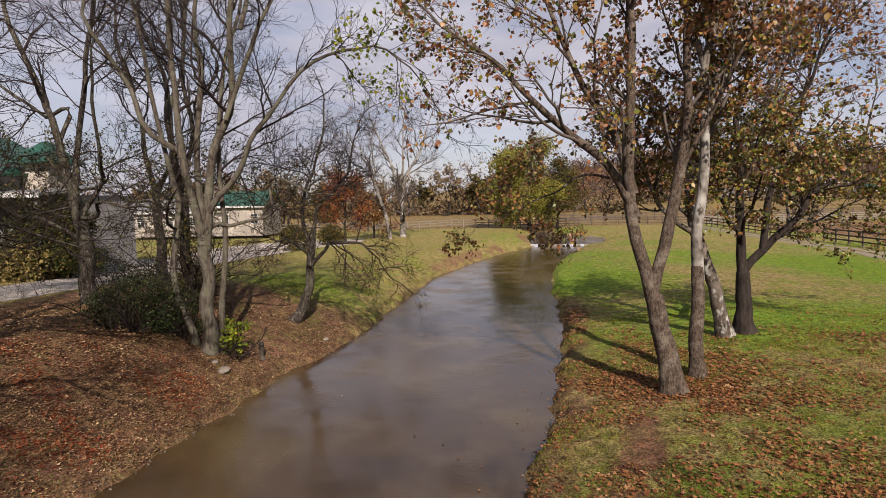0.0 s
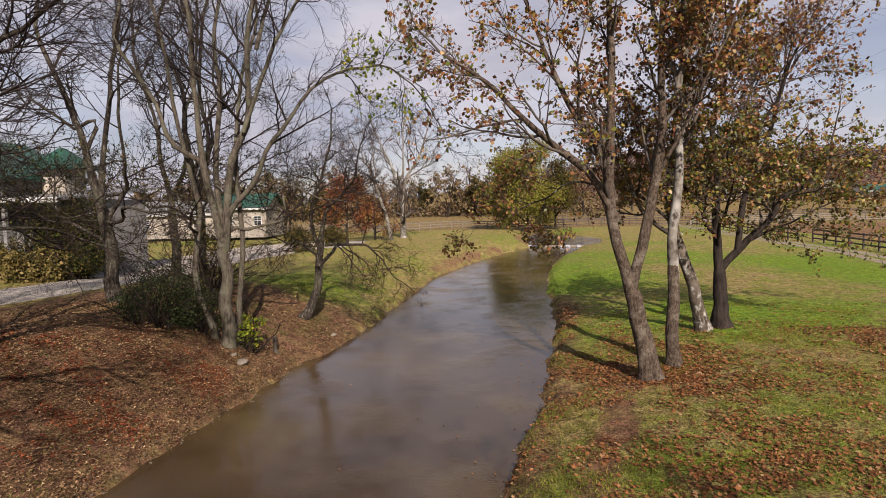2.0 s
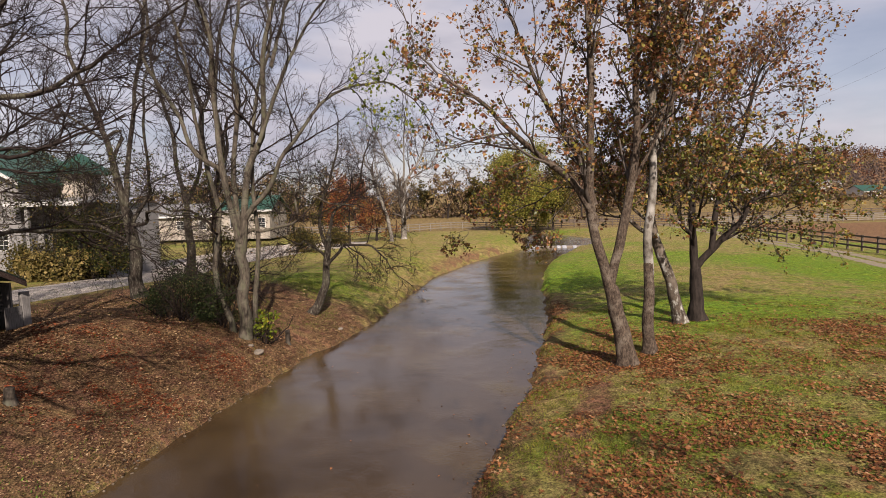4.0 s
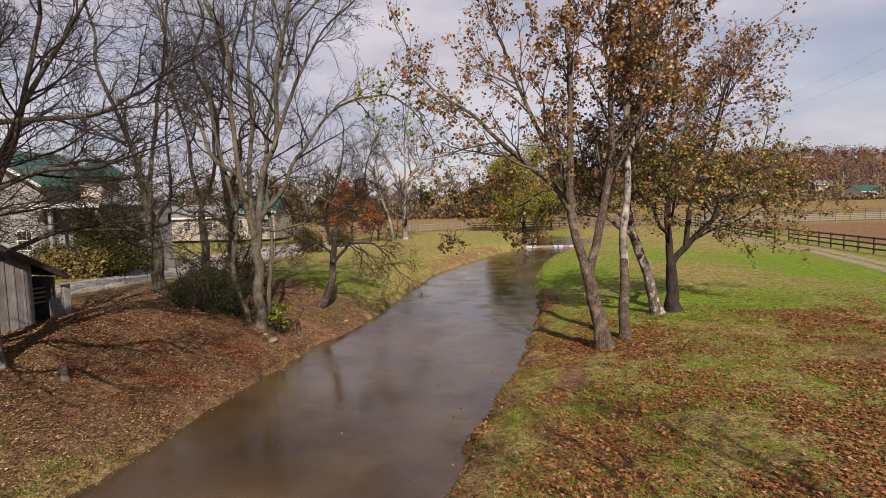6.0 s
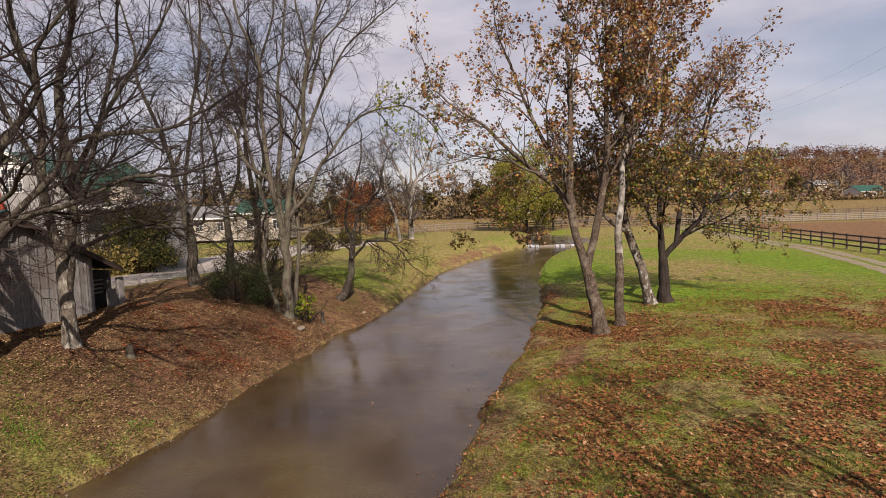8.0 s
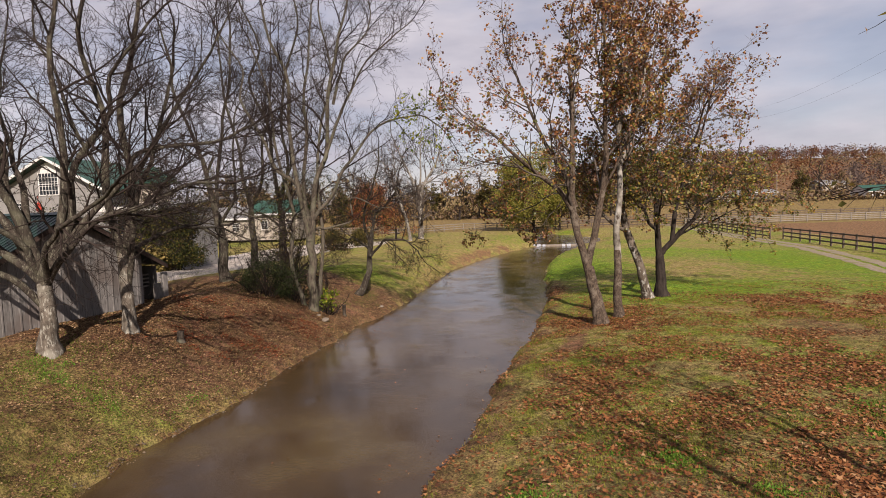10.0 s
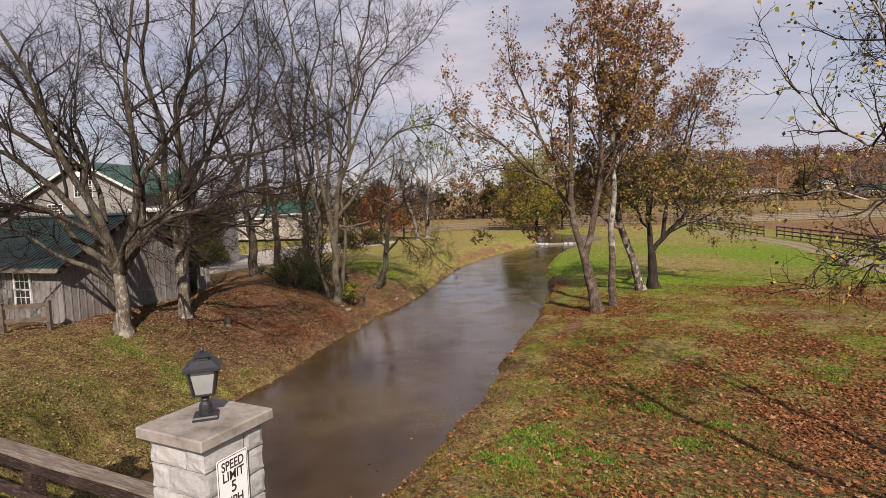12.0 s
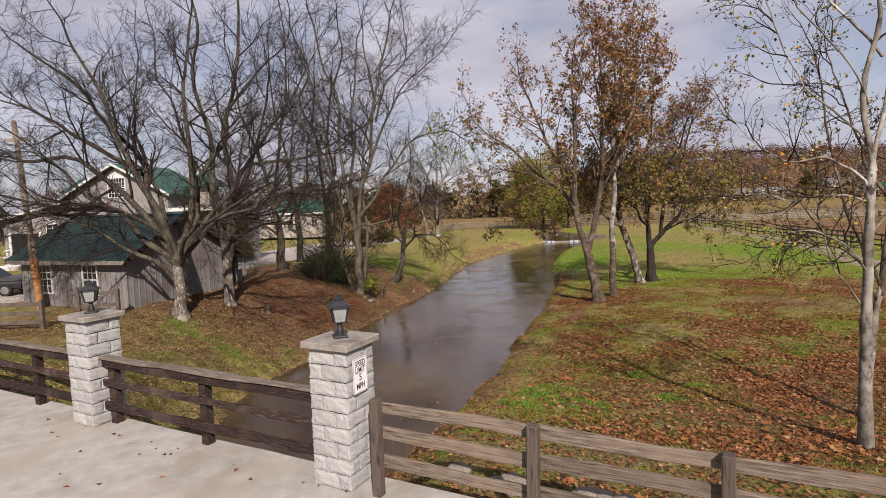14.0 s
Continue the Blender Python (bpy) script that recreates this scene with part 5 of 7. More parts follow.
# bare trees on the left bank
build_tree("bare_tree", (-8.45, 16.5), [
    (0.25, 0.19, ((0, 0, 0), (0.02, 0, 1.6), (0.1, 0, 3.2), (0.05, 0, 4.4))),
    (0.14, 0.05, ((0.0, 0, 3.9), (-0.5, 0.1, 6.0), (-0.9, 0.2, 8.4), (-1.5, 0.2, 11.5), (-2.4, 0.2, 14.4))),
    (0.16, 0.05, ((0.1, 0, 3.9), (0.45, 0.1, 5.6), (1.05, 0.2, 7.6), (1.5, 0.3, 10.2), (2.2, 0.3, 13.8))),
    (0.11, 0.025, ((0.3, 0.0, 5.0), (1.2, -0.1, 5.9), (2.0, -0.2, 6.9), (3.4, -0.3, 7.9), (4.9, -0.4, 8.7), (6.2, -0.3, 8.9), (7.2, -0.3, 8.4))),
    (0.09, 0.025, ((0.95, 0.2, 7.4), (2.2, 0.2, 9.4), (3.8, 0.1, 11.2), (5.6, 0.0, 12.6))),
    (0.08, 0.02, ((1.5, 0.3, 9.6), (2.9, 0.2, 11.6), (4.0, 0.2, 14.0))),
    (0.13, 0.04, ((0.0, 0.1, 3.9), (-0.15, 0.5, 6.5), (0.2, 0.8, 9.5), (0.3, 1.0, 13.6))),
    (0.10, 0.03, ((-0.5, 0.2, 6.2), (-1.5, 0.0, 8.0), (-2.8, -0.3, 9.8), (-4.0, -0.4, 12.0))),
    (0.13, 0.04, ((-0.45, 0.15, 0), (-0.5, 0.2, 1.8), (-0.55, 0.2, 3.8), (-1.3, 0.3, 6.2), (-2.0, 0.4, 9.0), (-3.0, 0.5, 12.4))),
    (0.11, 0.04, ((0.35, 0.3, 0), (0.3, 0.4, 1.9), (0.55, 0.5, 4.2), (0.5, 0.8, 7.0), (1.1, 1.0, 10.4), (1.0, 1.1, 13.4))),
    (0.07, 0.02, ((0.3, 0.1, 4.4), (1.5, 0.5, 4.9), (2.8, 0.8, 5.4), (4.2, 0.9, 5.2))),
], "multi-stemmed bare grey tree leaning over the creek", BARK_GREY, TWIG, 21, (10, 1.4, 3.7), (7, 0.8, 2.1), (5, 0.4, 1.1), (2, 0.2, 0.5), 46, 0.03, 0.14,
    [(LEAF_YELLOW, 420, (0.09, 0.18), 8, 13, "last yellow leaves", (6.2, -0.3, 9.6), 1.7), (LEAF_OLIVE, 1500, (0.04, 0.09), 1, 30, "few dry leaves")], tall=1.3, twig_size=0.0072, group="bare trees on the bank", wiggle=0.34)
build_tree("leaning_tree", (-6.6, 21.3), [
    (0.23, 0.13, ((-0.5, 0, 0), (0.0, 0, 0.5), (0.45, 0, 1.7), (0.55, 0, 3.2), (0.75, 0, 4.4))),
    (0.10, 0.03, ((0.6, 0, 3.2), (0.3, 0.2, 4.8), (0.75, 0.3, 6.6), (1.2, 0.4, 9.2))),
    (0.09, 0.025, ((0.55, 0, 2.6), (1.4, -0.4, 3.4), (2.6, -0.8, 3.3), (3.8, -1.2, 2.4))),
    (0.09, 0.025, ((0.7, 0, 4.2), (1.6, 0.2, 5.4), (2.3, 0.3, 6.5), (2.6, 0.4, 8.4))),
    (0.07, 0.02, ((0.5, 0, 3.0), (-0.6, -0.2, 3.9), (-1.8, -0.4, 4.2))),
], "small crooked tree leaning from the bank with drooping twigs", BARK_MOTTLED, TWIG, 22, (10, 1.0, 2.4), (7, 0.6, 1.5), (5, 0.3, 0.7), (3, 0.15, 0.35), 52, -0.03, 0.20,
    [(LEAF_SYC, 500, (0.05, 0.09), 0, 30, "few rust-brown leaves"), (LEAF_OLIVE, 350, (0.05, 0.09), 0, 5, "few olive leaves")], group="bare trees on the bank", flare=1.4)
build_tree("bare_tree", (-13.72, 4.6), [
    (0.25, 0.20, ((0, 0, 0), (-0.03, 0, 1.2), (-0.05, 0, 2.6))),
    (0.17, 0.04, ((-0.1, 0, 2.5), (-0.85, 0.1, 4.1), (-2.2, 0.1, 5.4), (-3.6, 0.0, 6.1), (-5.8, -0.2, 6.7), (-7.6, -0.3, 7.3))),
    (0.15, 0.03, ((-0.15, 0, 2.5), (-1.5, -0.3, 4.2), (-2.75, -0.5, 4.5), (-4.15, -0.7, 4.9), (-5.5, -0.9, 5.2), (-7.2, -1.1, 5.7))),
    (0.12, 0.025, ((-0.12, 0, 1.7), (-0.95, -0.5, 2.5), (-2.1, -1.0, 3.4), (-2.9, -1.3, 4.0), (-4.4, -1.8, 4.9))),
    (0.08, 0.02, ((-3.2, -0.6, 4.6), (-4.8, -1.2, 4.7), (-6.4, -1.7, 4.2), (-7.8, -2.1, 4.3))),
    (0.17, 0.05, ((-0.05, 0, 2.6), (-0.4, -0.1, 4.6), (-0.95, -0.3, 5.9), (-1.8, -0.5, 7.4), (-3.2, -0.8, 10.4))),
    (0.16, 0.04, ((-0.05, 0, 2.6), (-0.8, 0.3, 4.8), (-1.8, 0.5, 6.6), (-4.0, 0.7, 9.0), (-6.6, 0.8, 11.0))),
    (0.15, 0.04, ((0.02, 0, 2.6), (0.4, 0.1, 3.9), (0.75, 0.2, 5.2), (1.3, 0.2, 6.3), (2.4, 0.1, 7.6), (3.9, 0.0, 9.4))),
    (0.15, 0.04, ((0.0, 0, 2.6), (0.25, 0.2, 4.2), (0.6, 0.3, 6.2), (0.5, 0.4, 9.0), (1.0, 0.5, 12.0))),
    (0.125, 0.04, ((0.05, 0, 2.4), (1.2, -0.1, 3.6), (2.6, -0.3, 4.4), (4.4, -0.6, 4.9), (6.2, -0.8, 5.2))),
    (0.13, 0.04, ((0.1, 0, 2.7), (1.2, 0.4, 4.2), (2.6, 0.8, 5.6), (4.6, 1.1, 6.4), (6.6, 1.3, 6.8))),
    (0.10, 0.035, ((0.05, 0, 2.4), (1.0, -1.0, 3.4), (2.2, -2.2, 4.2), (3.8, -3.4, 4.8), (5.2, -4.2, 5.2))),
    (0.11, 0.03, ((-0.1, 0, 2.6), (-0.9, -1.2, 4.0), (-2.0, -2.4, 5.2), (-3.6, -3.2, 6.8))),
    (0.12, 0.03, ((-1.6, 0.5, 6.2), (-3.0, 0.6, 7.0), (-5.2, 0.5, 7.9), (-7.8, 0.4, 8.9))),
    (0.11, 0.03, ((-0.5, 0.1, 4.4), (-1.6, 1.2, 6.0), (-2.4, 2.2, 8.0), (-3.0, 2.9, 10.4))),
], "wide-spreading bare tree with lichen on its trunk beside the shed", BARK_LICHEN, TWIG, 23, (8, 1.5, 3.9), (7, 0.8, 2.1), (5, 0.4, 1.1), (3, 0.2, 0.5), 44, 0.03, 0.13, tall=1.15, twig_size=0.008, upper=BARK_MOTTLED, group="bare trees on the bank", flare=1.6, wiggle=0.2)
build_tree("bare_tree", (-12.87, 7.45), [
    (0.23, 0.19, ((0, 0, 0), (0.0, 0, 1.4), (-0.05, 0, 3.2))),
    (0.18, 0.05, ((-0.1, 0, 3.0), (-0.45, 0.1, 4.4), (-0.5, 0.1, 7.0), (-0.9, 0.2, 10.0), (-1.2, 0.2, 13.5))),
    (0.18, 0.05, ((0.02, 0, 3.0), (0.35, 0, 4.6), (0.3, 0.1, 7.4), (0.9, 0.2, 10.4), (1.2, 0.3, 13.6))),
    (0.13, 0.06, ((0.05, 0, 1.9), (0.5, -0.1, 2.9), (0.8, -0.2, 4.4), (1.6, -0.4, 6.4), (2.6, -0.6, 8.6))),
    (0.12, 0.03, ((0.3, 0, 5.2), (1.6, -0.3, 6.6), (3.2, -0.6, 8.0), (4.6, -0.8, 9.8))),
    (0.10, 0.02, ((0.4, 0, 3.2), (1.4, 1.6, 4.0), (2.2, 3.4, 3.8), (2.9, 5.2, 2.9))),
    (0.11, 0.03, ((-0.45, 0.1, 5.0), (-1.6, 0.4, 6.6), (-2.6, 0.6, 8.8), (-3.2, 0.7, 11.2))),
], "pale forked bare tree beside the shed", BARK_LICHEN, TWIG, 24, (8, 1.6, 3.8), (6, 0.8, 2.1), (5, 0.4, 1.1), (2, 0.2, 0.5), 46, 0.035, 0.13, tall=1.25, twig_size=0.008, slim=0.85, upper=BARK_MOTTLED, group="bare trees on the bank", flare=1.35)
build_tree("bare_tree", (-14.2, 19.4), [
    (0.30, 0.22, ((0, 0, 0), (-0.1, 0, 2.0), (-0.4, 0, 4.4))),
    (0.19, 0.05, ((-0.4, 0, 4.2), (-1.0, 0, 6.8), (-1.9, 0.1, 9.6), (-3.2, 0.1, 12.6))),
    (0.15, 0.05, ((-0.35, 0, 4.4), (0.1, 0.2, 6.6), (0.2, 0.4, 9.6), (0.6, 0.5, 13.4))),
    (0.12, 0.03, ((-0.2, 0, 3.4), (1.0, -0.5, 4.8), (1.5, -0.8, 6.8), (2.4, -1.1, 9.4))),
    (0.11, 0.03, ((-0.8, 0, 5.8), (-2.0, -0.4, 7.2), (-3.6, -0.8, 8.6))),
    (0.10, 0.02, ((-0.2, 0, 2.6), (-1.6, -0.6, 3.6), (-3.4, -1.0, 4.0), (-5.6, -1.4, 3.6))),
    (0.10, 0.02, ((-0.3, 0, 3.4), (1.6, -0.9, 4.0), (3.2, -1.4, 4.0), (4.8, -1.7, 3.0))),
    (0.05, 0.015, ((-0.2, 0, 3.8), (-2.0, -0.8, 5.0), (-4.2, -1.2, 4.8), (-6.2, -1.4, 3.6))),
    (0.05, 0.015, ((-0.3, 0, 4.4), (1.2, -0.6, 5.2), (2.8, -1.0, 4.8), (4.2, -1.2, 3.8))),
    (0.05, 0.015, ((-0.4, 0, 4.6), (-1.4, 0.8, 5.6), (-3.4, 1.4, 5.4), (-5.4, 1.8, 4.6))),
    (0.05, 0.015, ((-0.1, 0, 2.4), (-1.2, 0.4, 3.6), (-2.8, 0.8, 4.4), (-4.4, 1.0, 4.0))),
], "dark bare tree hung with dry vines", BARK_MOTTLED, TWIG, 25, (8, 1.6, 3.8), (7, 0.8, 2.1), (4, 0.4, 1.1), (2, 0.25, 0.5), 48, 0.025, 0.15,
    [(LEAF_THICK, 7000, (0.05, 0.11), 1, 7, "dark vine leaves hanging about the trunk")], tall=1.35, twig_size=0.008, wiggle=0.35, slim=0.85, group="bare trees on the bank")
build_tree("bare_tree", (-11.6, 21.8), [
    (0.24, 0.18, ((0, 0, 0), (0.05, 0, 2.2), (0.0, 0, 4.6))),
    (0.16, 0.05, ((0, 0, 4.4), (-0.5, 0, 7.0), (-1.1, 0.1, 10.4), (-1.9, 0.1, 14.0))),
    (0.14, 0.05, ((0, 0, 4.5), (0.5, 0, 6.6), (0.7, 0.1, 10.0), (1.2, 0.2, 14.4))),
    (0.10, 0.03, ((0.2, 0, 5.4), (1.4, 0, 7.4), (2.6, 0.1, 9.8))),
    (0.08, 0.02, ((0.0, 0, 3.2), (-1.2, -0.8, 4.2), (-2.8, -1.4, 4.3), (-4.2, -1.8, 3.4))),
    (0.08, 0.02, ((0.0, 0, 3.6), (1.4, -0.8, 4.5), (2.8, -1.2, 4.6), (4.0, -1.5, 3.6))),
], "tall bare tree behind the evergreen bush", BARK_MOTTLED, TWIG, 26, (8, 1.6, 3.8), (7, 0.8, 2.1), (4, 0.4, 1.1), (2, 0.25, 0.5), 48, 0.025, 0.15,
    [(LEAF_THICK, 4000, (0.05, 0.11), 1, 7, "dark vine leaves hanging about the trunk")], tall=1.35, twig_size=0.008, wiggle=0.35, slim=0.85, group="bare trees on the bank")
build_tree("bare_tree", (-15.2, 26.8), [
    (0.28, 0.20, ((0, 0, 0), (0.1, 0, 2.2), (0.0, 0, 4.6))),
    (0.17, 0.05, ((0, 0, 4.4), (-0.6, 0, 7.0), (-1.4, 0.1, 10.4), (-1.8, 0.1, 14.0))),
    (0.15, 0.05, ((0, 0, 4.5), (0.8, 0, 6.6), (1.1, 0.1, 9.6), (1.8, 0.2, 13.0))),
], "bare tree beside the gravel drive", BARK_MOTTLED, TWIG, 27, (11, 1.7, 4.2), (7, 0.9, 2.2), (4, 0.5, 1.2), (2, 0.3, 0.6), 46, 0.04, 0.125, tall=1.35, twig_size=0.009, wiggle=0.35, slim=0.85, group="bare trees on the bank")
build_tree("bare_tree", (-6.2, 75), [
    (0.42, 0.32, ((0, 0, 0), (0.05, 0, 3.0), (0.05, 0, 6.3))),
    (0.25, 0.07, ((0, 0, 6.1), (-0.9, 0, 9.2), (-2.4, 0.2, 12.2), (-4.0, 0.3, 16.2))),
    (0.25, 0.07, ((0.05, 0, 6.1), (0.6, 0, 8.6), (2.0, 0.2, 10.4), (3.2, 0.3, 13.4), (4.2, 0.3, 16.4))),
    (0.18, 0.05, ((0.0, 0, 7.6), (0.3, 0.4, 11.0), (0.2, 0.6, 15.0), (0.8, 0.8, 18.0))),
    (0.14, 0.04, ((0.5, 0, 8.4), (2.6, 0, 9.6), (4.6, 0, 10.6))),
], "pale bare sycamore standing in the meadow", BARK_PALE, TWIG_PALE, 28, (9, 2.2, 4.6), (6, 1.1, 2.6), (5, 0.6, 1.3), (0, 0.25, 0.5), 46, 0.05, 0.14, twig_size=0.010)
build_tree("bare_tree", (-7.4, 70), [
    (0.25, 0.18, ((0, 0, 0), (-0.5, 0, 3.0), (-1.6, 0, 6.5), (-2.4, 0, 9.0))),
    (0.14, 0.04, ((-2.4, 0, 8.8), (-3.6, 0, 11.2), (-5.0, 0, 13.4))),
    (0.12, 0.04, ((-2.0, 0, 8.0), (-1.8, 0, 10.6), (-2.4, 0, 14.0))),
], "leaning bare tree in the meadow", BARK_PALE, TWIG_PALE, 29, (9, 1.6, 3.4), (6, 0.9, 2.0), (4, 0.5, 1.1), (0, 0.25, 0.5), 46, 0.05, 0.15, twig_size=0.010)


def bush(name, centre, size, mat, count, leaf_size, label, seed, stems=10, stem_mat=None, floor_z=None, category="bush", hollow=0.45):
    """A bush: stems fanning from the foot and leaves thick near the outside, with an uneven outline."""
    rng = np.random.default_rng(seed)
    z0 = ground_at(*centre[:2])
    ob = thing(name, Matrix.Translation((centre[0], centre[1], z0 - 0.05)), label, category)
    d = unit(np.stack([rng.normal(0, 0.6, stems), rng.normal(0, 0.6, stems), np.full(stems, 1.0)], -1))
    P, R = grow(rng, np.stack([rng.normal(0, size[0] * 0.15, stems), rng.normal(0, size[1] * 0.15, stems), np.zeros(stems)], -1), d, np.full(stems, size[2] * 0.8), np.full(stems, 0.035), 7, 0.2, 0.02)
    P2, R2 = offshoots(rng, P, R, 12, 0.1, 1.0, (size[2] * 0.22, size[2] * 0.45), 55, 5, 0.22, 0.0, 0.5, 0.4, 0.008)
    v, f = joined([tubes(P, R, 5), tubes(P2, R2, 3)])
    part_mesh("stem_tangle", mesh_of("stem_tangle", v, f, stem_mat or TWIG, True), ob)
    lobes = max(7, int(10 * size[2]))
    a = rng.uniform(0, 2 * np.pi, lobes)
    q = np.sqrt(rng.uniform(0.05, 1, lobes))
    zc = rng.uniform(0.15, 0.85, lobes)
    wide = np.sqrt(np.clip(1 - (zc * 1.05 - 0.25) ** 2, 0.1, 1))
    C = np.stack([np.cos(a) * q * size[0] * 0.72 * wide, np.sin(a) * q * size[1] * 0.72 * wide, zc * size[2] * 0.85], -1)
    rad = rng.uniform(0.25, 0.42, lobes) * min(size[0], size[1], size[2])
    who = rng.integers(0, lobes, count)
    dirs = unit(rng.normal(0, 1, (count, 3)))
    at = C[who] + dirs * (rad[who] * (hollow + (1.12 - hollow) * rng.uniform(0, 1, count) ** 0.6))[:, None]
    at[:, 2] = np.maximum(at[:, 2], rng.uniform(0.03, 0.3, count))
    lv, lf = leaf_faces(rng, at, rng.uniform(*leaf_size, count), 0.2, False, True)
    part_mesh("leaves", mesh_of("leaves", lv, lf, mat), ob)
    return ob


bush("evergreen_bush", (-10.7, 15.9), (2.0, 1.5, 2.8), LEAF_DARK, 7600, (0.035, 0.085), "dense dark evergreen bush among the bare trees", 31, 14)
bush("evergreen_bush", (-9.5, 16.8), (1.2, 1.0, 2.2), LEAF_DARK, 3800, (0.035, 0.08), "low dark evergreen bush at the foot of a tree", 37, 10)
bush("yellow_shrub", (-7.7, 16.7), (0.75, 0.6, 1.9), LEAF_YELLOW, 280, (0.08, 0.20), "small shrub with drooping yellow-green leaves", 32, 7, hollow=0.2)
bush("vine_thicket", (-22.6, 29.8), (2.7, 2.0, 5.6), LEAF_THICK, 22000, (0.08, 0.17), "dense olive thicket beyond the gravel drive", 33, 16)
bush("vine_thicket", (-26.5, 31.0), (3.2, 2.6, 2.6), LEAF_OLIVE, 6000, (0.10, 0.2), "yellowish shrub beside the barn", 34, 12)
bush("vine_thicket", (-24.5, 28.6), (3.0, 1.6, 2.2), REED, 5000, (0.12, 0.28), "clump of tall dry ornamental grass", 35, 12)
bush("clipped_tree", (-15.2, 53.5), (2.0, 2.0, 2.9), LEAF_OLIVE, 3800, (0.12, 0.22), "small round olive tree beside the drive", 36, 6)
bush("clipped_tree", (-13.0, 61.0), (2.0, 2.0, 2.8), LEAF_OLIVE, 3000, (0.12, 0.22), "small round olive tree at the drive's end", 38, 6)
for k, (x, y, w, h) in enumerate(((-11.4, 22.4, 1.2, 3.6), (-10.4, 19.6, 1.1, 4.6))):
    bush("tangled_shrub", (x, y), (w, w * 0.8, h), LEAF_OLIVE, 1300, (0.05, 0.11), "tangled shrub with dry leaves around the trunks", 140 + k, 15, hollow=0.1)


def leafy_tree(name, base, height, radius, trunk_r, mat, count, leaf_size, label, seed, trunk_h=None, bark=None, group="", stems=1, droop=0.0):
    """A tree in leaf: limbs from a short trunk, boughs, and leaves in clumps at their ends."""
    rng = np.random.default_rng(seed)
    z0 = ground_at(*base)
    ob = thing(name, Matrix.Translation((base[0], base[1], z0 - 0.1)), label, "tree", group)
    th = trunk_h or height * 0.25
    P0, R0 = grow(rng, np.zeros((1, 3)), np.array([[0.03, 0, 1.0]]), np.array([height * 0.8]), np.array([trunk_r]), 9, 0.05, 0.05, 0.15)
    n = 16
    P1, R1 = offshoots(rng, P0, R0, n, th / height, 1.0, (radius * 0.7, radius * 1.15), 58, 7, 0.14, 0.05 - droop, 0.5, 0.3, 0.03)
    P2, R2 = offshoots(rng, P1, R1, 6, 0.25, 1.0, (radius * 0.25, radius * 0.5), 48, 5, 0.2, -droop, 0.5, 0.4, 0.02)
    v, f = tubes(P0, R0, 8)
    part_mesh("trunk", mesh_of("trunk", v, f, bark or BARK_DARK, True), ob)
    v, f = joined([tubes(P1, R1, 4), tubes(P2, R2, 3)])
    part_mesh("crown", mesh_of("crown", v, f, TWIG, True), ob)
    lv, lf = leaves(rng, P2, count, leaf_size, radius * 0.085, 0.3 + droop * 3, 0.2)
    part_mesh("leaves", mesh_of("leaves", lv, lf, mat), ob)
    return ob


leafy_tree("willow", (14.0, 93), 16.5, 8.4, 0.35, LEAF_WILLOW, 40000, (0.16, 0.36), "yellow-green willow beside the pond", 51, 1.6, droop=0.13)
leafy_tree("willow", (19.5, 96), 12.0, 6.0, 0.25, LEAF_OLIVE, 13000, (0.16, 0.36), "olive tree beside the pond", 52, 2.0, droop=0.07)
leafy_tree("red_maple", (-12.6, 66), 8.8, 4.0, 0.2, LEAF_RED, 6500, (0.14, 0.26), "small red and orange maple by the drive", 53, 1.5)
leafy_tree("red_maple", (-9.8, 72), 6.5, 3.4, 0.18, LEAF_SYC, 3600, (0.16, 0.30), "small rust-brown tree in the meadow", 54, 1.2)


# ---- far woods, copied from a few trees ----
def far_tree(seed, height, radius, mat, count, bark):
    rng = np.random.default_rng(seed)
    ob = thing("far_tree", Matrix.Translation((0, -900, 0)), "bare and russet tree in the far tree line", "tree", "far tree line")
    P0, R0 = grow(rng, np.zeros((1, 3)), np.array([[0.0, 0, 1.0]]), np.array([height * 0.8]), np.array([0.3]), 8, 0.05, 0.05, 0.15)
    P1, R1 = offshoots(rng, P0, R0, 14, 0.12, 1.0, (radius * 0.7, radius * 1.2), 48, 6, 0.12, 0.08, 0.5, 0.3, 0.05)
    P2, R2 = offshoots(rng, P1, R1, 5, 0.2, 1.0, (radius * 0.3, radius * 0.6), 44, 3, 0.15, 0.04, 0.5, 0.4, 0.035)
    P3, R3 = offshoots(rng, P2, R2, 3, 0.2, 1.0, (radius * 0.15, radius * 0.35), 44, 2, 0.15, 0.04, 0.6, 0.5, 0.025)
    v, f = tubes(P0, R0, 7)
    part_mesh("trunk", mesh_of("trunk", v, f, bark, True), ob)
    v, f = joined([tubes(P1, R1, 4), tubes(P2, R2, 3), tubes(P3, R3, 3)])
    part_mesh("crown", mesh_of("crown", v, f, TWIG, True), ob)
    if count:
        lv, lf = leaves(rng, P3, count, (0.40, 0.80), radius * 0.06)
        part_mesh("leaves", mesh_of("leaves", lv, lf, mat), ob)
    return ob


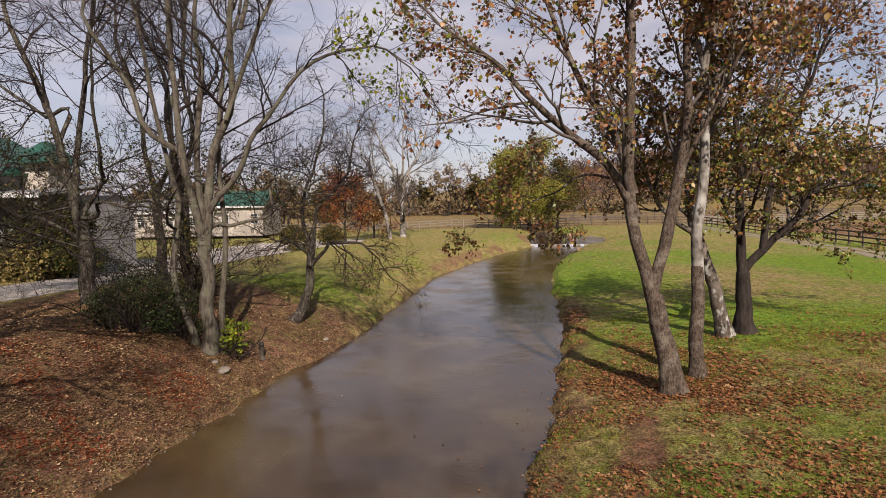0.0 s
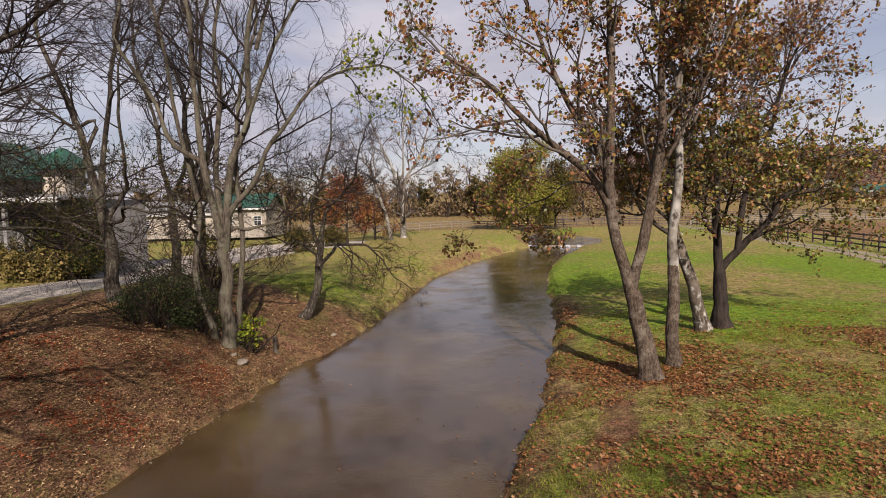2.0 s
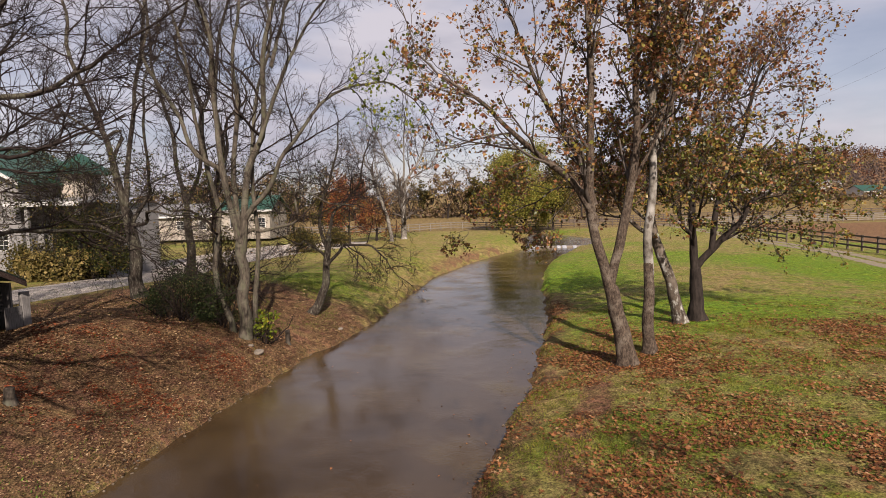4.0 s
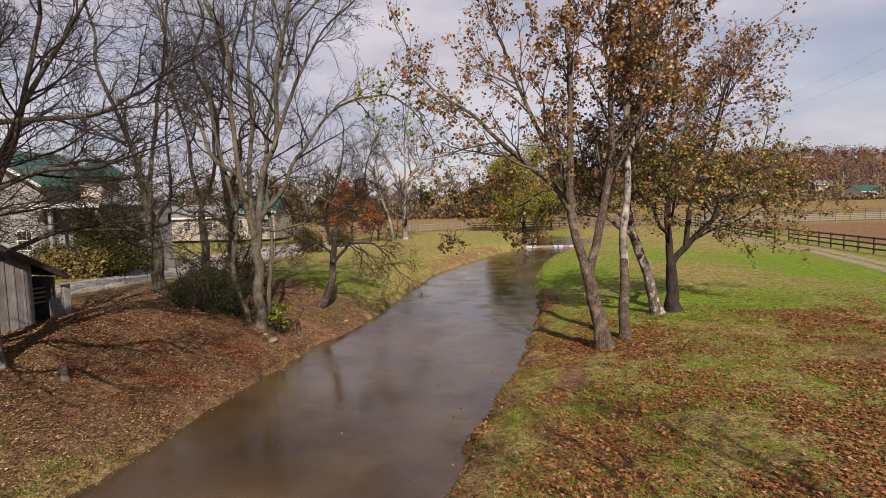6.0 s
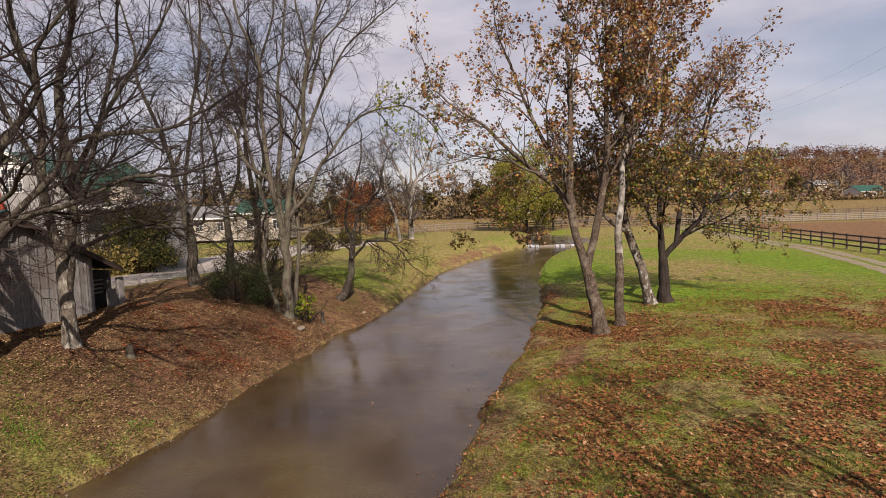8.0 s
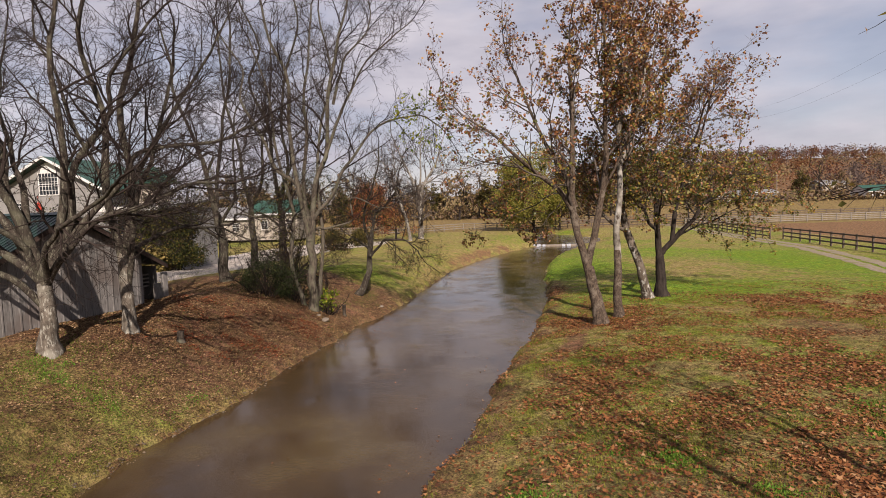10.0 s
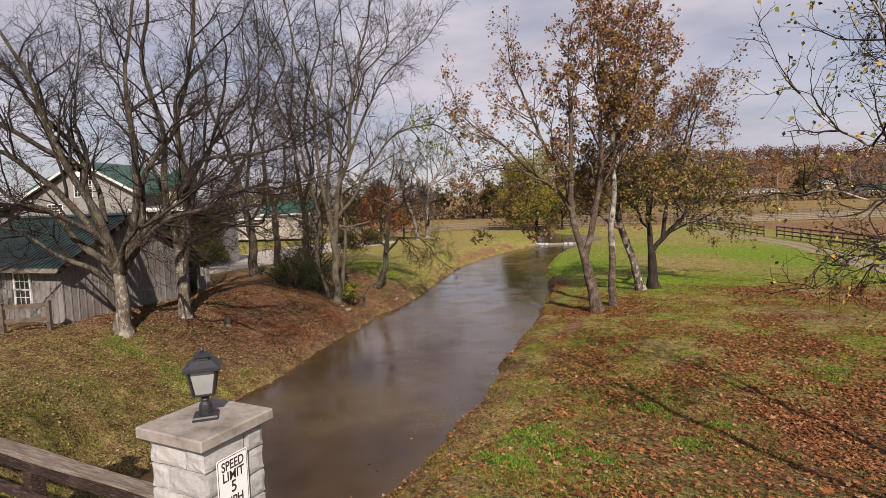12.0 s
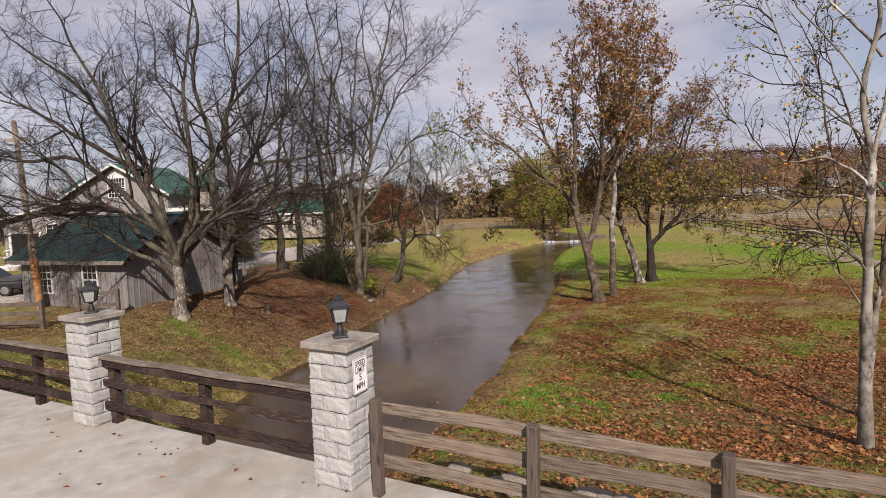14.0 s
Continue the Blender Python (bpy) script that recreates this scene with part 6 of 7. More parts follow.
KINDS = [far_tree(61, 11, 4.0, LEAF_FAR, 700, BARK), far_tree(62, 13, 4.4, LEAF_FAR, 350, BARK_DARK), far_tree(63, 9, 3.8, LEAF_OLIVE, 650, BARK), far_tree(64, 15, 4.2, LEAF_FAR, 120, BARK_DARK)]
rng = random.Random(77)
spots = []
for k in range(54):
    x = -150 + 176 * k / 53 + rng.uniform(-2, 2)
    spots.append((x, 176 + rng.uniform(-8, 30) + 0.1 * abs(x), rng.uniform(0.9, 1.45)))
spots += [(11, 182, 1.35), (16, 190, 1.4), (22, 186, 1.3), (26, 150, 1.1), (32, 160, 1.2), (40, 158, 1.15), (-14, 110, 0.8), (-19, 118, 0.85), (-26, 112, 0.85), (-34, 118, 0.9), (-42, 110, 0.9), (50, 170, 1.1), (60, 175, 1.1), (88, 196, 1.0), (96, 203, 1.15), (110, 200, 0.95), (132, 203, 1.15), (140, 206, 1.25), (147, 204, 1.0), (184, 208, 1.1), (202, 212, 1.2), (222, 214, 1.1), (80, 205, 1.1), (-30, 100, 0.75), (-22, 104, 0.7), (-70, 95, 0.85), (-78, 88, 0.85), (-86, 92, 0.9), (-94, 90, 0.85), (-102, 96, 0.9)]
for k, (x, y, s) in enumerate(spots):
    copy_thing(KINDS[k % 4], Matrix.Translation((x, y, ground_at(x, y) - 0.2)) @ pose(0, 0, 0, 0, 0, 67 * k) @ Matrix.Scale(s, 4))
for k, ob in enumerate(KINDS):
    x, y = (-60 + 14 * k, 205)
    ob.matrix_world = Matrix.Translation((x, y, ground_at(x, y) - 0.2))


def build_hill_wood():
    """The wooded hill: many small crowns, each a cluster of leaf clumps."""
    rng = np.random.default_rng(91)
    n = 1250
    x, y = rng.uniform(20, 420, n), rng.uniform(235, 460, n)
    keep = (land(x, y) > 3.5) & (x > 25 + 0.05 * (y - 200))
    x, y = x[keep], y[keep]
    z = land(x, y)
    n = len(x)
    per = 70
    hgt = rng.uniform(5.5, 11, n)
    # neighbouring trees share a colour, with strangers among them
    tint = value_noise(x, y, 38, 61) + 0.5 * value_noise(x, y, 14, 62) + rng.normal(0, 0.28, n)
    which = np.digitize(tint, (-0.35, 0.12, 0.5))
    for k, (mat, name, label) in enumerate(((LEAF_BARE, "bare_wood", "grey leafless woodland on the far hill"), (LEAF_HILL, "russet_wood", "russet autumn woodland on the far hill"), (LEAF_OCHRE, "ochre_wood", "ochre and orange woodland on the far hill"), (LEAF_FAR, "brown_wood", "brown and olive woodland on the far hill"))):
        w = which == k
        m = int(w.sum())
        d = unit(rng.normal(0, 1, (m, per, 3))) * rng.uniform(0.45, 1.0, (m, per, 1))
        at = np.stack([x, y, z + hgt * 0.55], -1)[w][:, None] + d * np.stack([hgt * 0.42, hgt * 0.42, hgt * 0.52], -1)[w][:, None]
        lv, lf = leaf_faces(rng, at.reshape(-1, 3), rng.uniform(0.5, 1.25, m * per), 0.1, False, True)
        tagged(new(name, mesh_of(name, lv, lf, mat)), label, "woods", kind="stuff")


build_hill_wood()


def build_scrub():
    """The undergrowth along the far tree line."""
    rng = np.random.default_rng(92)
    n = 15000
    x, y = rng.uniform(-170, 60, n), rng.uniform(186, 216, n)
    # and at the foot of the hill, between the houses
    x, y = np.concatenate([x, rng.uniform(55, 330, 15000)]), np.concatenate([y, rng.uniform(228, 244, 9000), rng.uniform(199, 206, 6000)])
    n = len(x)
    top = 3.4 + 2.4 * value_noise(x, y, 9, 31) + 1.5 * value_noise(x, y, 3.5, 32)
    at = np.stack([x, y, land(x, y) + rng.uniform(0, 1, n) * np.maximum(top, 0.6)], -1)
    lv, lf = leaf_faces(rng, at, rng.uniform(0.7, 1.5, n), 0.1, False, True)
    tagged(new("far_scrub", mesh_of("far_scrub", lv, lf, LEAF_FAR)), "brown and olive undergrowth along the far tree line", "woods", kind="stuff")


build_scrub()


# ---- barn and far buildings ----
def gable_house(name, m, length, depth, eave, ridge, wall, roof, label, category="house", over=0.5, windows=(), doors=()):
    """Ridge along local x; front wall at y = 0 facing -y; windows as (x, z, w, h) on the front."""
    h = thing(name, m, label, category)
    part("wall", prism([(0, -0.6), (depth, -0.6), (depth, eave), (depth / 2, ridge - 0.12), (0, eave)], 0, length), wall, h)
    for y0, y1, z0, z1 in ((-over, depth / 2, eave - over * (ridge - eave) / depth * 2, ridge), (depth / 2, depth + over, ridge, eave - over * (ridge - eave) / depth * 2)):
        part("roof", prism([(y0, z0), (y1, z1), (y1, z1 + 0.14), (y0, z0 + 0.14)], -over, length + over), roof, h)
    z0 = eave - over * (ridge - eave) / depth * 2
    part("fascia", boxed(-over, length + over, -over - 0.05, -over, z0 - 0.12, z0 + 0.16), WHITE, h)
    for x, z, w, hh in windows:
        window(h, Matrix.Translation((x, -0.03, z)), w, hh, 2, 4)
    for x, w, hh in doors:
        # a near-black slab on the wall paints the shade of an open doorway
        part("door", boxed(x - w / 2, x + w / 2, -0.06, 0.05, -0.4, hh), INSIDE_SHADE, h, "dark slab as the shade in an open doorway")
    return h


def build_barn():
    """The grey barn: a gable towards the creek with lower wings on both sides."""
    yaw = -8
    b = thing("barn", pose(-33.3, 32.0, 2.3, 0, 0, yaw), "large grey barn with green metal roof and white trim", "barn")
    # the gable end: peak 8.7 over the ground, front at local y = 0
    outline = [(-5.3, -0.6), (5.0, -0.6), (5.0, 6.1), (0, 8.6), (-5.3, 6.0)]
    bm = bmesh.new()
    rings = [[bm.verts.new((x, y, z)) for x, z in outline] for y in (0, 7)]
    bm.faces.new(rings[0])
    bm.faces.new(rings[1][::-1])
    for i in range(5):
        bm.faces.new((rings[0][(i + 1) % 5], rings[0][i], rings[1][i], rings[1][(i + 1) % 5]))
    bmesh.ops.recalc_face_normals(bm, faces=bm.faces)
    part("wall", bm, WALL_GREY, b)
    for sx, x1, z1 in ((-1, -5.9, 5.72), (1, 5.6, 5.8)):
        bm = bmesh.new()
        v = [bm.verts.new(p) for p in ((0, -0.6, 8.72), (x1, -0.6, z1), (x1, 7.4, z1), (0, 7.4, 8.72), (0, -0.6, 8.88), (x1, -0.6, z1 + 0.16), (x1, 7.4, z1 + 0.16), (0, 7.4, 8.88))]
        for q in ((0, 1, 2, 3), (4, 5, 6, 7), (0, 1, 5, 4), (1, 2, 6, 5), (2, 3, 7, 6), (3, 0, 4, 7)):
            bm.faces.new([v[i] for i in q])
        bmesh.ops.recalc_face_normals(bm, faces=bm.faces)
        part("roof", bm, ROOF_BARN, b)
        bm = bmesh.new()
        v = [bm.verts.new(p) for p in ((0, -0.66, 8.68), (x1, -0.66, z1 - 0.04), (x1, -0.66, z1 + 0.18), (0, -0.66, 8.90), (0, -0.6, 8.68), (x1, -0.6, z1 - 0.04), (x1, -0.6, z1 + 0.18), (0, -0.6, 8.90))]
        for q in ((0, 1, 2, 3), (4, 5, 6, 7), (0, 1, 5, 4), (1, 2, 6, 5), (2, 3, 7, 6), (3, 0, 4, 7)):
            bm.faces.new([v[i] for i in q])
        bmesh.ops.recalc_face_normals(bm, faces=bm.faces)
        part("barge_board", bm, WHITE, b, "white painted gable trim")
    # left wing, lower
    turned = Matrix(((0, 1, 0, 0), (1, 0, 0, 0), (0, 0, 1, 0), (0, 0, 0, 1)))
    part("wing_wall", prism([(-13.5, -0.6), (-5.3, -0.6), (-5.3, 5.5), (-13.5, 3.9)], 0.6, 14, turned), WALL_GREY, b)
    part("wing_roof", prism([(-14.2, 3.85), (-5.3, 5.6), (-5.3, 5.75), (-14.2, 4.0)], -0.05, 14.4, turned), ROOF_BARN, b)
    part("wing_fascia", prism([(-14.2, 3.82), (-5.3, 5.57), (-5.3, 5.76), (-14.2, 4.01)], -0.12, -0.06, turned), WHITE, b)
    # no real opening: a dark slab coloured like the shade within
    part("door_opening", boxed(-12.6, -9.4, 0.52, 0.62, -0.3, 2.7), INSIDE_SHADE, b, "dark slab as the shade in an open doorway")
    for x in (-12.75, -9.3):
        part("door_frame", boxed(x - 0.12, x + 0.12, 0.46, 0.6, -0.3, 2.85), WHITE, b)
    # right wing with a porch
    part("wing_wall", boxed(5.0, 10.0, 1.2, 7, -0.6, 4.5), WALL_GREY, b)
    # dark panel that colours in the porch's shade
    part("porch_shade", boxed(6.2, 9.6, 1.12, 1.2, -0.4, 2.9), INSIDE_SHADE, b, "dark panel as the shade under the porch")
    part("porch_roof", prism([(-1.2, 4.45), (8.5, 5.3), (8.5, 5.45), (-1.2, 4.6)], 5.05, 10.4), ROOF_GREY, b)
    part("wing_fascia", boxed(5.05, 10.4, -1.27, -1.2, 4.35, 4.65), WHITE, b)
    for x in (6.4, 10.0):
        part("porch_post", boxed(x - 0.12, x + 0.12, -1.0, -0.82, -0.6, 4.45), WALL_GREY, b)
    # raised green roof lights behind
    for x, y in ((6.2, 4.0), (-8.0, 5.0)):
        bm = bmesh.new()
        box(bm, x - 0.9, x + 0.9, y - 0.9, y + 0.9, 4.3, 6.6)
        lantern = part("roof_lantern", bm, WALL_STONE, b, "pale louvred roof lantern")
        part("lantern_roof", ring(bmesh.new(), 4, ((2.2, 0), (2.2, 0.1), (0.2, 1.5))), ROOF_BARN, lantern).matrix_local = Matrix.Translation((x, y, 6.6))
    window(b, Matrix.Translation((-0.1, -0.03, 5.85)), 1.7, 1.7, 6, 5)
    arch = bmesh.new()
    ring(arch, 16, ((0.85, 0), (0.85, 0.05)), Matrix.Translation((-0.1, 0.02, 7.55)) @ pose(0, 0, 0, 90, 0, 0))
    part("window_arch", arch, WHITE, b)
    window(b, Matrix.Translation((-7.9, 0.57, 2.0)), 1.3, 1.5, 2, 4)
    part("shutter_panel", boxed(-8.6, -7.2, 0.5, 0.6, 3.55, 4.05), WHITE, b)
    window(b, Matrix.Translation((-3.0, -0.03, 4.3)), 1.4, 0.9, 4, 4)
    window(b, Matrix.Translation((3.4, -0.03, 1.5)), 1.1, 1.3, 3, 4)
    return b


build_barn()
wreath = thing("red_ornament", pose(-34.2, 31.75, 7.1, 0, 0, -8), "red cloth ornament hanging on the barn's gable", "ornament")
part("bow", ring(bmesh.new(), 8, ((0.05, -0.35), (0.30, -0.15), (0.22, 0.1), (0.28, 0.3), (0.04, 0.45)), pose(0, 0, 0, 0, 0, 0) @ Matrix.Diagonal((1, 0.35, 1, 1))), RED_CLOTH, wreath)
part("hanger", boxed(-0.015, 0.015, -0.02, 0.02, 0.4, 1.0), RED_CLOTH, wreath)

gable_house("stable", pose(-33.9, 78, 2.1, 0, 0, 0), 7.4, 9, 3.8, 5.8, WALL_STONE, ROOF_BARN, "pale stone stable with a green roof", "stable", windows=[(2.0, 1.2, 1.0, 1.3), (6.2, 1.2, 1.0, 1.3)])
gable_house("stable", pose(-46.6, 79, 2.1, 0, 0, 0), 12.2, 8, 3.1, 4.8, WALL_STONE, ROOF_GREY, "long stable wing with a pale metal roof", "stable", windows=[(2.0, 1.0, 1.0, 1.2), (6.2, 1.0, 1.0, 1.2), (9.6, 1.0, 1.0, 1.2)])
gable_house("far_house", pose(168, 219, 4.6, 0, 0, 10), 13, 9, 2.2, 4.6, WHITE, ROOF_BARN, "white farmhouse with a green roof below the hill", windows=[(3, 0.6, 1.2, 1.0), (10, 0.6, 1.2, 1.0)])
gable_house("far_house", pose(158, 232, 8.0, 0, 0, 6), 12, 8, 2.4, 4.0, WALL_STONE, ROOF_GREY, "pale house with a white roof on the slope", windows=[(3, 0.6, 1.2, 1.0)])
gable_house("far_house", pose(104, 214, 4.4, 0, 0, -8), 9, 8, 2.0, 4.0, WHITE, ROOF_GREY, "small white house at the foot of the hill", windows=[(3, 0.6, 1.2, 1.0), (7, 0.6, 1.2, 1.0)])
gable_house("far_house", pose(118, 222, 5.6, 0, 0, 0), 15, 9, 2.0, 3.2, WALL_GREY, ROOF_GREY, "long low house at the foot of the hill", windows=[(4, 0.5, 1.2, 1.0), (14, 0.5, 1.2, 1.0)])
gable_house("far_house", pose(190, 226, 6.0, 0, 0, 0), 16, 9, 2.2, 3.8, WALL_STONE, ROOF_GREY, "long pale house on the slope", windows=[(4, 0.5, 1.2, 1.0)])


# ---- poles, vehicle, loose things ----
def build_pole(x, y, top, lean, label, r=0.15, orange=True):
    z = ground_at(x, y)
    p = thing("utility_pole", Matrix.Translation((x, y, z - 0.2)) @ pose(0, 0, 0, 0, lean, 0), label, "utility pole")
    part("shaft", ring(bmesh.new(), 12, ((r, 0.0), (r * 0.95, 2.6), (r * 0.65, top))), POLE_WOOD, p)
    if orange:
        part("sleeve", ring(bmesh.new(), 12, ((r * 1.06, 0.0), (r * 1.04, 2.2), (r * 1.01, 2.5))), POLE_ORANGE, p, "orange-stained lower part")
    part("cross_arm", boxed(-0.5, 0.5, -0.06, 0.06, top - 0.9, top - 0.76), POLE_WOOD, p)
    return p


build_pole(-20.95, 6.0, 8.6, -3.0, "leaning timber utility pole, its foot stained orange")
build_pole(118, 196, 11, 0, "far timber utility pole", 0.2, False)
build_pole(150, 204, 11, 0, "far timber utility pole", 0.2, False)


def build_car():
    c = thing("car", pose(-27.6, 10.6, ground_at(-27.6, 10.6), 0, 0, 12), "dark parked car beside the shed", "car")
    body = prism([(-0.9, 0.35), (0.9, 0.35), (0.92, 0.75), (0.85, 0.98), (-0.85, 0.98), (-0.92, 0.75)], -2.3, 2.3)
    bmesh.ops.bevel(body, geom=body.edges[:], offset=0.08, segments=2, affect="EDGES")
    part("body", body, CAR_PAINT, c)
    cabin = bmesh.new()
    lo = [cabin.verts.new(p) for p in ((-1.7, -0.82, 0.96), (1.0, -0.82, 0.96), (1.0, 0.82, 0.96), (-1.7, 0.82, 0.96))]
    hi = [cabin.verts.new(p) for p in ((-1.2, -0.65, 1.55), (0.3, -0.65, 1.55), (0.3, 0.65, 1.55), (-1.2, 0.65, 1.55))]
    cabin.faces.new(hi)
    for i in range(4):
        cabin.faces.new((lo[i], lo[(i + 1) % 4], hi[(i + 1) % 4], hi[i]))
    part("cabin", cabin, CAR_GLASS, c, "dark tinted glass")
    part("roof_panel", boxed(-1.2, 0.3, -0.66, 0.66, 1.55, 1.60, None, 0.02), CAR_PAINT, c)
    for x in (-1.45, 1.45):
        for y in (-0.86, 0.86):
            w = new("wheel")
            w.parent, w.matrix_local = c, Matrix.Translation((x, y, 0.33)) @ pose(0, 0, 0, 90, 0, 0)
            part("tyre", ring(bmesh.new(), 20, ((0.20, -0.1), (0.31, -0.1), (0.33, -0.06), (0.33, 0.06), (0.31, 0.1), (0.20, 0.1))), TYRE, w)
            part("rim", ring(bmesh.new(), 20, ((0.06, -0.108), (0.2, -0.104), (0.2, 0.104), (0.06, 0.108))), CHROME, w)
    part("bumper", boxed(2.25, 2.36, -0.8, 0.8, 0.38, 0.52, None, 0.02), CHROME, c)
    return c


build_car()

fountain = thing("garden_fountain", pose(-40.5, 27.5, ground_at(-40.5, 27.5)), "white tiered garden fountain in the yard", "fountain")
part("bowl", ring(bmesh.new(), 20, ((0.9, 0), (1.0, 0.35), (0.9, 0.4), (0.3, 0.45))), WHITE, fountain)
part("stem", ring(bmesh.new(), 14, ((0.22, 0.42), (0.12, 0.8), (0.5, 1.1), (0.52, 1.16), (0.1, 1.2), (0.08, 1.5), (0.28, 1.66), (0.05, 1.75))), WHITE, fountain)

# wires high over the paddock
for k in range(2):
    cu = bpy.data.curves.new("power_line", "CURVE")
    cu.dimensions, cu.bevel_depth = "3D", 0.013
    sp = cu.splines.new("POLY")
    sp.points.add(24)
    for i, pt in enumerate(sp.points):
        s = i / 24
        pt.co = (62 + 45 * s, 40 + 150 * s, 33 + 4 * s - 3.4 * k - 12 * s * (1 - s), 1)
    cu.materials.append(ROOF_GREY)
    tagged(new("power_line", cu), "thin grey overhead power line", "power line", "power lines")


# ---- stones, stumps and roots ----
def stone_mesh(seed, r):
    rng = random.Random(seed)
    bm = bmesh.new()
    bmesh.ops.create_icosphere(bm, subdivisions=2, radius=r)
    o = Vector((seed * 3.1, seed * 1.7, 0))
    for v in bm.verts:
        v.co *= 1 + 0.28 * noise.noise(v.co / r * 1.3 + o)
        v.co.z *= 0.55
        v.co.x *= 1.25
    me = bpy.data.meshes.new("stone")
    bm.to_mesh(me)
    bm.free()
    me.materials.append(STONE)
    return me


STONES = [stone_mesh(k, 1.0) for k in range(5)]
rng = random.Random(5)
# rubble at the foot of the fence by the bridge
for k in range(16):
    u, d = rng.uniform(-3.4, -0.6), rng.uniform(0.5, 1.7)
    p = along(u, d)
    ob = new("rubble_stone", STONES[k % 5])
    s = rng.uniform(0.08, 0.24)
    ob.matrix_world = Matrix.Translation((p.x, p.y, ground_at(p.x, p.y) + s * 0.2)) @ pose(0, 0, 0, rng.uniform(-15, 15), rng.uniform(-15, 15), rng.uniform(0, 360)) @ Matrix.Scale(s, 4)
    tagged(ob, "pale rough stone in the rubble below the fence", "stone", "rubble below the fence")
for x, y, s in ((-7.6, 15.5, 0.2), (-8.0, 15.8, 0.12), (-5.4, 20.6, 0.12)):
    ob = new("bank_stone", STONES[int(abs(x * 7)) % 5])
    ob.matrix_world = Matrix.Translation((x, y, ground_at(x, y) + s * 0.2)) @ pose(0, 0, 0, 0, 0, x * 57) @ Matrix.Scale(s, 4)
    tagged(ob, "pale flat stone on the leaf-covered bank", "stone", "stones on the bank")


def build_stump(x, y, r, h):
    bm = bmesh.new()
    ring(bm, 14, ((r * 1.5, -0.1), (r * 1.1, 0.12), (r, h), (r * 0.8, h + 0.02)))
    for v in bm.verts:
        v.co += Vector((noise.noise(v.co * 6), noise.noise(v.co * 6 + Vector((9, 0, 0))), 0.6 * noise.noise(v.co * 5))) * 0.05
    ob = part("tree_stump", bm, BARK, None)
    ob.location = (x, y, ground_at(x, y))
    tagged(ob, "short weathered tree stump among fallen leaves", "stump")


build_stump(-11.3, 8.0, 0.13, 0.38)
build_stump(-7.0, 17.4, 0.09, 0.55)


# ---- loose cover: leaves, grass and waterline pebbles ----
def scatter(n, x0, x1, y0, y1, weight, seed):
    rng = np.random.default_rng(seed)
    x, y = rng.uniform(x0, x1, n), rng.uniform(y0, y1, n)
    left, right = banks(y)
    keep = rng.uniform(0, 1, n) < weight(x, y, left - x, x - right)
    return rng, x[keep], y[keep]


def right_leaves(x, y, dl, dr):
    a = np.exp(-(((x - 8.5) / 9.5) ** 2 + ((y + 1.5) / 11.5) ** 2)) * (1 - 0.15 * smoothstep(y, -4, 2) * (1 - smoothstep(x, 5, 11)))
    a = np.maximum(a, 0.75 * np.exp(-(((x - 6) / 3.5) ** 2 + ((y - 13) / 5.0) ** 2)))
    a = np.maximum(a, 0.45 * (1 - smoothstep(dr, 0.2, 1.6)))
    a = np.maximum(a, 0.95 * np.exp(-(((x - 16.5) / 7.0) ** 2 + ((y - 11.0) / 5.5) ** 2)))
    clump = 0.42 + 0.95 * value_noise(x, y, 1.6, 12) + 0.65 * value_noise(x, y, 0.6, 15)
    return a * np.clip(clump, 0.06 + 0.22 * (1 - smoothstep(y, -4, 4)), 1.2) * (dr > 0.0)


rng_l, lx, ly = scatter(640000, -6, 26, -11.3, 26, right_leaves, 101)
size = rng_l.uniform(0.035, 0.105, len(lx)) * np.where(rng_l.uniform(0, 1, len(lx)) < 0.16, 1.45, 1.0)
big = size > 0.088
where = np.stack([lx, ly, land(lx, ly) + rng_l.uniform(0.012, 0.045, len(lx))], -1)
lv, lf = leaf_faces(rng_l, where[big], size[big], 0, True)
tagged(new("fallen_leaves", mesh_of("fallen_leaves", lv, lf, LITTER)), "large curled brown sycamore leaves lying on the grass", "fallen leaves", kind="stuff")
lv, lf = leaf_faces(rng_l, where[~big], size[~big] * 1.15, 0, True, True)
tagged(new("leaf_crumbs", mesh_of("leaf_crumbs", lv, lf, LITTER)), "small broken brown leaves between the blades of grass", "fallen leaves", kind="stuff")


def left_leaves(x, y, dl, dr):
    a = smoothstep(y, -14, -3) * (0.55 + 0.45 * smoothstep(y, 1, 7)) * (1 - smoothstep(y, 19, 26)) * (1 - smoothstep(dl, 7, 12)) * 0.95
    clump = 0.5 + 0.7 * value_noise(x, y, 1.3, 14)
    return a * np.clip(clump + 0.2, 0.05, 1) * (dl > 0.0)


rng_l, lx, ly = scatter(320000, -20, -4, -9, 26, left_leaves, 102)
lv, lf = leaf_faces(rng_l, np.stack([lx, ly, land(lx, ly) + rng_l.uniform(0.008, 0.03, len(lx))], -1), rng_l.uniform(0.03, 0.085, len(lx)) * (0.85 + 0.15 * smoothstep(ly, -2, 7)), 0, True, True)
tagged(new("leaf_litter", mesh_of("leaf_litter", lv, lf, LITTER_SMALL)), "small dry brown leaves covering the bank", "fallen leaves", kind="stuff")


def red_drift(x, y, dl, dr):
    w = sum(np.exp(-(((x - a) / 1.5) ** 2 + ((y - b) / 0.9) ** 2)) for a, b in ((-8.8, 9.6), (-10.4, 10.6), (-9.2, 14.2), (-12.4, 11.8), (-11.6, 8.6), (-7.6, 13.6)))
    return np.clip(w, 0, 1) * np.clip(0.35 + value_noise(x, y, 0.6, 18), 0, 0.8) * (dl > 0.2)


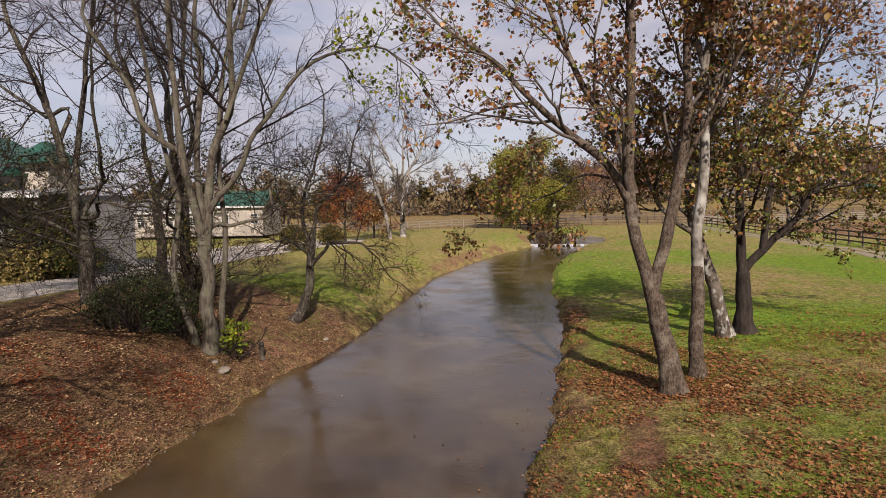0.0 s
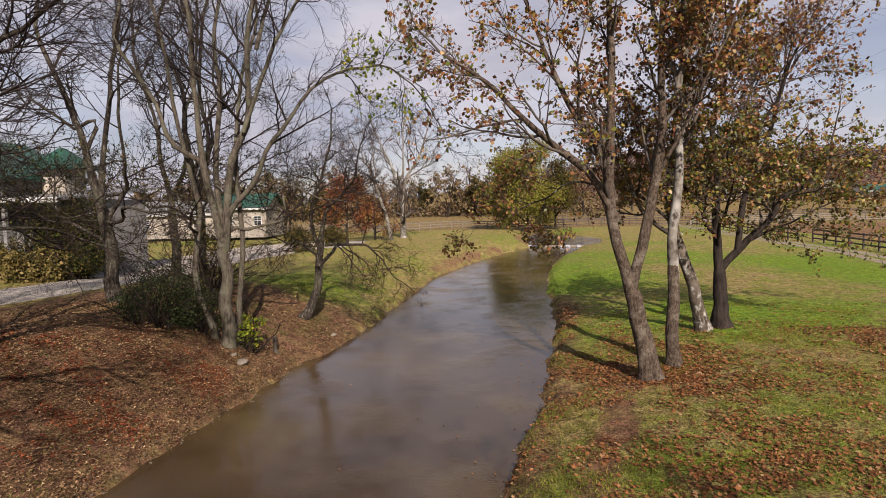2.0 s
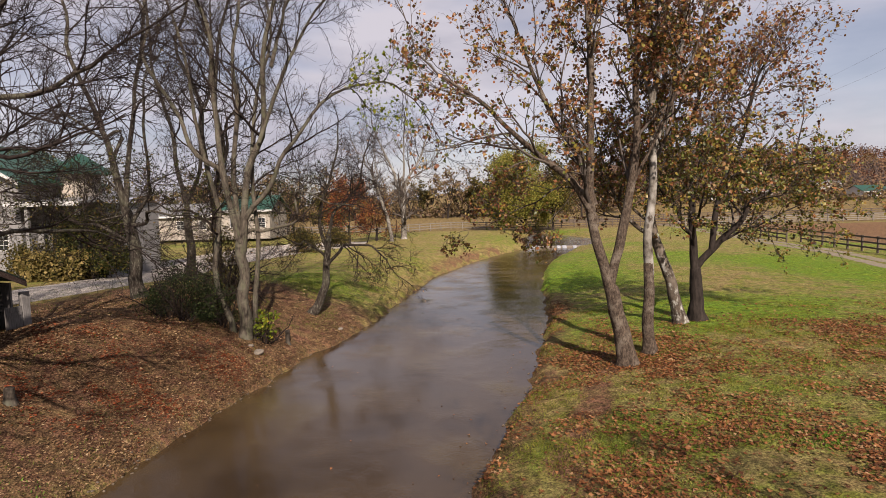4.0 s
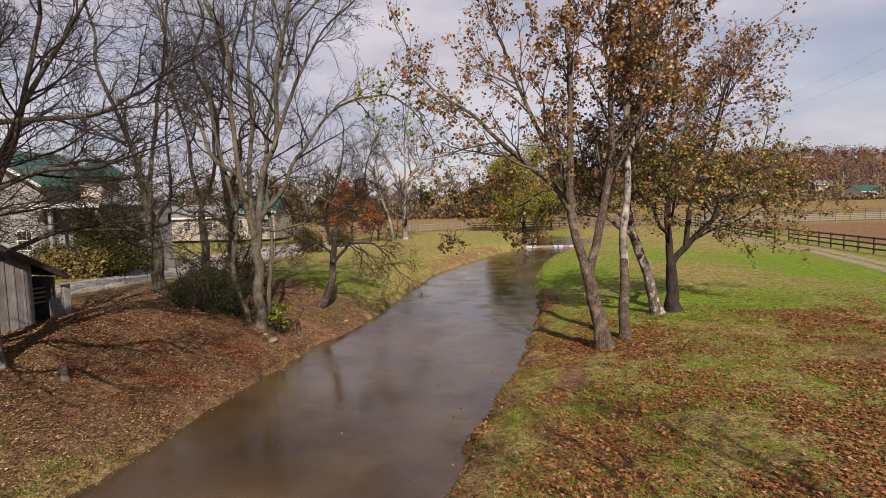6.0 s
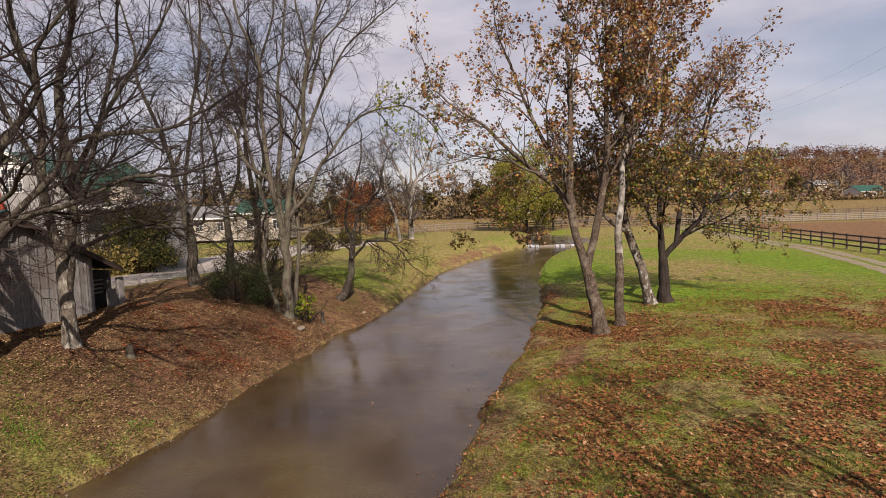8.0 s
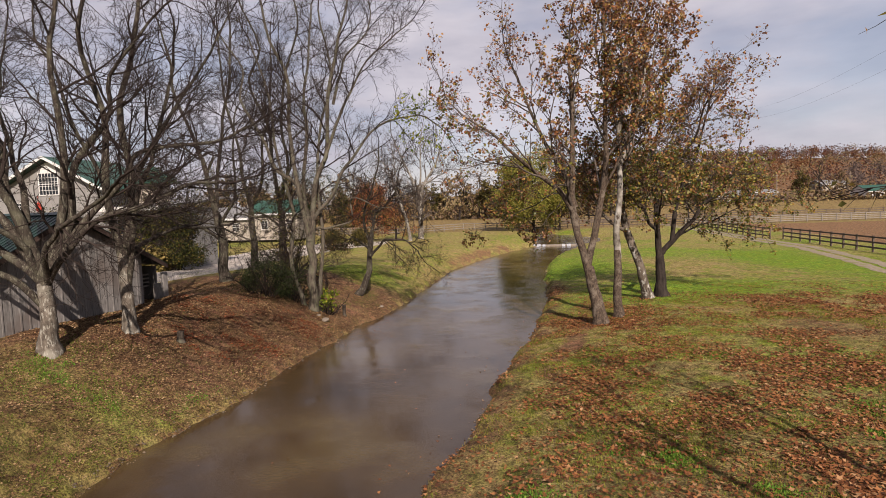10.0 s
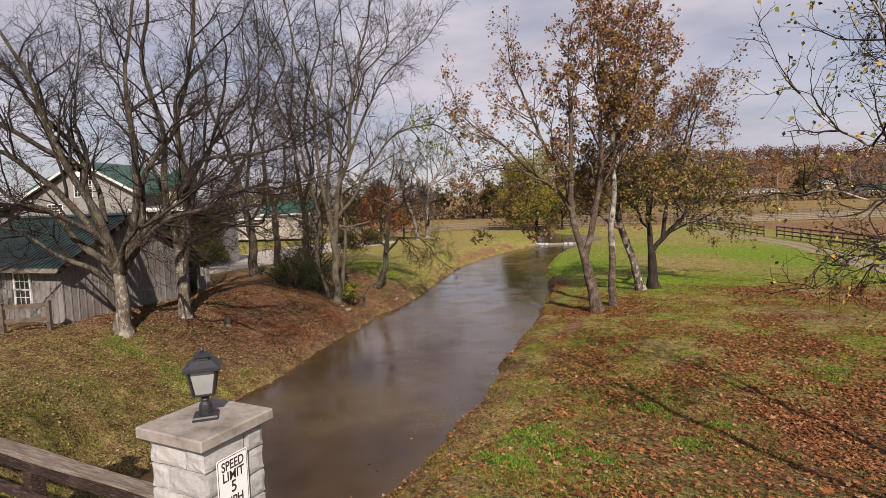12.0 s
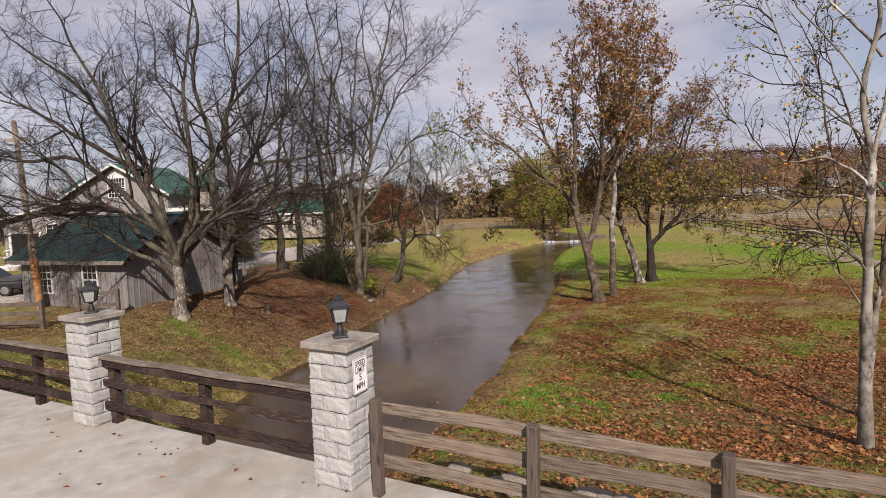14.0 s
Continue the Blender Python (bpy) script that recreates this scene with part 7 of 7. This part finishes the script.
rng_l, lx, ly = scatter(60000, -15, -6, 6, 17, red_drift, 103)
lv, lf = leaf_faces(rng_l, np.stack([lx, ly, land(lx, ly) + rng_l.uniform(0.012, 0.035, len(lx))], -1), rng_l.uniform(0.04, 0.09, len(lx)), 0, True, True)
tagged(new("red_leaf_drift", mesh_of("red_leaf_drift", lv, lf, LITTER_RED)), "drifts of red-brown leaves on the bank", "fallen leaves", kind="stuff")
rng_l, lx, ly = scatter(1500, -9, 6, -8, 34, lambda x, y, dl, dr: ((dl < -0.3) & (dr < -0.15)) * (0.10 + 0.9 * (dr > -1.2)), 104)
lv, lf = leaf_faces(rng_l, np.stack([lx, ly, np.full(len(lx), 0.012)], -1), rng_l.uniform(0.03, 0.09, len(lx)), 0, True, True)
tagged(new("floating_leaves", mesh_of("floating_leaves", lv, lf, LITTER)), "single brown leaves afloat on the creek", "fallen leaves", kind="stuff")


r_d = np.random.default_rng(105)
spots_u, spots_d = r_d.uniform(-4, 8, 70), r_d.uniform(-4.5, 0.1, 70) ** 3 / 20
where = np.array([along(u, d, DECK + 0.006) for u, d in zip(spots_u, spots_d)])
lv, lf = leaf_faces(r_d, where, r_d.uniform(0.03, 0.09, 70), 0, True, True)
tagged(new("deck_leaves", mesh_of("deck_leaves", lv, lf, LITTER)), "few dry leaves blown onto the concrete deck", "fallen leaves", kind="stuff")


def grass_blades(name, n, area, weight, height, mat, seed, label, wide=(0.006, 0.013)):
    r, x, y = scatter(n, *area, weight, seed)
    k = len(x)
    base = np.stack([x, y, land(x, y) - 0.01], -1)
    a = r.uniform(0, 2 * np.pi, k)
    side = np.stack([np.cos(a), np.sin(a), np.zeros(k)], -1) * r.uniform(wide[0], wide[1], k)[:, None]
    lean = np.stack([r.normal(0, 0.45, k), r.normal(0, 0.45, k), np.ones(k)], -1) * r.uniform(height[0], height[1], k)[:, None]
    V = np.stack([base - side, base + side, base + lean], 1).reshape(-1, 3)
    F = np.arange(3 * k).reshape(k, 3)
    tagged(new(name, mesh_of(name, V, F, mat)), label, "grass", kind="stuff")


def right_grass(x, y, dl, dr):
    return np.clip(0.10 + 1.1 * value_noise(x, y, 2.2, 21) + 0.7 * value_noise(x, y, 0.5, 22), 0, 1) * (dr > 0.1) * (1 - smoothstep(y, 12, 22) * 0.4)


def left_grass(x, y, dl, dr):
    spot = 1.0 * np.exp(-(((x + 10.8) / 3.4) ** 2 + ((y - 2.2) / 3.8) ** 2)) + 1.6 * np.exp(-(((x + 13.6) / 1.2) ** 2 + ((y - 4.2) / 1.1) ** 2)) + np.exp(-(((x + 8.0) / 3.0) ** 2 + ((y - 25) / 5.0) ** 2)) + 0.10
    return spot * np.clip(0.3 + 0.9 * value_noise(x, y, 0.9, 23), 0, 1) * (dl > 0.3)


def right_weeds(x, y, dl, dr):
    w = sum(np.exp(-(((x - a) / r) ** 2 + ((y - b) / r) ** 2)) for a, b, r in ((3.4, -4.4, 0.4), (3.5, -1.3, 0.5), (2.6, -0.6, 0.3), (0.2, -4.1, 0.7), (9.5, 0.5, 0.6), (8.2, -0.6, 0.4), (0.3, -5.2, 0.5), (-0.4, -5.8, 0.4), (1.1, -5.6, 0.4), (7.7, 5.6, 0.4), (4.6, -3.0, 0.3)))
    return np.clip(w, 0, 1) * np.clip(0.5 + value_noise(x, y, 0.35, 26), 0, 1) * (dr > 0.1)


grass_blades("grass", 520000, (-5, 17, -11, 22), right_grass, (0.025, 0.075), GRASS, 111, "short green grass blades between fallen leaves", (0.007, 0.015))
grass_blades("weeds", 420000, (-2, 11, -8, 8), right_weeds, (0.03, 0.08), WEED, 114, "bright green weeds in small patches on the lawn", (0.012, 0.028))
def left_weeds(x, y, dl, dr):
    w = sum(np.exp(-(((x - a) / r) ** 2 + ((y - b) / r) ** 2)) for a, b, r in ((-9.0, 4.9, 0.6), (-9.1, 3.4, 0.5), (-10.9, 3.0, 0.5), (-12.6, 3.4, 0.8), (-13.4, 4.0, 0.6)))
    return np.clip(w, 0, 1) * np.clip(0.5 + value_noise(x, y, 0.35, 27), 0, 1) * (dl > 0.3)


grass_blades("bank_weeds", 38000, (-15, -8, -1, 6), left_weeds, (0.03, 0.08), WEED, 115, "bright green weeds in small patches on the bank", (0.012, 0.026))
grass_blades("bank_grass", 330000, (-20, -3, -8.5, 30), left_grass, (0.03, 0.085), BANK_GRASS, 112, "short green grass on the leafy bank", (0.008, 0.018))
# dry tufts along the edge of the water
grass_blades("edge_grass", 200000, (-11, 9, -8, 40), lambda x, y, dl, dr: 0.9 * (((dl > 0.1) & (dl < 0.6)) | ((dr > 0.02) & (dr < 0.35))) * np.clip(0.5 + value_noise(x, y, 0.7, 25), 0, 1), (0.03, 0.11), REED, 113, "dry grass along the water's edge")

r_p = np.random.default_rng(121)
py = np.concatenate([r_p.uniform(-8, 40, 700), r_p.uniform(-8, 30, 200)])
pl, pr = banks(py)
side_l = np.arange(len(py)) < 700
px = np.where(side_l, pl - r_p.normal(0.02, 0.12, len(py)), pr + r_p.normal(-0.05, 0.08, len(py)))
cube = np.array([[1, 0, 0], [0, 1, 0], [-1, 0, 0], [0, -1, 0], [0, 0, 0.6], [0, 0, -0.6]], float)
octa = np.array([[0, 1, 4], [1, 2, 4], [2, 3, 4], [3, 0, 4], [1, 0, 5], [2, 1, 5], [3, 2, 5], [0, 3, 5]])
size = r_p.uniform(0.012, 0.05, len(py))
ang = r_p.uniform(0, 6.28, len(py))
rot = np.stack([np.stack([np.cos(ang), -np.sin(ang), 0 * ang], -1), np.stack([np.sin(ang), np.cos(ang), 0 * ang], -1), np.stack([0 * ang, 0 * ang, 1 + 0 * ang], -1)], 1)
pv = np.einsum("nij,kj->nki", rot, cube) * size[:, None, None] * r_p.uniform(0.7, 1.4, (len(py), 6, 1)) + np.stack([px, py, np.maximum(land(px, py), 0.0) + 0.01], -1)[:, None]
pf = (octa[None] + (np.arange(len(py)) * 6)[:, None, None]).reshape(-1, 3)
tagged(new("shore_pebbles", mesh_of("shore_pebbles", pv.reshape(-1, 3), pf, PEBBLE)), "small pale pebbles along the water's edge", "pebbles", kind="stuff")
